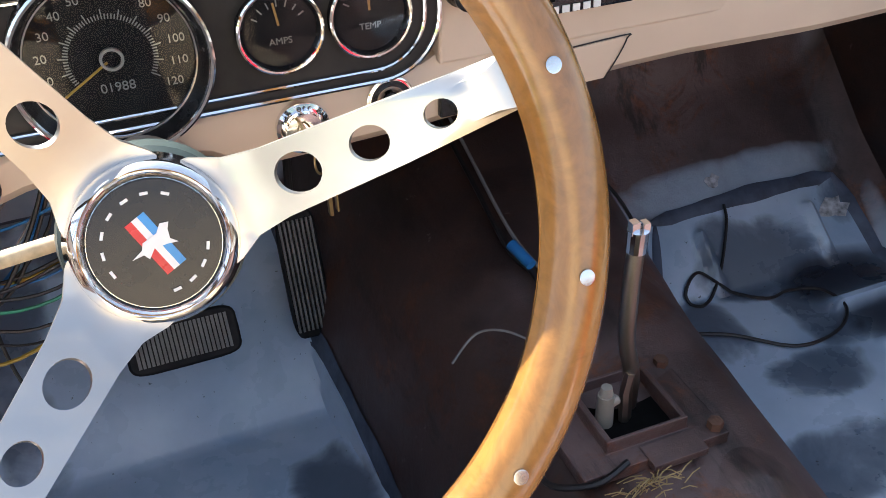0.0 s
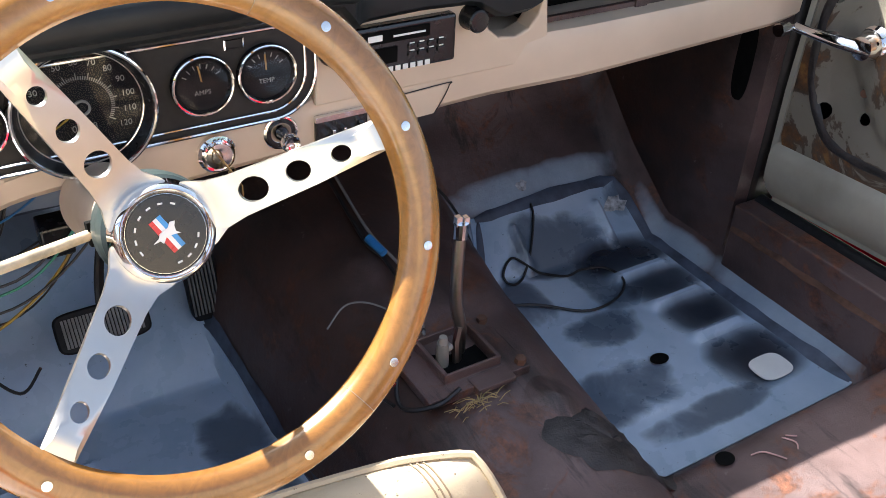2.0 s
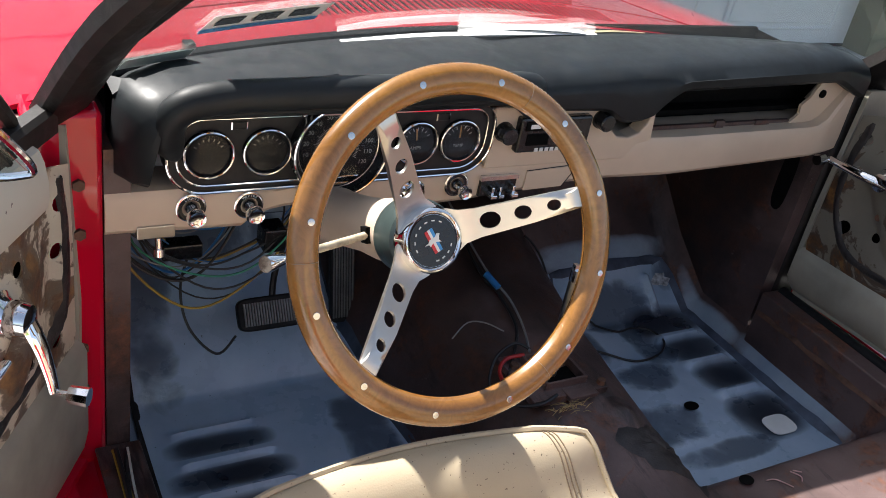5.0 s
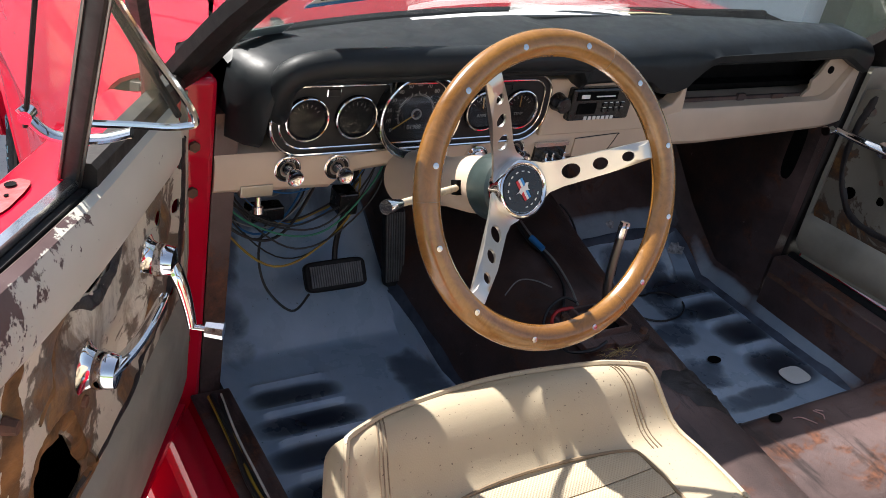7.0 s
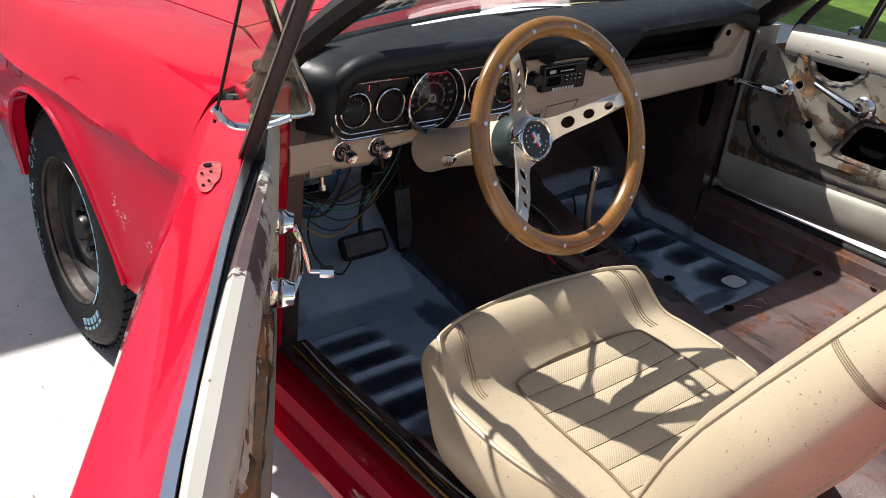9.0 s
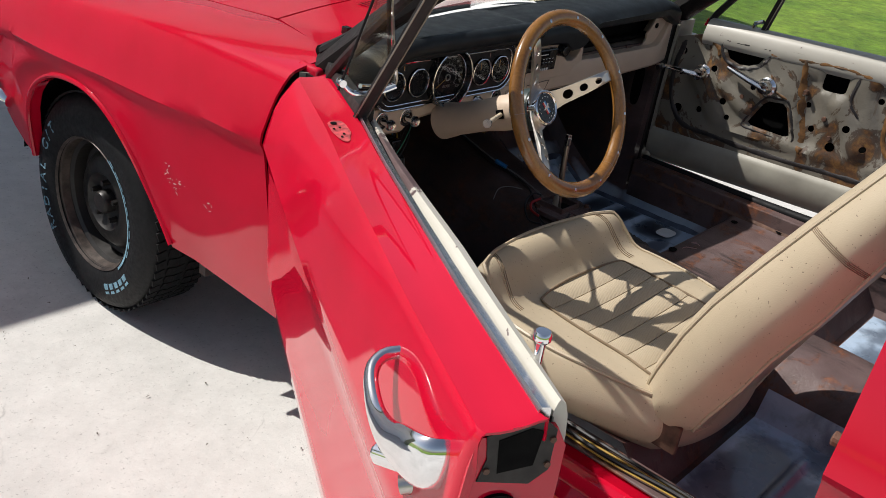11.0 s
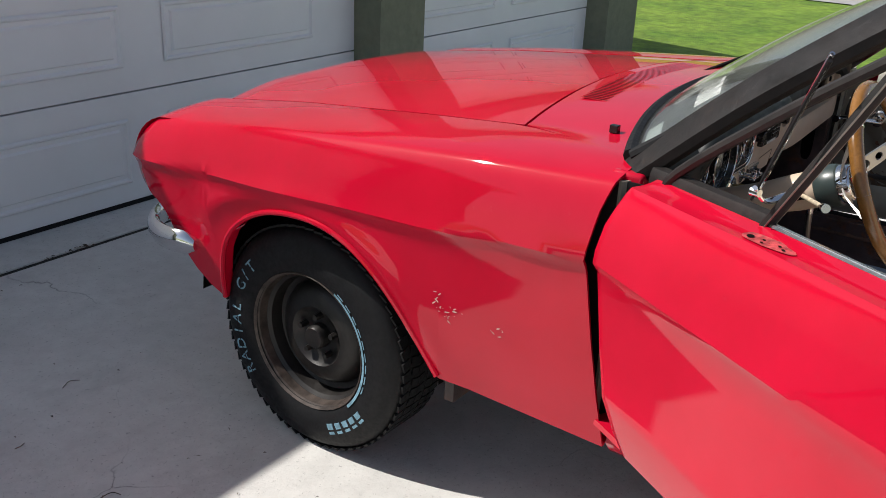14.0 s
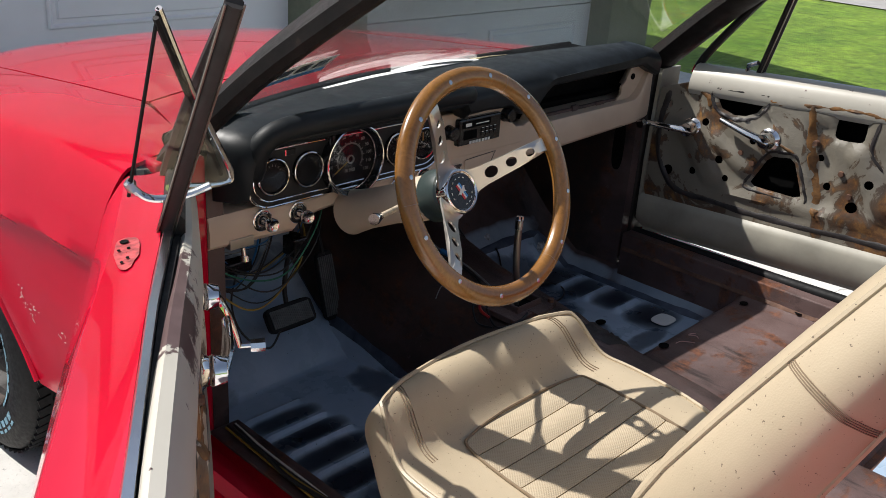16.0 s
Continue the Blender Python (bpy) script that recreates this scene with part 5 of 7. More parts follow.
loft(bm, [handle_section(p, fine[min(k + 1, len(fine) - 1)], fine[max(k - 1, 0)]) for k, p in enumerate(fine)], True, True)
handle = part("outer_handle", bm, CHROME, door_l, "chrome pull handle")
bm = B()
loft(bm, [[PL(1.165 + a * k, n + 0.012, 0.858 + b * k) for a, b in ((-0.014, -0.022), (0.020, -0.016), (0.026, 0.012), (-0.012, 0.012))] for k, n in ((1.0, 0.022), (1.0, 0.050), (0.8, 0.060))], True, True)
part("handle_base", bm, CHROME, handle, "", True, 0.006)
bm = B()
cyl(bm, PL(1.165, 0.060, 0.852), PL(1.122, 0.086, 0.838), 0.0125, seg=20)
cyl(bm, PL(1.124, 0.085, 0.8385), PL(1.118, 0.0885, 0.8365), 0.0112, 0.009, seg=20)
part("push_button", bm, CHROME, handle)
bm = B()
cyl(bm, PL(1.150, 0.045, 0.818), PL(1.142, 0.066, 0.810), 0.0115, 0.0105, seg=20)
lockc = part("lock_cylinder", bm, mat_steel("worn_lock_alloy", (0.55, 0.53, 0.50), 0.3), door_l, "worn round door lock")
bm = B()
c = PL(1.165, -0.066, 0.974)
cyl(bm, c - Vector((0, 0, 0.012)), c + Vector((0, 0, 0.022)), 0.0048, seg=12)
revolve(bm, [(0.0, 0.030), (0.0075, 0.0295), (0.0092, 0.027), (0.0092, 0.021), (0.0068, 0.018), (0.0048, 0.018)], Matrix.Translation(c), 20)
part("lock_knob", bm, CHROME, door_l, "chrome lock knob on the sill")
def shelf(u, n, up=0.0):
    """A place on the flat top of the open door's skin."""
    return PL(u, n, lerp([(-0.046, 0.9635), (-0.037, 0.962), (-0.026, 0.9575), (-0.013, 0.9545), (0.0, 0.9530), (0.013, 0.9525)], n) + up)


bm = B()
rows = []
for r in (1.0, 0.8, 0.55, 0.3, 0.03):
    row = []
    for k in range(32):
        a = 2 * math.pi * k / 32
        w = r * (1 + 0.14 * noise.noise(Vector((2 * math.cos(a), 2 * math.sin(a), 7))))
        row.append(shelf(0.412 + 0.056 * w * math.cos(a), -0.008 + (0.015 - 0.004 * math.cos(a)) * w * math.sin(a), 0.0022))
    rows.append(row)
loft(bm, rows, True)
patch = part("bare_patch", bm, mat_plain("sanded_pink_primer", (0.46, 0.055, 0.06), 0.6, 0, 70, 0.6), door_l, "sanded patch where the mirror sat")
for u, n, ru, rn in ((0.374, -0.004, 0.0065, 0.0055), (0.398, -0.010, 0.003, 0.002), (0.404, 0.001, 0.003, 0.002), (0.432, -0.010, 0.003, 0.002), (0.446, -0.004, 0.0035, 0.002)):
    bm = B()
    bm.faces.new([bm.verts.new(shelf(a, b, 0.0036)) for a, b in ring(u, n, ru, rn, 14)])
    part("mirror_hole", shell(bm, 0.0006), DARK, patch, "", False)


def lever(d, P, base, tip, knob=0.0, name="window_crank"):
    """Chrome inner handle: round boss, tapering arm, and a knob where it has one."""
    b0 = P(base[0], -0.084 if d is door_l else -0.100, base[1])
    b1 = P(base[0], -0.138, base[1])
    bm = B()
    ax = (b1 - b0).normalized()
    revolve(bm, [(0.026, -0.004), (0.028, 0.006), (0.022, 0.010), (0.019, 0.016), (0.021, 0.020), (0.019, 0.030), (0.017, 0.038), (0.0, 0.042)], facing(b0, ax, (0.1, 0.2, 1)), 28)
    o = part(name, bm, CHROME, d, "chrome inner handle")
    bm = B()
    t1 = P(tip[0], -0.150 if knob else -0.128, tip[1])
    b1 = b0 + ax * 0.031
    tube(bm, smooth_line([b1 - (t1 - b1).normalized() * 0.012, b1.lerp(t1, 0.3) + ax * 0.006, b1.lerp(t1, 0.7) + ax * 0.004, t1], 4), [0.0125, 0.012, 0.0115, 0.011, 0.0105, 0.010, 0.0095, 0.009, 0.0085, 0.008, 0.0078, 0.0075, 0.007], 10, flat=0.6)
    part("arm", bm, CHROME, o)
    if knob:
        bm = B()
        cyl(bm, t1, t1 + ax * 0.018, 0.004, seg=10)
        cyl(bm, t1 + ax * 0.016, t1 + ax * (0.016 + knob), 0.010, 0.011, 8)
        part("knob", bm, CHROME, o, "clear faceted knob")
    return o


lever(door_l, PL, (0.215, 0.806), (0.228, 0.728), 0.022)
lever(door_l, PL, (0.425, 0.792), (0.285, 0.800), 0, "latch_handle")
lever(door_r, PR, (0.130, 0.812), (0.02, 0.815), 0.02)
lever(door_r, PR, (0.340, 0.822), (0.215, 0.855), 0, "latch_handle")

# left vent window standing open: bare glass, chrome channel, catch
T, LL, W = Vector((-0.951, -1.203, 1.267)), Vector((-0.962, -1.128, 1.028)), Vector((-0.792, -1.092, 1.006))
bm = B()
bm.faces.new([bm.verts.new(v) for v in (T, LL, W)])
pane = part("vent_glass", shell(bm, 0.004), mat_glass("vent_glass", (0.92, 0.95, 0.93)), door_l, "clear vent pane swung open", False)
pane.visible_shadow = False
bm = B()
tube(bm, smooth_line([LL + Vector((0.06, 0.01, -0.004)), LL.lerp(W, 0.6), LL.lerp(W, 0.93) + Vector((0, 0, -0.003)), W.lerp(T, 0.06) + Vector((0.008, 0, 0.0)), W.lerp(T, 0.5), T], 6), 0.0042, 8)
part("vent_channel", bm, CHROME, pane, "chrome channel round the vent pane")
bm = B()
tube(bm, [W.lerp(T, 0.05) + Vector((-0.009, 0, 0)), W.lerp(T, 0.5) + Vector((-0.008, 0, 0)), T + Vector((-0.004, 0, -0.01))], 0.004, 6)
part("vent_rubber", bm, RUBBER, pane)
bm = B()
tube(bm, [T, T.lerp(LL, 0.5), LL], 0.0024, 6)
part("vent_edge", bm, RUBBER, pane, "dark ground front edge of the pane")
bm = B()
tube(bm, smooth_line([LL + Vector((-0.004, -0.004, 0.022)), LL + Vector((0.012, -0.012, 0.002)), LL + Vector((0.03, -0.02, -0.004)), LL + Vector((0.06, -0.035, 0.0)), LL + Vector((0.085, -0.05, 0.012))], 5), 0.0065, 10, flat=0.6)
cyl(bm, LL + Vector((0.004, 0.002, 0.014)), LL + Vector((-0.002, -0.012, 0.014)), 0.008, 0.0065, seg=16)
part("vent_catch", bm, CHROME, pane, "chrome vent window catch")
# right vent window shut
bm = B()
bm.faces.new([bm.verts.new(PR(*v)) for v in ((0.10, -0.055, 0.975), (0.255, -0.06, 0.975), (0.34, -0.08, 1.26))])
rp = part("vent_glass", shell(bm, 0.004), mat_glass("vent_glass_shut", (0.92, 0.95, 0.93)), door_r, "", False)
rp.visible_shadow = False
bm = B()
tube(bm, [PR(0.235, -0.075, 0.965), PR(0.24, -0.08, 0.99), PR(0.265, -0.085, 1.0)], 0.006, 8)
part("vent_catch", bm, CHROME, door_r)

# ---- cabin tub ----
def floor_z(x, y):
    """Height of the floor sheet: foot wells, tunnel, toe boards and the riser behind."""
    z = 0.35
    toe = lerp([(-0.72, 0), (-0.60, 0.09), (-0.47, 0.22), (-0.43, 0.42), (-0.40, 0.60)], y)
    rise = lerp([(-1.245, 0.100), (-1.205, 0.0)], y)
    if y < -1.60:
        rise = lerp([(-1.72, 0.0), (-1.66, 0.10)], y)
    if y < -2.25:
        rise = lerp([(-2.40, 0.16), (-2.28, 0.0)], y)
    z += toe + rise
    w = lerp([(-1.6, 0.175), (-1.2, 0.185), (-0.9, 0.205), (-0.6, 0.255), (-0.42, 0.30)], y)
    h = lerp([(-2.4, 0.47), (-1.5, 0.49), (-1.25, 0.515), (-1.05, 0.546), (-0.85, 0.575), (-0.6, 0.64), (-0.42, 0.70)], y)
    u = abs(x - 0.005) / w
    if u < 1:
        z = max(z, h - (h - 0.35) * (u ** 3.4))
    edge = max(0, abs(x) - 0.60) / 0.055
    return min(z + 0.06 * edge * edge * (1 if y > -1.2 else 0.3), 0.915)


bm = B()
xs = [-0.655 + 1.31 * i / 110 for i in range(111)]
ys = [-0.40 - 2.2 * j / 170 for j in range(171)]
loft(bm, [[Vector((x, y, floor_z(x, y) + 0.0015 * noise.noise(Vector((x * 14, y * 14, 0))))) for x in xs] for y in ys])
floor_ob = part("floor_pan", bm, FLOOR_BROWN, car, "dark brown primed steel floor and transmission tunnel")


def ribs(x, y, table):
    """Pressed ribs: (x0, x1, y, half width, height), soft ended."""
    z = 0.0
    for x0, x1, yc, w, h in table:
        a = max(0.0, min(1.0, (x - x0) / 0.02, (x1 - x) / 0.02))
        z += h * a * max(0.0, 1 - ((y - yc) / w) ** 2)
    return z


def blue_sheet(name, x0, x1, y0, y1, table, bend, label):
    bm = B()
    nx, ny = 60, 80
    rows = []
    for j in range(ny + 1):
        y = y0 + (y1 - y0) * j / ny
        row = []
        for i in range(nx + 1):
            a, b = x0(y), x1(y)
            x = a + (b - a) * i / nx
            row.append(Vector((x, y, floor_z(x, y) + 0.004 + ribs(x, y, table) + bend(x, y))))
        rows.append(row)
    loft(bm, rows)
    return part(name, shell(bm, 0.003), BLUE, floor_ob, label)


RIB_R = [(0.455, 0.595, -0.795, 0.014, 0.013), (0.46, 0.595, -0.888, 0.014, 0.013), (0.465, 0.595, -0.985, 0.014, 0.012), (0.27, 0.36, -1.08, 0.01, 0.004)]
bead = lambda x, y: (0.014 * max(0, 1 - ((x - 0.345) / 0.012) ** 2) + 0.014 * max(0, 1 - ((x - 0.535) / 0.012) ** 2)) * max(0, min(1, (-0.636 - y) / 0.012, (y + 0.715) / 0.012))
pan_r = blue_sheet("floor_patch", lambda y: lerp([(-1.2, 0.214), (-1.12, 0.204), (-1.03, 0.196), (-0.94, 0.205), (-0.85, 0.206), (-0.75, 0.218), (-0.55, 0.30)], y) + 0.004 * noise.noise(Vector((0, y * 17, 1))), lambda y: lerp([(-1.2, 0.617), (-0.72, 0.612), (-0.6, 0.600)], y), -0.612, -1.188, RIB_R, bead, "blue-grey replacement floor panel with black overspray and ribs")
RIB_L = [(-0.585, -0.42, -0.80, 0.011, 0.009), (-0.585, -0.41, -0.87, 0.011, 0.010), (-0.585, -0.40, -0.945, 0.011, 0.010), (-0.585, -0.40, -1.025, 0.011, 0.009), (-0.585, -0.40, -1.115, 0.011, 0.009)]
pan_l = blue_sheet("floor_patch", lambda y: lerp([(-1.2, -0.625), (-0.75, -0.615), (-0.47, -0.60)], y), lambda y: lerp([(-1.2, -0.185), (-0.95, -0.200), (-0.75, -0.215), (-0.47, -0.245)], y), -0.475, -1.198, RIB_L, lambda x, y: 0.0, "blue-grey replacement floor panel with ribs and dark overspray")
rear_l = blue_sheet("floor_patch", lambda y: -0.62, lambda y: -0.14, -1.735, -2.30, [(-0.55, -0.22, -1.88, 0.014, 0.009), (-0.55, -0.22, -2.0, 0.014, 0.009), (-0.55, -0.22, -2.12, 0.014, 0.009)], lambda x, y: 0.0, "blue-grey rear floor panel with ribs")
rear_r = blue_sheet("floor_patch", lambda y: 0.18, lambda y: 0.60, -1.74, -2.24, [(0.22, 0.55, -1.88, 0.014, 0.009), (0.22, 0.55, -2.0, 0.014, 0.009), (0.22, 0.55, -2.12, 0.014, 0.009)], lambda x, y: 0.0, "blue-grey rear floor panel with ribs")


def bead_line(pts, r, material, name, parent):
    bm = B()
    ribbon(bm, pts, r * 2, 0.003, lambda x, y, h: Vector((x, y, floor_z(x, y) + 0.0045 + h)), pts[0][0] * 9)
    return part(name, bm, material, parent)


bead_line([(0.222, -1.18), (0.214, -1.12), (0.207, -1.03), (0.216, -0.94), (0.217, -0.85), (0.230, -0.75), (0.285, -0.62)], 0.008, SEALER, "seam_sealer", pan_r)
bead_line([(0.28, -0.616), (0.45, -0.611), (0.60, -0.613)], 0.010, SEALER, "seam_sealer", pan_r)
bead_line([(0.60, -0.613), (0.612, -0.72), (0.612, -0.95), (0.616, -1.185)], 0.010, SEALER, "seam_sealer", pan_r)
bead_line([(-0.19, -1.19), (-0.20, -0.95), (-0.215, -0.75), (-0.245, -0.48)], 0.008, SEALER, "seam_sealer", pan_l)
bead_line([(-0.60, -0.475), (-0.42, -0.475), (-0.25, -0.478)], 0.006, SEALER, "seam_sealer", pan_l)
bead_line([(-0.605, -0.48), (-0.615, -0.75), (-0.622, -1.19)], 0.008, TRIMDARK, "seam_sealer", pan_l)
# Flat near-black discs draw the holes by their shade alone.
for x, y, rx, ry, mat, nm, par in ((0.388, -1.0, 0.017, 0.012, DARK, "drain_hole", pan_r), (0.24, -1.262, 0.014, 0.011, DARK, "bolt_hole", floor_ob), (0.60, -1.275, 0.012, 0.010, DARK, "bolt_hole", floor_ob), (0.64, -1.40, 0.010, 0.009, DARK, "bolt_hole", floor_ob)):
    bm = B()
    z = floor_z(x, y) + (0.0085 if par is pan_r else 0.004)
    bm.faces.new([bm.verts.new((a, b, z)) for a, b in ring(x, y, rx, ry, 20)])
    part(nm, shell(bm, 0.001), mat, par, "", False)
# White plate paints the sunlit concrete that shows through a hole here.
bm = B()
bm.faces.new([bm.verts.new((a, b, 0.3605)) for a, b in ring(0.532, -1.10, 0.034, 0.026, 24, 0.62)])
part("lit_floor_hole", shell(bm, 0.002), PAPER, pan_r, "white plate standing for a floor hole onto sunlit concrete", False)
for x, y, w in ((0.575, -0.655, 0.026), (-0.56, -0.63, 0.026), (0.40, -0.588, 0.014)):
    bm = B()
    rp = random.Random(int(100 * w))
    out = [(x + w * math.cos(a) * rp.uniform(0.6, 1.2), y + 0.6 * w * math.sin(a) * rp.uniform(0.6, 1.2)) for a in (2 * math.pi * k / 14 for k in range(14))]
    bm.faces.new([bm.verts.new((a, b, floor_z(a, b) + 0.0062)) for a, b in out])
    part("bare_metal_patch", shell(bm, 0.0006), ZINC, floor_ob, "", False)

# tar patch, dents, debris, sill rust strip
bm = B()
rows = []
for j in range(9):
    row = []
    for i in range(40):
        a = 2 * math.pi * i / 40
        r = (1 - j / 8) * (1 + 0.35 * noise.noise(Vector((2 * math.cos(a), 2 * math.sin(a), 4)))) + 0.001
        x, y = 0.095 + 0.085 * r * math.cos(a), -1.205 + 0.055 * r * math.sin(a) - 0.25 * 0.085 * r * math.cos(a)
        row.append(Vector((x, y, floor_z(x, y) + 0.0004 + min(1, j / 2) * (0.002 + 0.010 * abs(noise.noise(Vector((x * 70, y * 90, 2))))))))
    rows.append(row)
loft(bm, rows, True)
part("sealer_lump", bm, TAR, floor_ob, "lumpy black sealer patch on the tunnel")
for cx, cy, r, h in ((0.06, -1.135, 0.045, 0.014), (0.02, -0.62, 0.07, 0.012)):
    bm = B()
    rows = [[Vector((cx + r * t * math.cos(a), cy + r * t * math.sin(a), floor_z(cx + r * t * math.cos(a), cy + r * t * math.sin(a)) + h * (math.cos(math.pi * t) + 1) / 2 - 0.0005)) for a in (2 * math.pi * k / 24 for k in range(24))] for t in (1.0, 0.8, 0.6, 0.4, 0.2, 0.02)]
    loft(bm, rows, True)
    part("pressed_bump", bm, FLOOR_BROWN, floor_ob)
for nm, cx, cy, n, rr, s0 in (("straw_tuft", -0.035, -1.105, 45, 0.022, 3), ):
    bm = B()
    r2 = random.Random(s0)
    for k in range(n):
        a, d = r2.uniform(0, 6.28), r2.uniform(0, rr)
        p = Vector((cx + 1.5 * d * math.cos(a), cy + 0.6 * d * math.sin(a), floor_z(cx + d * math.cos(a), cy) + r2.uniform(0.002, 0.014)))
        q = p + Vector((r2.uniform(-0.025, 0.025), r2.uniform(-0.012, 0.012), r2.uniform(-0.004, 0.006)))
        tube(bm, [p, (p + q) / 2 + Vector((0, 0, 0.003)), q], 0.0006, 3, caps=False)
    o = part(nm, bm, STRAW)
    tagged(o, "tuft of dry straw caught on the transmission tunnel", "debris")

# firewall, kick panels with cowl slots
bm = B()
box(bm, (-0.70, -0.412, 0.25), (0.70, -0.385, 0.925))
fw = part("firewall", bm, BROWN, car, "brown primed firewall", False)
for s in (-1, 1):
    bm = B()
    x0, x1 = (0.651, 0.684) if s > 0 else (-0.684, -0.651)
    box(bm, (x0, -0.862, 0.34), (x1, -0.40, 0.912))
    kp = part("kick_panel", bm, KICK, car, "dark primed kick panel", False)
    bm = B()
    xs_ = 0.6495 * s
    bm.faces.new([bm.verts.new((xs_, -0.815 + a, 0.745 + b)) for a, b in ring(0, 0, 0.018, 0.07, 20, 0.7)])
    part("kick_slot", shell(bm, 0.001), DARK, kp, "", False)
bm = B()
rows = [[Vector((0.655 - 0.02 * j / 4, y, 0.478 + 0.006 * noise.noise(Vector((y * 30, j, 0))) - 0.02 * (j / 4) ** 2)) for j in range(5)] for y in [-0.88 - 1.1 * i / 40 for i in range(41)]]
loft(bm, rows)
part("rust_strip", shell(bm, 0.002), RUST, floor_ob)
# ground strap and wires along the left sill
for k, (col, dx, r) in enumerate((("black", -0.685, 0.004), ("yellow", -0.678, 0.0025), ("black", -0.672, 0.0035), ("yellow", -0.690, 0.002), ("white", -0.666, 0.002))):
    bm = B()
    r2 = random.Random(20 + k)
    line = smooth_line([(dx + r2.uniform(-0.008, 0.008), y, 0.444 + r + r2.uniform(0, 0.006)) for y in (-0.90, -1.0, -1.1, -1.22, -1.35, -1.5, -1.65, -1.8, -1.95)], 6)
    tube(bm, line, r, 6)
    o = part("sill_wire", bm, WIRES[col])
    tagged(o, f"loose {col} wire lying along the door sill", "wire", "wires along the sill")

# ---- dashboard ----
dash = thing("dashboard", "beige steel dashboard with black padded top and empty glove box", "dashboard")


def lip(x):
    return lerp([(-0.68, 0.786), (-0.42, 0.779), (-0.15, 0.79), (0.05, 0.806), (0.30, 0.812), (0.685, 0.826)], x)


bm = B()
rows = []
for i in range(69):
    x = -0.684 + 1.368 * i / 68
    z0 = lip(x)
    top = lerp([(-0.13, 0.853), (-0.10, 0.886), (0.60, 0.892), (0.63, 0.91), (0.655, 0.95), (0.684, 0.975)], x)
    bulge = 0.012 * lerp([(0.12, 0), (0.25, 1), (0.62, 1), (0.684, 0)], x)
    # notch over the steering column
    c = max(0.0, 1 - ((x + 0.40) / 0.10) ** 2)
    z0 += 0.030 * c ** 0.5 * (1 if c > 0 else 0)
    rows.append([Vector((x, y, z)) for y, z in ((-0.80, z0 + 0.01), (-0.845, z0), (-0.860 - bulge, z0 + 0.003), (-0.868 - bulge, z0 + 0.012), (-0.869 - bulge, z0 + 0.035), (-0.867 - bulge, top - 0.012), (-0.862 - bulge, top - 0.003), (-0.850, top), (-0.80, top))])
loft(bm, rows, closed=True, caps=True)
lower = part("lower_panel", bm, BEIGE, dash, "beige painted lower dash panel")
# raised radio panel with a scalloped corner
bm = B()
prism(bm, [(-0.128, 0.85), (0.195, 0.85), (0.196, 0.885), (0.190, 0.935), (0.184, 0.935), (0.178, 0.912), (0.165, 0.896), (0.145, 0.889), (0.120, 0.892), (0.104, 0.905), (0.098, 0.925), (0.088, 0.944), (0.07, 0.949), (-0.128, 0.952)], 0.03, Matrix(((1, 0, 0, 0), (0, 0, 1, -0.856), (0, 1, 0, 0), (0, 0, 0, 1))))
part("radio_panel", bm, BEIGE, dash, "", False, 0.003)
bm = B()
prism(bm, [(0.535, 0.885), (0.665, 0.885), (0.668, 0.975), (0.60, 0.978), (0.585, 0.955), (0.578, 0.94), (0.560, 0.925), (0.563, 0.908), (0.548, 0.895)], 0.006, Matrix(((1, 0, 0, 0), (0, 0, 1, -0.852), (0, 1, 0, 0), (0, 0, 0, 1))))
br = part("end_bracket", bm, BEIGE, dash, "beige end bracket with bolt hole", False)
bm = B()
cyl(bm, (0.605, -0.854, 0.948), (0.605, -0.858, 0.948), 0.008)
part("bracket_hole", bm, DARK, br)
# Glove box walls take the near-black colour as painted shade.
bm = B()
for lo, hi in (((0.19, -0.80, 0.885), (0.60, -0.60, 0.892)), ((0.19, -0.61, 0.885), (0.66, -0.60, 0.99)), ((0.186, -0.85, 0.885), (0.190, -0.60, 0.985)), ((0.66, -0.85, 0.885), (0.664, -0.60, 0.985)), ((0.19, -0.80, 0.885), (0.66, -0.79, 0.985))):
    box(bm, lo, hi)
part("glove_box_cavity", bm, DARK, dash, "empty glove box opening, coloured black for its shade", False)
bm = B()
box(bm, (0.195, -0.852, 0.890), (0.545, -0.845, 0.897))
box(bm, (0.355, -0.855, 0.889), (0.375, -0.848, 0.903))
box(bm, (0.455, -0.855, 0.889), (0.49, -0.848, 0.899))
part("glove_box_edge", bm, BROWN, dash, "", False)
bm = B()
prism(bm, [(-0.045, 0.806), (0.030, 0.808), (0.050, 0.842), (0.046, 0.8445), (-0.045, 0.840)], 0.003, Matrix(((1, 0, 0, 0), (0, 0, 1, -0.8695), (0, 1, 0, 0), (0, 0, 0, 1))))
part("ashtray_front", bm, BEIGE, dash, "", False, 0.001)
bm = B()
tube(bm, smooth_line([(-0.045, -0.8705, 0.841), (0.047, -0.8705, 0.8455), (0.051, -0.8705, 0.842), (0.043, -0.8705, 0.826), (0.030, -0.8705, 0.807)], 4), 0.0007, 5)
part("ashtray_gap", bm, TRIMDARK, dash)

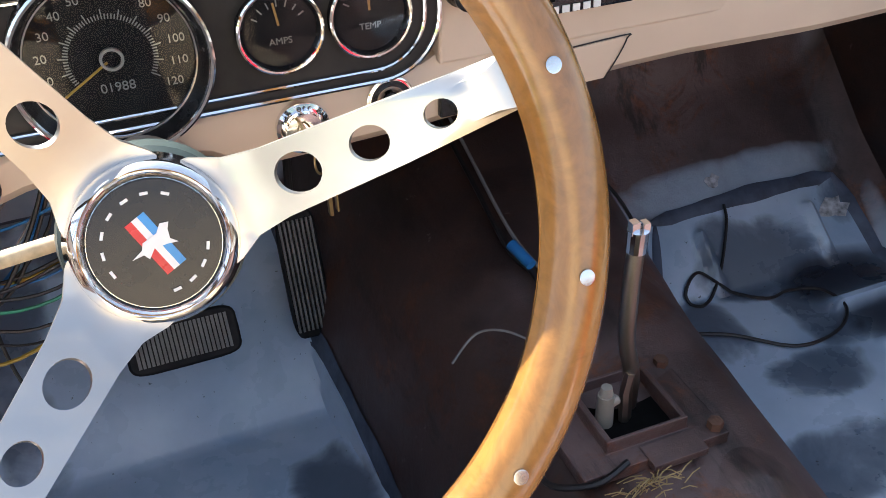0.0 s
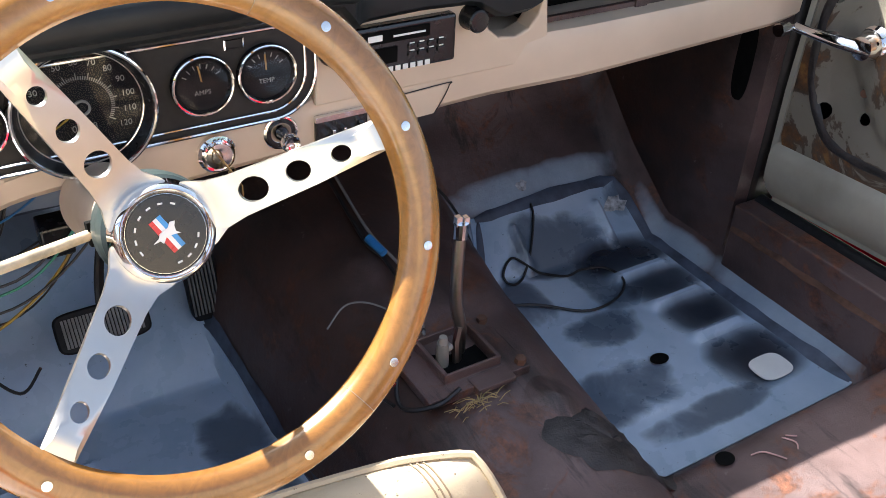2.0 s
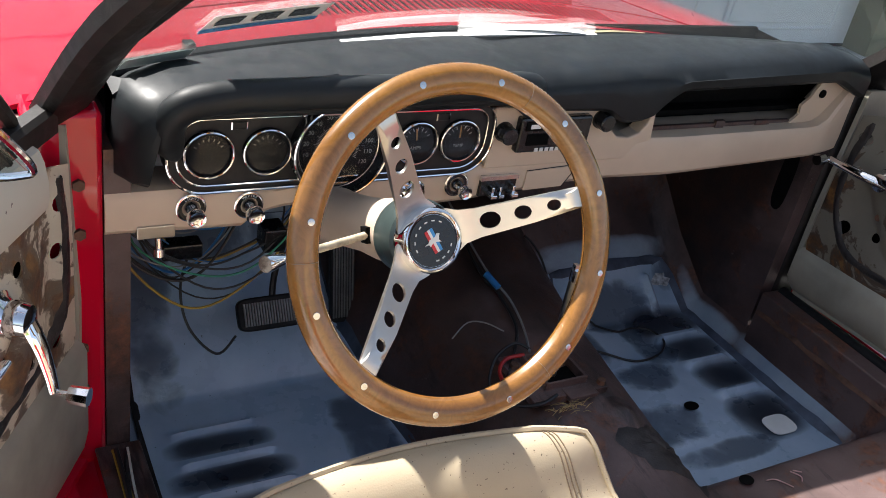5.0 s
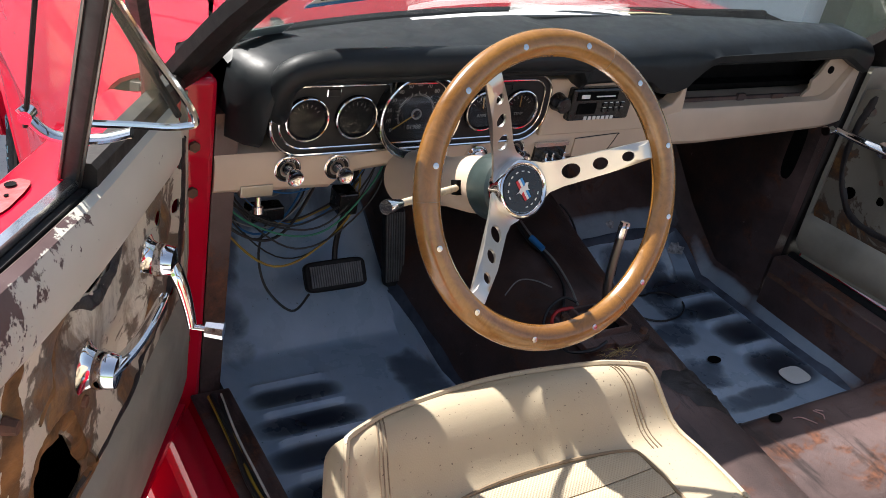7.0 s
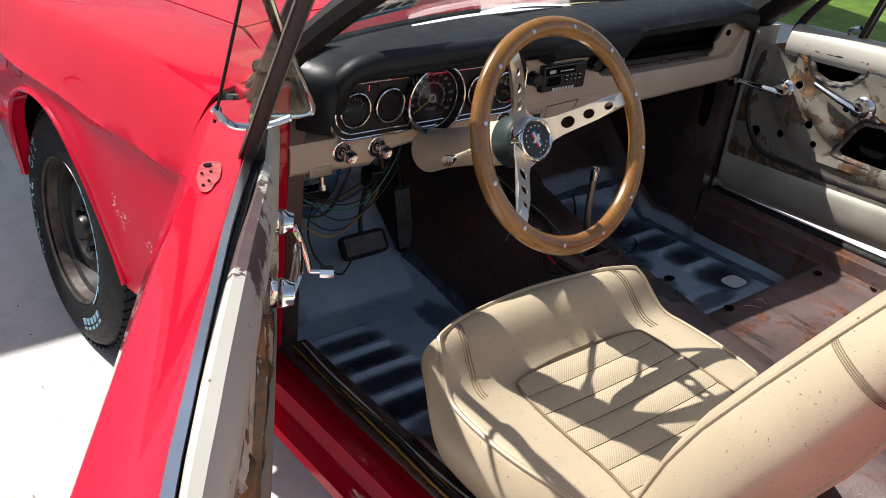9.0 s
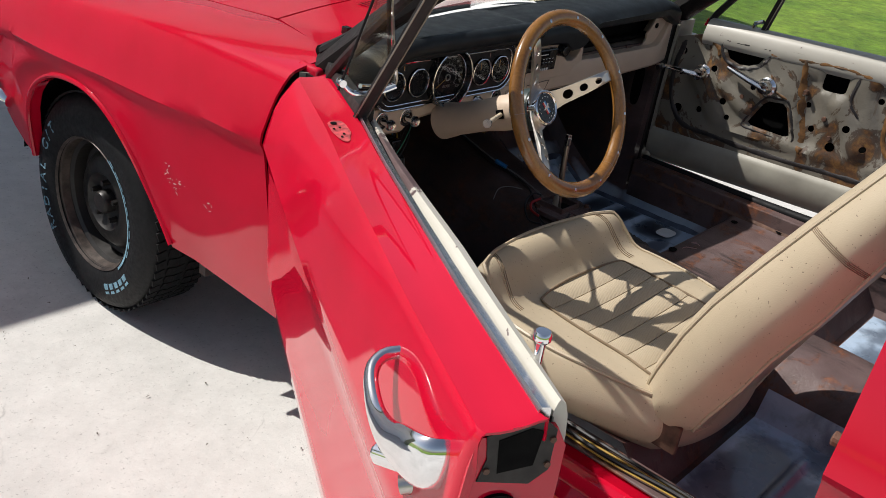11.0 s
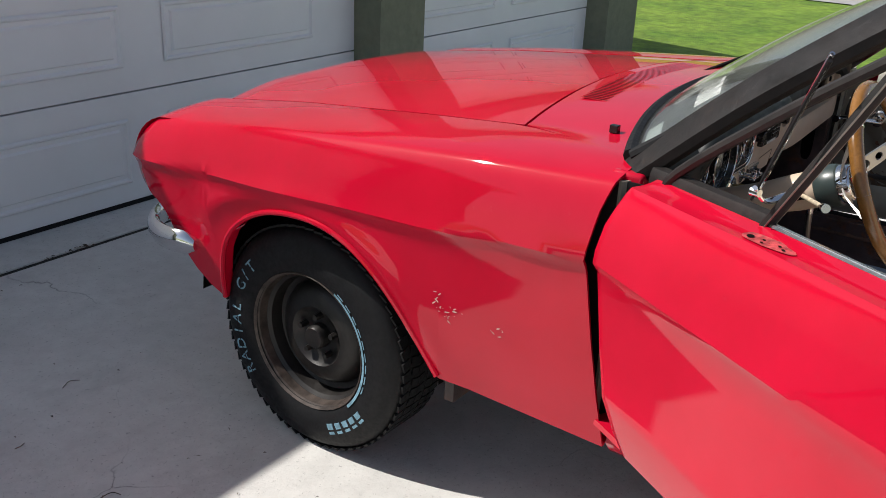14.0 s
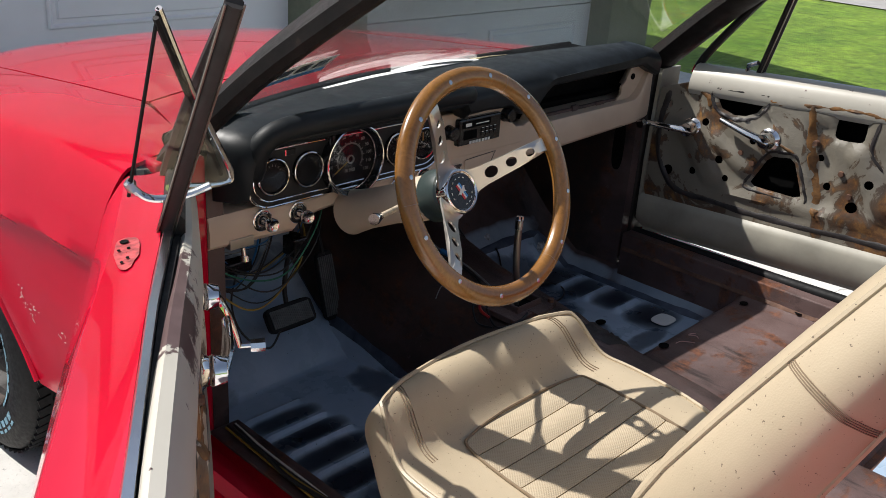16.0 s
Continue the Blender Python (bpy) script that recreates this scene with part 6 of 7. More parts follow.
# padded top: hood over the instruments, lower roll to the right
bm = B()
rows = []
for i in range(91):
    x = -0.672 + 1.344 * i / 90
    k = lerp([(-0.672, 0.0), (-0.655, 0.6), (-0.63, 1), (-0.115, 1), (-0.098, 0.8), (-0.085, 0.15), (-0.07, 0.0)], x)
    front = -0.895 - 0.040 * k + 0.02 * max(0, 1 - abs(x + 0.672) / 0.02)
    under = lerp([(-0.672, 0.880), (-0.640, 0.885), (-0.632, 0.974), (-0.12, 0.980), (-0.09, 0.945), (0.0, 0.948), (0.07, 0.945), (0.11, 0.922), (0.16, 0.925), (0.19, 0.955), (0.22, 0.974), (0.6, 0.982), (0.672, 0.95)], x)
    topz = lerp([(-0.672, 0.985), (-0.645, 1.0), (-0.60, 1.008), (-0.12, 1.014), (-0.07, 1.006), (0.25, 1.018), (0.60, 1.034), (0.672, 1.018)], x)
    back = screen_base(max(-0.69, min(0.69, x))) - 0.02
    rows.append([Vector((x, y, z)) for y, z in ((back, topz - 0.025), (back - 0.004, topz - 0.012), (back - 0.05, topz - 0.002), (front + 0.075, topz + 0.001), (front + 0.035, topz - 0.002), (front + 0.014, topz - 0.010), (front + 0.003, topz - 0.022), (front, (topz + under) / 2), (front + 0.002, under + 0.008), (front + 0.012, under), (front + 0.05, under + 0.002), (-0.80, under + 0.004))])
loft(bm, rows, closed=True, caps=True)
part("padded_top", bm, BLACK, dash, "black padded dash top")

# rolled brow over the instruments, dropping round their outer end
bm = B()
brow = smooth_line([(-0.606, -0.896, 0.915), (-0.620, -0.912, 0.955), (-0.610, -0.926, 0.990), (-0.570, -0.932, 1.006), (-0.48, -0.934, 1.010), (-0.30, -0.934, 1.012), (-0.17, -0.932, 1.012), (-0.115, -0.922, 1.006), (-0.092, -0.905, 0.990)], 8)
tube(bm, brow, [0.0205 * min(1.0, 0.45 + 0.10 * min(k, len(brow) - 1 - k)) for k in range(len(brow))], 14)
part("instrument_brow", bm, BLACK, dash, "black padded brow over the instruments")
# instrument panel


def face(x, z, out=0.0):
    """A frame on the instrument face: local x right, y up, z to the driver."""
    return Matrix.Translation((x, -0.874 - out, z)) @ Matrix(((1, 0, 0), (0, 0, -1), (0, 1, 0))).to_4x4()


def panel_outline(inset):
    """Rounded outline of the instrument panel, drawn in by an inset."""
    x0, x1, z0, z1 = -0.612 + inset, -0.127 - inset, 0.848 + 0.8 * inset, 0.963 - 0.7 * inset
    pts = []
    for cx, cz, r, a0 in ((x0, z0, 0.050, 180), (x1, z0, 0.052, 270), (x1, z1, 0.036, 0), (x0, z1, 0.044, 90)):
        r -= 0.7 * inset
        ox, oz = (cx + r if cx == x0 else cx - r), (cz + r if cz == z0 else cz - r)
        pts += [(ox + r * math.cos(radians(a0 + 10 * k)), oz + r * math.sin(radians(a0 + 10 * k))) for k in range(10)]
    return pts


OUT = panel_outline(0.0)
bm = B()
prism(bm, OUT, 0.03, Matrix(((1, 0, 0, 0), (0, 0, 1, -0.859), (0, 1, 0, 0), (0, 0, 0, 1))))
inst = part("instrument_panel", bm, mat_plain("satin_black_panel", (0.010, 0.010, 0.011), 0.6, 0, 30, 0.2, 0.05), dash, "black instrument panel with chrome outlines", False)
for inset, r in ((0.001, 0.0024), (0.0135, 0.0019)):
    bm = B()
    tube(bm, [(x, -0.8755, z) for x, z in panel_outline(inset)], r, 8, True)
    part("chrome_outline", bm, CHROME, inst)
GAUGES = [(-0.558, 0.031, ""), (-0.480, 0.031, ""), (-0.379, 0.062, "speed"), (-0.257, 0.031, "AMPS"), (-0.186, 0.031, "TEMP")]
for gx, r, kind in GAUGES:
    big = kind == "speed"
    m = face(gx, 0.905)
    bm = B()
    if big:
        tube(bm, [m @ Vector(((r + 0.006) * math.cos(a), (r + 0.006) * math.sin(a), 0.020)) for a in (2 * math.pi * q / 64 for q in range(64))], 0.0024, 8, True)
    else:
        tube(bm, [m @ Vector(((r + 0.001) * math.cos(a), (r + 0.001) * math.sin(a), 0.0065)) for a in (2 * math.pi * q / 48 for q in range(48))], 0.0019, 8, True)
    gb = part("gauge", bm, CHROME, dash, "chrome ringed dial")
    bm = B()
    if big:
        revolve(bm, [(r + 0.008, -0.004), (r + 0.0075, 0.020), (r + 0.004, 0.0205), (r - 0.002, 0.008)], m, 56)
    else:
        revolve(bm, [(r + 0.0025, 0.0), (r + 0.0025, 0.006), (r - 0.0005, 0.006), (r - 0.003, 0.003)], m, 40)
    part("bezel", bm, GLOSSBLACK, gb)
    if big:
        bm = B()
        tube(bm, [m @ Vector(((r - 0.003) * math.cos(a), (r - 0.003) * math.sin(a), 0.007)) for a in (2 * math.pi * q / 56 for q in range(56))], 0.0012, 6, True)
        part("inner_ring", bm, CHROME, gb)
    bm = B()
    revolve(bm, [(r - 0.0015, 0.004), (r - 0.006, 0.0012), (0.0, 0.0012)], m, 40)
    part("dial_face", bm, DIALBLACK, gb)
    bm = B()
    if big:
        for k in range(13):
            a = radians(212 - 244 * k / 12)
            letters(bm, str(k * 10), 0.0088, m @ Matrix.Translation((0.047 * math.cos(a), 0.047 * math.sin(a), 0.0018)), 0.0002)
        for k in range(61):
            a = radians(212 - 244 * k / 60)
            q = m @ Matrix.Rotation(a, 4, "Z")
            box(bm, (0.029, -0.0004, 0.0013), (0.036 if k % 5 == 0 else 0.0325, 0.0004, 0.0019), q)
        letters(bm, "01988", 0.010, m @ Matrix.Translation((0.0, -0.022, 0.0018)), 0.0002)
        revolve(bm, [(0.0085, 0.002), (0.0085, 0.005), (0.0065, 0.005), (0.0065, 0.002)], m, 24)
    elif kind:
        letters(bm, kind, 0.0075, m @ Matrix.Translation((0, -0.009, 0.0018)), 0.0002)
        for k in range(7):
            a = radians(150 - 120 * k / 6)
            q = m @ Matrix.Rotation(a, 4, "Z")
            box(bm, (0.018, -0.0005, 0.0013), (0.023, 0.0005, 0.0019), q)
    else:
        for k in range(7):
            a = radians(150 - 120 * k / 6)
            box(bm, (0.018, -0.0004, 0.0013), (0.022, 0.0004, 0.0019), m @ Matrix.Rotation(a, 4, "Z"))
    part("dial_marks", bm, DIALGREY, gb, "", False)
    if kind:
        bm = B()
        a = radians({"speed": 212, "AMPS": 98, "TEMP": 92}[kind])
        box(bm, (0.004, -0.0009, 0.0022), (r * 0.70, 0.0007, 0.0034), m @ Matrix.Rotation(a, 4, "Z"))
        part("needle", bm, NEEDLE if not big else WIRES["yellow"], gb, "", False)
    bm = B()
    revolve(bm, [(r - 0.004, 0.0055), (0.0, 0.0062)], m, 32)
    lens = part("dial_glass", shell(bm, 0.0006), mat_glass("dial_glass", (0.97, 0.97, 0.97), 0.015) if "dial_glass" not in bpy.data.materials else bpy.data.materials["dial_glass"], gb)
    lens.visible_shadow = False
for gx in (-0.519, -0.219):
    bm = B()
    loft(bm, [[face(gx, 0.943) @ Vector((a * k, b * k, 0.0015 if k > 0.9 else 0.0022)) for a, b in ((-0.011, -0.0055), (0.011, -0.0055), (0.011, 0.0055), (-0.011, 0.0055))] for k in (1.0, 0.85)], True)
    part("indicator_lamp", bm, CHROME, inst, "", False)

# knobs, ignition, lighter, heater control
def pull_knob(x, z, reach, r, name, label, text=""):
    m = Matrix.Translation((x, -0.868, z)) @ Matrix(((1, 0, 0), (0, 0, -1), (0, 1, 0))).to_4x4()
    bm = B()
    revolve(bm, [(0.0205, 0.0), (0.0205, 0.003), (0.0185, 0.0042), (0.012, 0.0035)], m, 32)
    o = part(name, bm, CHROME, dash, label)
    bm = B()
    revolve(bm, [(0.0175, 0.0044), (0.0125, 0.0044)], m, 32)
    part("knob_collar", shell(bm, 0.0005), GLOSSBLACK, o)
    if text:
        bm = B()
        for k, ch in enumerate(text):
            a = radians(90 + 13 * (len(text) - 1) / 2 - 13 * k)
            if ch != " ":
                letters(bm, ch, 0.0052, m @ Matrix(((math.sin(a), math.cos(a), 0, 0.0152 * math.cos(a)), (-math.cos(a), math.sin(a), 0, 0.0152 * math.sin(a)), (0, 0, 1, 0.005), (0, 0, 0, 1))), 0.0002)
        part("knob_lettering", bm, IVORY, o, "", False)
    bm = B()
    revolve(bm, [(0.0095, 0.003), (0.0075, 0.010), (0.0065, reach * 0.5), (0.0075, reach * 0.68), (r, reach * 0.75), (r * 1.04, reach * 0.9), (r * 0.9, reach), (r * 0.6, reach - 0.002), (0.0, reach - 0.002)], m, 28)
    part("pull", bm, CHROME, o)
    return o


pull_knob(-0.576, 0.825, 0.036, 0.0125, "light_switch", "chrome pull knob", "LIGHTS")
pull_knob(-0.497, 0.822, 0.036, 0.0125, "wiper_switch", "chrome pull knob", "WIPERS")
pull_knob(-0.172, 0.828, 0.036, 0.0105, "cigar_lighter", "chrome pull knob")
m = Matrix.Translation((-0.248, -0.868, 0.820)) @ Matrix(((1, 0, 0), (0, 0, -1), (0, 1, 0))).to_4x4()
bm = B()
revolve(bm, [(0.022, 0.0), (0.022, 0.006), (0.019, 0.009), (0.016, 0.008), (0.015, 0.012), (0.0, 0.013)], m, 36)
ign = part("ignition_lock", bm, CHROME, dash, "chrome ignition lock with key")
bm = B()
for k, ch in enumerate("ACC OFF ON"):
    a = radians(150 - 13 * k)
    if ch != " ":
        letters(bm, ch, 0.0055, m @ Matrix(((math.sin(a), math.cos(a), 0, 0.0188 * math.cos(a)), (-math.cos(a), math.sin(a), 0, 0.0188 * math.sin(a)), (0, 0, 1, 0.0094), (0, 0, 0, 1))), 0.0002)
part("lock_lettering", bm, GLOSSBLACK, ign, "", False)
bm = B()
box(bm, (-0.0015, -0.006, 0.012), (0.0015, 0.006, 0.026), m @ Matrix.Rotation(0.5, 4, "Z"))
box(bm, (-0.0012, -0.011, 0.024), (0.0012, 0.011, 0.044), m @ Matrix.Rotation(0.5, 4, "Z"))
part("key", bm, mat_steel("key_brass", (0.55, 0.42, 0.20), 0.35), ign, "", False, 0.0008)
bm = B()
kc = m @ Vector((0.004, -0.014, 0.038))
tube(bm, [kc + Vector((0.006 * math.sin(a), 0.004 * math.sin(a), 0.012 * math.cos(a))) for a in (2 * math.pi * k / 24 for k in range(24))], 0.0011, 6, True)
box(bm, (kc.x + 0.002, kc.y - 0.002, kc.z - 0.052), (kc.x + 0.005, kc.y + 0.005, kc.z - 0.010))
box(bm, (kc.x + 0.008, kc.y - 0.004, kc.z - 0.048), (kc.x + 0.0095, kc.y + 0.003, kc.z - 0.010))
part("spare_key", bm, mat_steel("key_brass_dark", (0.40, 0.30, 0.15), 0.4), ign, "", False)
bm = B()
box(bm, (-0.130, -0.874, 0.803), (-0.063, -0.86, 0.838))
heat = part("heater_control", bm, GLOSSBLACK, dash, "black heater control with chrome levers", False, 0.002)
bm = B()
box(bm, (-0.131, -0.8765, 0.832), (-0.062, -0.870, 0.8385))
part("chrome_strip", bm, CHROME, heat, "", False)
for x, w in ((-0.118, 0.012), (-0.103, 0.010), (-0.080, 0.013)):
    bm = B()
    box(bm, (x, -0.892, 0.807), (x + w, -0.874, 0.813))
    box(bm, (x + w * 0.3, -0.886, 0.812), (x + w * 0.7, -0.874, 0.824))
    part("lever", bm, CHROME, heat, "", False, 0.001)
bm = B()
box(bm, (-0.645, -0.872, 0.784), (-0.596, -0.846, 0.802))
tog = part("toggle_plate", bm, STEEL, dash, "small steel plate with toggle switch", False, 0.001)
bm = B()
cyl(bm, (-0.617, -0.868, 0.782), (-0.617, -0.872, 0.766), 0.0045, seg=10)
cyl(bm, (-0.617, -0.872, 0.768), (-0.617, -0.874, 0.758), 0.008, seg=12)
part("toggle", bm, CHROME, tog)

# ---- radio ----
radio = thing("car_radio", "black cassette radio set into the beige dash", "radio")
bm = B()
box(bm, (-0.086, -0.884, 0.880), (0.049, -0.868, 0.938))
part("faceplate", bm, GLOSSBLACK, radio, "", False, 0.004)
RF = Matrix.Translation((-0.0185, -0.8845, 0.909)) @ Matrix(((1, 0, 0), (0, 0, -1), (0, 1, 0))).to_4x4()
bm = B()
box(bm, (-0.058, 0.009, -0.001), (0.030, 0.023, 0.0012), RF)
part("cassette_door", bm, DARK, radio, "", False)
bm = B()
box(bm, (-0.052, -0.016, -0.001), (-0.012, 0.003, 0.0008), RF)
part("display", bm, DARK, radio, "", False)
for k in range(8):
    bm = B()
    a, b = 0.002 + 0.013 * (k % 4), -0.013 + 0.009 * (k // 4)
    box(bm, (a, b, 0), (a + 0.0105, b + 0.006, 0.0022), RF)
    part("button", bm, GLOSSBLACK, radio, "", False, 0.0006)
bm = B()
box(bm, (-0.018, 0.0145, 0.001), (0.024, 0.0168, 0.0018), RF)
box(bm, (-0.050, 0.0125, 0.001), (-0.032, 0.0195, 0.0018), RF)
for k in range(7):
    box(bm, (-0.034 + 0.0098 * k, -0.0265, 0.0), (-0.0275 + 0.0098 * k, -0.0205, 0.0012), RF)
for k in range(8):
    a, b = 0.002 + 0.013 * (k % 4), -0.006 + 0.009 * (k // 4)
    box(bm, (a + 0.002, b, 0), (a + 0.008, b + 0.0012, 0.0012), RF)
part("print_bars", bm, IVORY, radio, "", False)
for x, z in ((-0.107, 0.913), (0.075, 0.926)):
    bm = B()
    revolve(bm, [(0.016, 0.0), (0.016, 0.004), (0.0145, 0.006), (0.014, 0.022), (0.012, 0.024), (0.0, 0.0245)], Matrix.Translation((x, -0.870, z)) @ Matrix(((1, 0, 0), (0, 0, -1), (0, 1, 0))).to_4x4(), 28)
    part("volume_knob", bm, GLOSSBLACK, radio, "black ribbed knob")

# ---- steering wheel ----
SW = Matrix.Translation((-0.3825, -1.224, 0.952)) @ Matrix(((0.9998, 0.008, -0.02), (-0.0183, 0.4065, -0.9135), (0.0008, 0.9136, 0.4066))).to_4x4()
sw = thing("steering_wheel", "three-spoke steering wheel with varnished wooden rim and chrome hub", "steering wheel")
R0 = 0.1800
bm = B()
rows = []
for k in range(120):
    a = 2 * math.pi * k / 120
    row = []
    for j in range(24):
        b = 2 * math.pi * j / 24
        r = 0.0158 * (1 + 0.05 * math.cos(2 * b))
        if j in (11, 13):
            r *= 0.955
        row.append(SW @ Vector(((R0 + r * math.cos(b)) * math.cos(a), (R0 + r * math.cos(b)) * math.sin(a), r * 0.92 * math.sin(b))))
    rows.append(row)
rows.append(rows[0])
loft(bm, rows, True)
bmesh.ops.remove_doubles(bm, verts=bm.verts[:], dist=1e-6)
rim = part("rim", bm, WOOD, sw, "varnished brown wooden rim")
for k in range(12):
    a = radians(15.7 + 30 * k)
    bm = B()
    q = SW @ Matrix.Translation((R0 * math.cos(a), R0 * math.sin(a), 0.0146))
    revolve(bm, [(0.0036, -0.003), (0.0037, 0.0002), (0.003, 0.0003), (0.0, 0.0001)], q, 16)
    part("rivet", bm, mat_steel("rivet_alloy", (0.62, 0.61, 0.59), 0.22) if "rivet_alloy" not in bpy.data.materials else bpy.data.materials["rivet_alloy"], rim)
for a0 in (15.7 + 47, 15.7 + 163, 15.7 - 72):
    bm = B()
    q = Matrix.Rotation(radians(a0), 4, "Z")
    tube(bm, [SW @ q @ Vector((R0 + 0.0161 * math.cos(b), 0.0, 0.0151 * math.sin(b))) for b in (2 * math.pi * j / 20 for j in range(20))], 0.0003, 4, True)
    part("scarf_joint", bm, THREAD, rim)
HUBZ = -0.085
for a0 in (15.7, 120.7, -134.3):
    bm = B()
    outer = [(0.020, -0.030), (0.032, -0.027), (0.044, -0.0205), (0.060, -0.0178), (0.168, -0.0125), (0.168, 0.0125), (0.060, 0.0178), (0.044, 0.0205), (0.032, 0.027), (0.020, 0.030)]
    turn = SW @ Matrix.Rotation(radians(a0), 4, "Z")
    rise = [(0.030, 0.0), (0.042, 0.03), (0.055, 0.12), (0.14, 0.90), (0.155, 0.985), (0.168, 1.0)]
    pierced(bm, outer, [ring(0.072, 0, 0.0102, None, 24), ring(0.104, 0, 0.0083, None, 24), ring(0.134, 0, 0.0066, None, 24)], 0.006, lambda x, y: turn @ Vector((x, y, HUBZ + 0.0085 + 0.0765 * lerp(rise, x))))
    shell(bm, 0.0032)
    part("spoke", bm, STEEL, sw, "drilled satin steel spoke")
bm = B()
revolve(bm, [(0.0405, HUBZ - 0.004), (0.0415, HUBZ + 0.004), (0.0385, HUBZ + 0.012), (0.0385, HUBZ + 0.015), (0.037, HUBZ + 0.0195), (0.034, HUBZ + 0.0215), (0.0315, HUBZ + 0.0195), (0.0305, HUBZ + 0.017), (0.0, HUBZ + 0.017)], SW, 48)
hub = part("hub", bm, CHROME, sw, "chrome bell-shaped hub")
bm = B()
revolve(bm, [(0.0303, HUBZ + 0.0172), (0.0298, HUBZ + 0.0185), (0.0, HUBZ + 0.0188)], SW, 40)
badge = part("hub_badge", bm, GLOSSBLACK, hub, "black round badge with plain coloured stripes")


def hub_bar(name, mat, x0, x1, y0, y1, turn, h=HUBZ + 0.0192, at=(0, 0)):
    bm = B()
    box(bm, (x0, y0, -0.0003), (x1, y1, 0.0004), SW @ Matrix.Translation((at[0], at[1], h)) @ Matrix.Rotation(radians(turn), 4, "Z"))
    return part(name, bm, mat, badge, "", False)


hub_bar("stripe", BADGE_BLUE, -0.0145, 0.0145, -0.0056, -0.0018, 118)
hub_bar("stripe", IVORY, -0.0145, 0.0145, -0.0018, 0.0016, 118)
hub_bar("stripe", BADGE_RED, -0.0145, 0.0145, 0.0016, 0.0054, 118)
bm = B()
prism(bm, [(-0.017, -0.001), (-0.009, 0.001), (-0.006, 0.0045), (0.004, 0.005), (0.009, 0.009), (0.014, 0.007), (0.011, 0.0035), (0.009, -0.002), (0.012, -0.0065), (0.006, -0.004), (-0.002, -0.002), (-0.008, -0.006), (-0.0095, -0.002)], 0.0008, SW @ Matrix.Translation((0, 0, HUBZ + 0.0198)) @ Matrix.Diagonal((0.75, 0.75, 1, 1)) @ Matrix.Rotation(radians(22), 4, "Z"))
part("emblem_shape", bm, IVORY, badge, "", False)
for k in range(7):
    a = 205 - 23 * k
    hub_bar("badge_mark", IVORY, -0.0019, 0.0019, -0.0007, 0.0007, a - 90, at=(0.0235 * math.cos(radians(a)), 0.0235 * math.sin(radians(a))))
for k in range(4):
    a = -15 - 21 * k
    hub_bar("badge_mark", IVORY, -0.0019, 0.0019, -0.0007, 0.0007, a - 90, at=(0.0235 * math.cos(radians(a)), 0.0235 * math.sin(radians(a))))
bm = B()
revolve(bm, [(0.036, HUBZ), (0.044, HUBZ - 0.006), (0.046, HUBZ - 0.016), (0.046, HUBZ - 0.046), (0.043, HUBZ - 0.050)], SW, 40)
part("column_collar", bm, mat_plain("dark_green_collar", (0.035, 0.05, 0.048), 0.35, 0, 20, 0.2, 0.1), sw, "dark green-grey column collar")
bm = B()
revolve(bm, [(0.038, HUBZ - 0.048), (0.040, HUBZ - 0.054), (0.040, HUBZ - 0.10), (0.036, HUBZ - 0.16), (0.038, HUBZ - 0.24), (0.044, HUBZ - 0.29)], SW, 36)
col = part("column_shroud", bm, BEIGE, sw, "beige steering column shroud")
bm = B()
box(bm, (-0.045, -0.010, HUBZ - 0.086), (-0.038, 0.010, HUBZ - 0.070), SW)
part("stalk_slot", bm, DARK, col, "", False)
s0, s1 = SW @ Vector((-0.038, 0, HUBZ - 0.078)), Vector((-0.579, -1.162, 0.919))
bm = B()
tube(bm, [s0, s0.lerp(s1, 0.5), s0.lerp(s1, 0.84)], 0.0048, 10)
stalk = part("turn_signal_stalk", bm, mat_plain("worn_cream_stalk", (0.50, 0.42, 0.30), 0.5, 0, 60, 0.4), sw, "worn cream stalk with chrome tip")
bm = B()
d = (s1 - s0).normalized()
tube(bm, [s0.lerp(s1, 0.82), s0.lerp(s1, 0.86), s0.lerp(s1, 0.97), s1], [0.0055, 0.0065, 0.0095, 0.009], 14)
part("stalk_tip", bm, CHROME, stalk)

# ---- driver's seat ----
seat = thing("driver_seat", "beige vinyl bucket seat with pleated perforated inset and dark spots", "car seat")
SX, SY = -0.402, -1.475
CX = -0.396


def sq(p, q, A, Bq, k=0.86):
    return A * p * math.sqrt(1 - q * q * k / 2), Bq * q * math.sqrt(1 - p * p * k / 2)


def cushion_z(x, y):
    u, v = (x - CX) / 0.262, (y - SY) / 0.255
    base = lerp([(-1.0, 0.556), (-0.4, 0.566), (0.2, 0.572), (0.5, 0.576), (0.56, 0.579), (0.62, 0.588), (0.70, 0.612), (0.78, 0.640), (0.86, 0.657), (0.94, 0.665), (1.0, 0.664)], v)
    return base + 0.022 * min(1, abs(u)) ** 3 + 0.006 * (1 - v) * 0.5


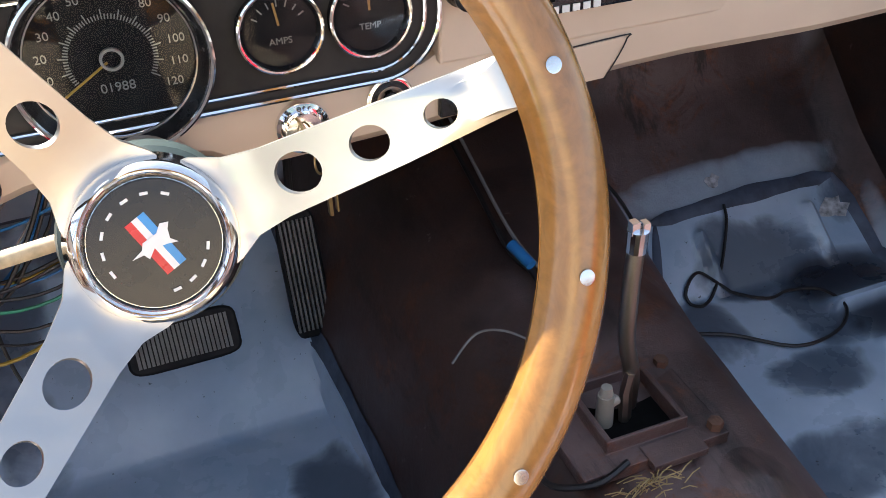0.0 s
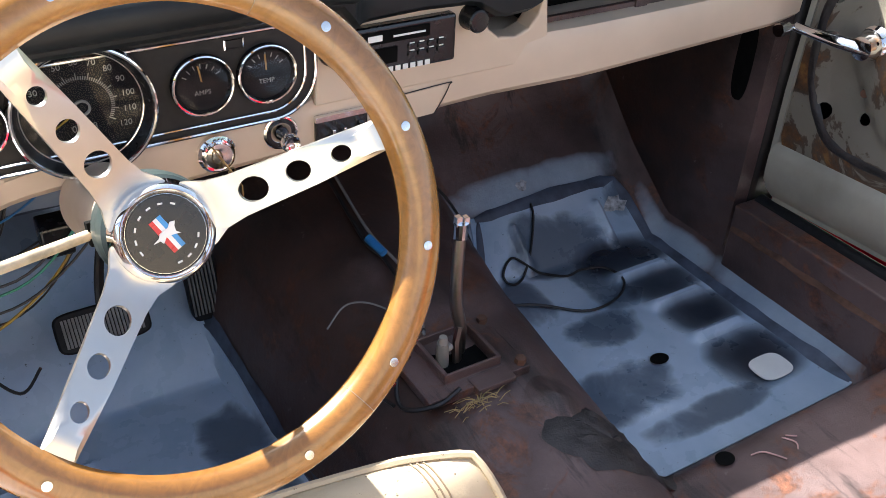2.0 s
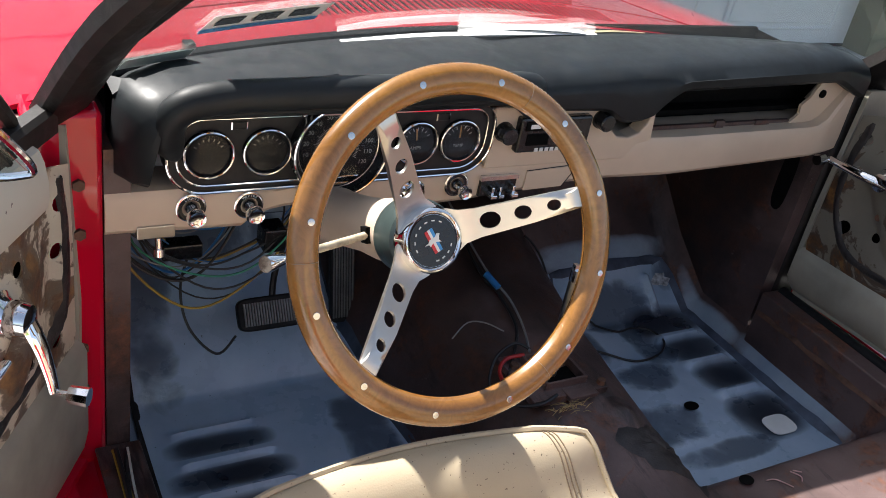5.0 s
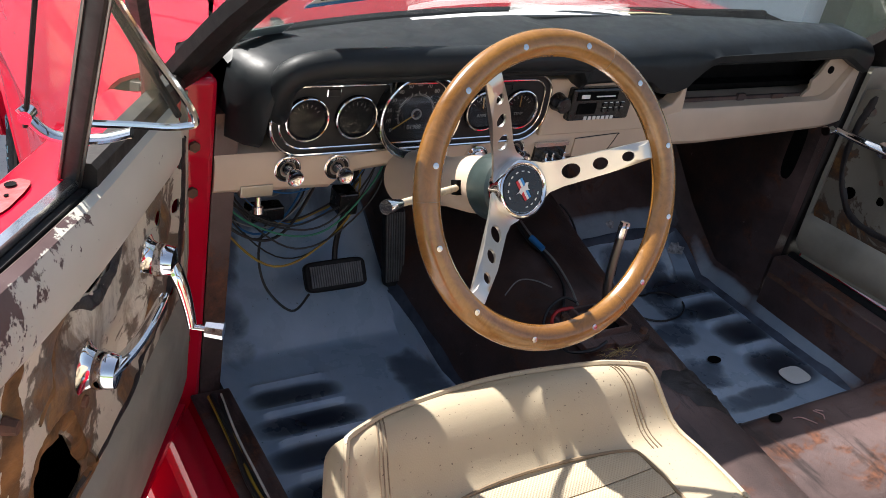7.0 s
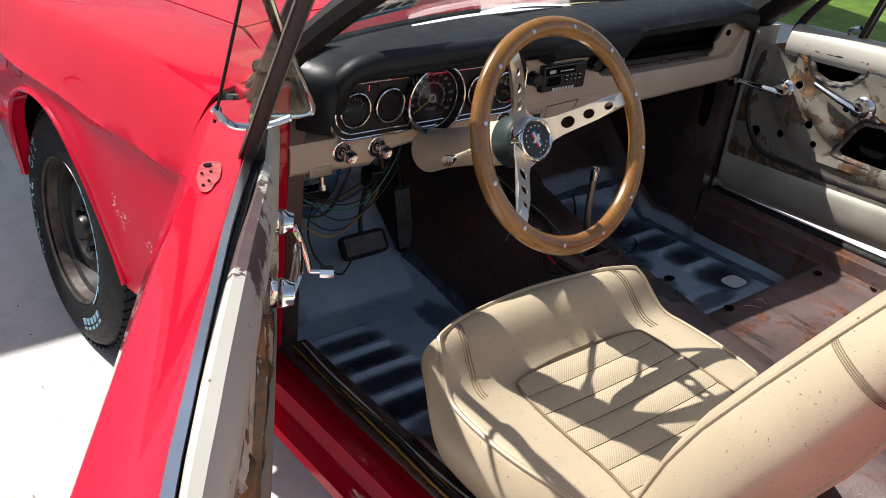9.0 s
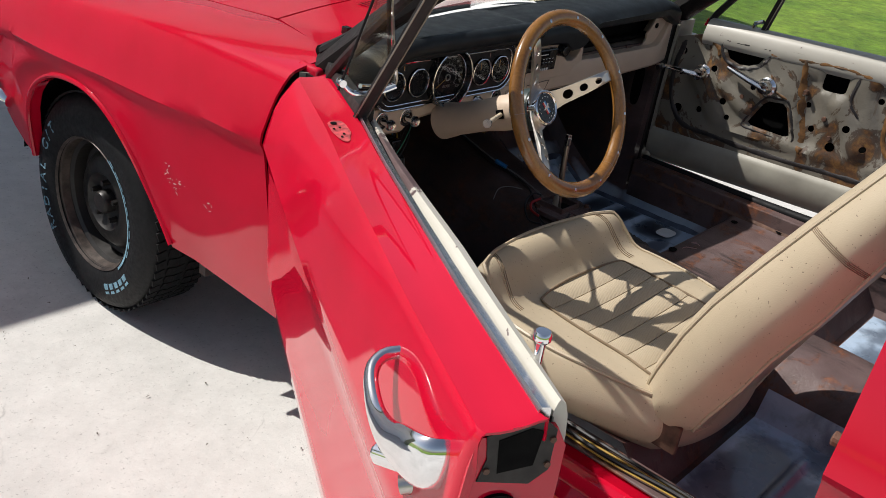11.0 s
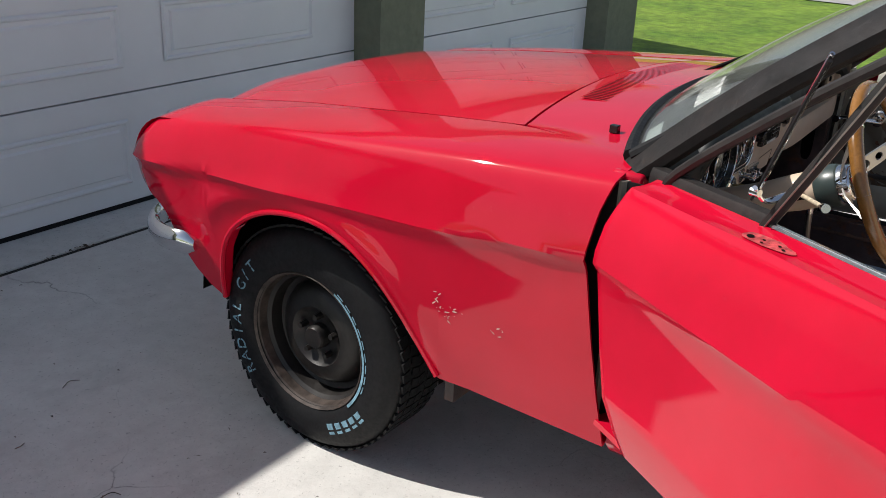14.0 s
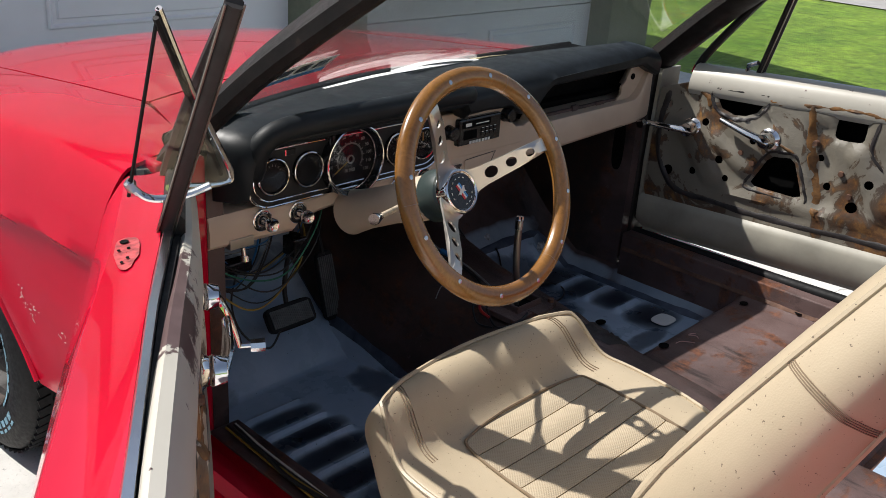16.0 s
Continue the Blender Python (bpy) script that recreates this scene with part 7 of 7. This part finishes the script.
def pad(nx, pos, drop_to, steps=12):
    """A cushion: a top sheet over a square of (p, q), rounded into skirts."""
    bm = B()
    N = nx
    top = [[bm.verts.new(pos(-1 + 2 * i / N, -1 + 2 * j / N, 0.0)) for i in range(N + 1)] for j in range(N + 1)]
    for j in range(N):
        for i in range(N):
            bm.faces.new((top[j][i], top[j][i + 1], top[j + 1][i + 1], top[j + 1][i]))
    idx = [(i, 0) for i in range(N)] + [(N, j) for j in range(N)] + [(i, N) for i in range(N, 0, -1)] + [(0, j) for j in range(N, 0, -1)]
    last = [top[j][i] for i, j in idx]
    for s in range(1, steps + 1):
        cur = [bm.verts.new(pos(-1 + 2 * i / N, -1 + 2 * j / N, s / steps)) for i, j in idx]
        for k in range(len(idx)):
            bm.faces.new((last[k], last[(k + 1) % len(idx)], cur[(k + 1) % len(idx)], cur[k]))
        last = cur
    bm.faces.new(last)
    edge = [pos(-1 + 2 * i / N, -1 + 2 * j / N, 0.0) for i, j in idx]
    return bm, edge


def cushion_pos(p, q, s):
    A = 0.280 + 0.020 * math.sin(math.pi * s) ** 0.8
    x, y = sq(p, q, A * lerp([(-1, 0.90), (0.3, 1.0), (1, 1.08)], q), 0.266 + 0.020 * math.sin(math.pi * s) ** 0.8, 0.70)
    x, y = CX + x, SY + y
    z = cushion_z(x, y)
    m = max(abs(p), abs(q))
    z -= 0.012 * max(0, (m - 0.76) / 0.24) ** 2.2
    return Vector((x, y, z - s * (0.115 if True else 0)))


bm, edge = pad(44, cushion_pos, 0.47)
cushion = part("cushion", bm, VINYL, seat, "beige vinyl seat cushion")
bm = B()
tube(bm, [v + Vector((0, 0, 0.002)) for v in edge], 0.0042, 6, True)
part("piping", bm, VINYL, cushion)


def top_of(x, y, up=0.0):
    return Vector((x, y, cushion_z(x, y) + up))


# inset: seven pleats across, framed by dark piping
IN = [(-0.240, -1.338), (-0.37, -1.326), (-0.500, -1.335), (-0.540, -1.37), (-0.556, -1.55), (-0.545, -1.715), (-0.252, -1.715), (-0.218, -1.55), (-0.214, -1.375)]
inline = smooth_line([(x, y, 0) for x, y in IN], 6, True)
bm = B()
tube(bm, [top_of(p.x, p.y, 0.003) for p in inline], 0.0026, 6, True)
part("inset_piping", bm, mat_plain("dark_brown_piping", (0.22, 0.16, 0.10), 0.5), cushion)


def inset_span(y):
    xs = sorted(p.x + (q.x - p.x) * (y - p.y) / (q.y - p.y) for p, q in zip(inline, inline[1:] + inline[:1]) if (p.y - y) * (q.y - y) < 0)
    return (xs[0], xs[-1]) if len(xs) > 1 else None


yy = -1.338
edges_y = [-1.332 - 0.382 * k / 8 for k in range(9)]
for a, b in zip(edges_y, edges_y[1:]):
    bm = B()
    rows = []
    for j in range(7):
        y = a + (b - a) * (0.02 + 0.96 * j / 6)
        sp = inset_span(y) or inset_span(y - 0.004) or (-0.40, -0.34)
        x0, x1 = sp[0] + 0.003, sp[1] - 0.003
        rows.append([top_of(x0 + (x1 - x0) * i / 20, y, 0.0015 + 0.0055 * math.sin(math.pi * (0.08 + 0.84 * j / 6)) * (1 - 0.6 * abs(-1 + i / 10) ** 6)) for i in range(21)])
    loft(bm, rows)
    part("pleat", shell(bm, 0.003), PERF, cushion, "perforated beige pleat")
for k in (-0.006, 0.0, 0.006):
    for sx in (-1, 1):
        bm = B()
        line = [cushion_pos(sx * (0.78 + k * 4), 0.52 + 0.46 * t / 10, 0.0) + Vector((0, 0, 0.0009)) for t in range(11)]
        tube(bm, line, 0.0009, 4)
        part("seam_stitching", bm, THREAD, cushion)

# backrest, leaning back more towards its top
def back_pos(p, q, s):
    A = 0.232 * lerp([(-1, 0.95), (-0.4, 1.0), (0.5, 0.99), (0.85, 0.94), (1, 0.87)], q)
    x, h = sq(p, q, A + 0.026 * math.sin(math.pi * s) ** 0.8, 0.335 + 0.018 * math.sin(math.pi * s), 0.45)
    z = 0.868 + h
    m = max(abs(p), abs(q))
    y = lerp([(0.53, -1.618), (0.62, -1.645), (0.72, -1.681), (0.80, -1.717), (0.90, -1.773), (1.0, -1.832), (1.1, -1.893), (1.21, -1.955)], z)
    y -= 0.022 * max(0, (m - 0.72) / 0.28) ** 2.2 - 0.006 + 0.012 * (1 - p * p)
    th = lerp([(0.53, 0.100), (0.72, 0.118), (0.9, 0.112), (1.05, 0.09), (1.21, 0.06)], z)
    return Vector((SX + x * (1 - 0.06 * max(0, s - 0.7) / 0.3), y - s * th, z - s * th * 0.48))


bm, edge = pad(36, back_pos, 0)
back = part("backrest", bm, VINYL, seat, "beige vinyl backrest")
bm = B()
tube(bm, [v.copy() for v in edge], 0.0045, 6, True)
part("piping", bm, VINYL, back)
bm, edge2 = B(), [back_pos(-1 + 2 * i / 36, -1 + 2 * j / 36, 1.0) for i, j in [(i, 0) for i in range(36)] + [(36, j) for j in range(36)] + [(i, 36) for i in range(36, 0, -1)] + [(0, j) for j in range(36, 0, -1)]]
tube(bm, edge2, 0.004, 6, True)
part("rear_piping", bm, VINYL, back)
for off in (0.010, 0.016):
    bm = B()
    tube(bm, [v + Vector((math.copysign(0.0058, v.x - SX), -off, -off * 0.48)) for v in edge], 0.0008, 4, True)
    part("seam_stitching", bm, THREAD, back)
for k in (-0.012, -0.004, 0.004, 0.012):
    bm = B()
    tube(bm, [back_pos(-1.0, 0.42 + k, s / 16) + Vector((-0.0008, 0, 0)) for s in range(17)], 0.0008, 4)
    part("seam_stitching", bm, THREAD, back)
bm = B()
for sx in (-1, 1):
    box(bm, (SX + sx * 0.17 - 0.015, -1.70, 0.452), (SX + sx * 0.17 + 0.015, -1.27, 0.50))
    box(bm, (SX + sx * 0.205 - 0.006, -1.74, 0.47), (SX + sx * 0.205 + 0.006, -1.60, 0.53))
for y in (-1.30, -1.66):
    box(bm, (SX - 0.19, y - 0.015, 0.451), (SX + 0.19, y + 0.015, 0.475))
part("seat_track", bm, RUST, seat, "rusty steel seat track", False, 0.003)

# ---- gear lever ----
shift = thing("gear_lever", "bare steel gear lever in an open rusty box on the tunnel", "gear lever")
bm = B()
x0, x1, y0, y1 = -0.060, 0.022, -1.066, -0.988
rect = lambda g, z: [Vector(v) for v in ((x0 - g, y0 - g * 0.6, z), (x1 + g, y0 - g * 0.6, z), (x1 + g, y1 + g * 0.6, z), (x0 - g, y1 + g * 0.6, z))]
loft(bm, [rect(0.032, 0.540), rect(0.032, 0.552), rect(0.0, 0.552), rect(0.0, 0.566), rect(-0.006, 0.566), rect(-0.006, 0.540)], True)
part("shift_box", bm, BROWN, shift, "rusty brown shift box frame", False, 0.0015)
bm = B()
box(bm, (x0 + 0.007, y0 + 0.007, 0.549), (x1 - 0.007, y1 - 0.007, 0.5505))
part("box_shadow_floor", bm, DARK, shift, "", False)
bm = B()
box(bm, (-0.03, -1.096, 0.546), (0.025, -1.070, 0.554))
part("clip_plate", bm, BROWN, shift, "", False, 0.001)
for x, y in ((0.045, -1.075), (-0.078, -1.00), (0.046, -0.985)):
    bm = B()
    cyl(bm, (x, y, 0.546), (x, y, 0.560), 0.008, 0.007, 6)
    part("frame_bolt", bm, RUST, shift)
bm = B()
tube(bm, smooth_line([(-0.010, -1.018, 0.545), (-0.011, -1.020, 0.59), (-0.018, -1.018, 0.63), (-0.016, -1.013, 0.68), (-0.012, -1.009, 0.725)], 5), 0.0078, 12)
tube(bm, [(-0.02, -1.03, 0.548), (-0.016, -1.022, 0.575), (-0.011, -1.02, 0.595)], 0.012, 8, flat=0.5)
part("lever", bm, LEVER, shift, "bent dark steel lever")
bm = B()
cyl(bm, (-0.0125, -1.0095, 0.718), (-0.0115, -1.0085, 0.738), 0.0088, 0.0092, 14)
box(bm, (-0.020, -1.013, 0.736), (-0.013, -1.005, 0.748))
box(bm, (-0.009, -1.013, 0.736), (-0.003, -1.005, 0.745))
part("lever_tip", bm, CHROME, shift, "worn bright slotted tip", False)
bm = B()
cyl(bm, (-0.042, -1.030, 0.55), (-0.042, -1.030, 0.585), 0.0085, 0.0075, 12)
cyl(bm, (-0.042, -1.030, 0.585), (-0.042, -1.030, 0.594), 0.0065, 0.005, 12)
cyl(bm, (-0.042, -1.030, 0.571), (-0.028, -1.026, 0.571), 0.005, seg=10)
part("neutral_switch", bm, mat_plain("pale_grey_fitting", (0.35, 0.34, 0.30), 0.5, 0.3), shift)

# ---- pedals ----
WORNRUBBER = mat_plain("worn_grey_rubber", (0.13, 0.13, 0.125), 0.45, 0, 40, 0.3, 0.1)


def pedal(name, label, c, w, h, tilt, ribs_n, vertical):
    t = thing(name, label, "pedal")
    m = Matrix.Translation(c) @ Matrix.Rotation(radians(tilt), 4, "X")
    bm = B()
    prism(bm, ring(0, 0, w / 2, h / 2, 28, 0.35), 0.014, m)
    part("pad", bm, RUBBER, t, "", True, 0.003)
    for k in range(ribs_n):
        bm = B()
        u = -1 + 2 * (k + 0.5) / ribs_n
        if vertical:
            box(bm, (u * w * 0.44 - 0.0013, -h * 0.43, 0.006), (u * w * 0.44 + 0.0013, h * 0.43, 0.0098), m)
        else:
            box(bm, (u * w * 0.42 - 0.0016, -h * 0.34, 0.006), (u * w * 0.42 + 0.0016, h * 0.34, 0.0098), m)
        part("rib", bm, WORNRUBBER, t, "", False)
    return t


brake = pedal("brake_pedal", "ribbed black rubber brake pedal on a steel arm", (-0.377, -0.691, 0.500), 0.125, 0.058, 55, 22, False)
bm = B()
tube(bm, smooth_line([(-0.375, -0.684, 0.500), (-0.365, -0.655, 0.55), (-0.345, -0.645, 0.63), (-0.33, -0.65, 0.72), (-0.32, -0.68, 0.80)], 5), 0.009, 8, flat=0.6)
part("pedal_arm", bm, TRIMDARK, brake)
gas = pedal("accelerator_pedal", "ribbed black rubber accelerator pedal on the toe board", (-0.222, -0.630, 0.505), 0.049, 0.165, 74, 8, True)
bm = B()
tube(bm, smooth_line([(-0.225, -0.615, 0.58), (-0.21, -0.56, 0.64), (-0.19, -0.46, 0.66), (-0.19, -0.40, 0.66)], 5), 0.005, 8)
part("pedal_rod", bm, TRIMDARK, gas)

# ---- loose wires ----
rngw = random.Random(5)
for k in range(16):
    col = ["blue", "black", "black", "yellow", "black", "blue", "grey", "black", "grey", "blue", "black", "yellow", "green", "black", "black", "black"][k]
    y = -0.76 + rngw.uniform(-0.03, 0.05)
    sag = rngw.uniform(0.03, 0.10)
    xa, xb = -0.655 + rngw.uniform(0, 0.04), -0.42 + rngw.uniform(-0.05, 0.08)
    za, zb = 0.72 + rngw.uniform(-0.02, 0.05), 0.73 + rngw.uniform(-0.03, 0.05)
    bm = B()
    tube(bm, smooth_line([(xa, -0.70, 0.80), (xa, y, za), ((2 * xa + xb) / 3, y - 0.02, min(za, zb) - sag), ((xa + 2 * xb) / 3, y - 0.01, min(za, zb) - sag * 0.9), (xb, y + 0.02, zb), (xb + 0.02, -0.66, 0.82)], 6), rngw.uniform(0.0011, 0.0021), 6)
    tagged(part("dash_wire", bm, WIRES[col]), f"loose {col} wire hanging under the dashboard", "wire", "wires under the dashboard")
for lo, hi in (((-0.585, -0.765, 0.675), (-0.525, -0.735, 0.70)), ((-0.435, -0.78, 0.68), (-0.400, -0.74, 0.72))):
    bm = B()
    box(bm, lo, hi)
    tagged(part("wire_connector", bm, GLOSSBLACK, None, "", False, 0.003), "black plastic connector block among hanging wires", "connector")
bm = B()
tube(bm, smooth_line([(-0.53, -0.74, 0.70), (-0.545, -0.72, 0.60), (-0.535, -0.74, 0.53), (-0.50, -0.78, 0.50), (-0.47, -0.78, 0.53)], 7), 0.0022, 6)
tagged(part("hanging_cable", bm, WIRES["black"]), "black cable hanging from the dash to the floor", "wire")
bm = B()
pts = [(0.12, -0.70), (0.19, -0.71), (0.223, -0.723), (0.243, -0.767), (0.301, -0.80), (0.364, -0.85), (0.43, -0.845), (0.475, -0.81), (0.470, -0.765), (0.43, -0.748), (0.388, -0.751), (0.341, -0.707), (0.315, -0.688), (0.285, -0.709), (0.30, -0.73), (0.345, -0.70), (0.39, -0.645), (0.40, -0.62)]
line = smooth_line([(x, y, 0) for x, y in pts], 7)
tube(bm, [Vector((p.x, p.y, floor_z(p.x, p.y) + 0.0095 + 0.003 * abs(noise.noise(p * 9)))) for p in line], 0.0024, 6)
tagged(part("floor_cable", bm, WIRES["black"]), "thin black cable lying in a loop on the floor panel", "wire")
for col, pts, r in (("black", [(-0.03, -0.44, 0.72), (-0.025, -0.60, 0.648), (-0.028, -0.70, 0.622), (-0.03, -0.80, 0.593), (-0.021, -0.84, 0.585), (-0.03, -0.92, 0.573), (-0.06, -0.97, 0.562), (-0.10, -1.02, 0.545), (-0.115, -1.06, 0.535), (-0.085, -1.09, 0.55), (-0.05, -1.085, 0.558)], 0.0030),
                    ("grey", [(-0.02, -0.44, 0.72), (-0.012, -0.62, 0.642), (-0.018, -0.78, 0.60), (-0.008, -0.86, 0.582), (-0.02, -0.93, 0.572), (-0.045, -0.99, 0.57)], 0.0022),
                    ("red", [(-0.055, -0.99, 0.566), (-0.085, -0.985, 0.560), (-0.105, -1.0, 0.55), (-0.11, -1.03, 0.545)], 0.0035),
                    ("black", [(-0.04, -0.985, 0.57), (-0.06, -0.965, 0.572), (-0.10, -0.975, 0.555), (-0.125, -1.01, 0.53), (-0.12, -1.05, 0.532)], 0.0026),
                    ("grey", [(-0.135, -0.895, 0.545), (-0.105, -0.885, 0.565), (-0.08, -0.90, 0.572), (-0.06, -0.93, 0.572)], 0.0013)):
    bm = B()
    line = smooth_line(pts, 6)
    tube(bm, [Vector((p.x, p.y, max(p.z, floor_z(p.x, p.y) + r))) for p in line], r, 6)
    tagged(part("tunnel_wire", bm, WIRES[col]), f"{col} wire running over the transmission tunnel", "wire", "wires on the tunnel")
bm = B()
cyl(bm, (-0.029, -0.805, 0.602), (-0.021, -0.838, 0.594), 0.0065, 0.006, 12)
tagged(part("blue_splice", bm, WIRES["blue"]), "blue crimp connector on a tunnel wire", "connector")
bm = B()
tube(bm, smooth_line([(0.13, -0.44, 0.78), (0.125, -0.47, 0.70), (0.12, -0.56, 0.62), (0.115, -0.62, 0.60)], 5), 0.002, 6)
tagged(part("firewall_wire", bm, WIRES["black"]), "thin black wire hanging down the firewall", "wire")

# ---- papers on the dash ----
def paper_strip(pts, w, mat, label):
    bm = B()
    line = smooth_line(pts, 5)
    loft(bm, [[p + Vector((0.0, w * (t - 0.5), 0.002 * math.sin(7 * p.x + t))) for t in (0, 0.5, 1)] for p in line])
    return tagged(part("paper_strip", shell(bm, 0.0012), mat, None, "", False), label, "paper")


paper_strip([(-0.33, -0.738, 1.0075), (-0.2, -0.726, 1.0125), (-0.05, -0.716, 1.0115), (0.06, -0.708, 1.0085), (0.16, -0.704, 1.0065)], 0.012, PAPER, "long strip of white paper on the dash top")
paper_strip([(-0.11, -0.702, 1.0075), (-0.02, -0.698, 1.0145), (0.06, -0.700, 1.0135), (0.13, -0.708, 1.010)], 0.018, PAPER, "crumpled sheet of white paper on the dash top")
paper_strip([(0.15, -0.690, 1.0045), (0.21, -0.688, 1.0055), (0.28, -0.690, 1.0045)], 0.010, mat_plain("tan_card", (0.55, 0.45, 0.26), 0.7), "narrow strip of tan card on the dash top")

# scratches on the riser, cracks and leaves on the concrete
for pts in ([(0.276, -1.273), (0.295, -1.277), (0.312, -1.30)], [(0.335, -1.270), (0.345, -1.285), (0.338, -1.295)], [(0.342, -1.27), (0.355, -1.278)]):
    bm = B()
    tube(bm, smooth_line([(x, y, floor_z(x, y) + 0.0022) for x, y in pts], 4), 0.0011, 4)
    part("paint_scratch", bm, SCRATCH, floor_ob)
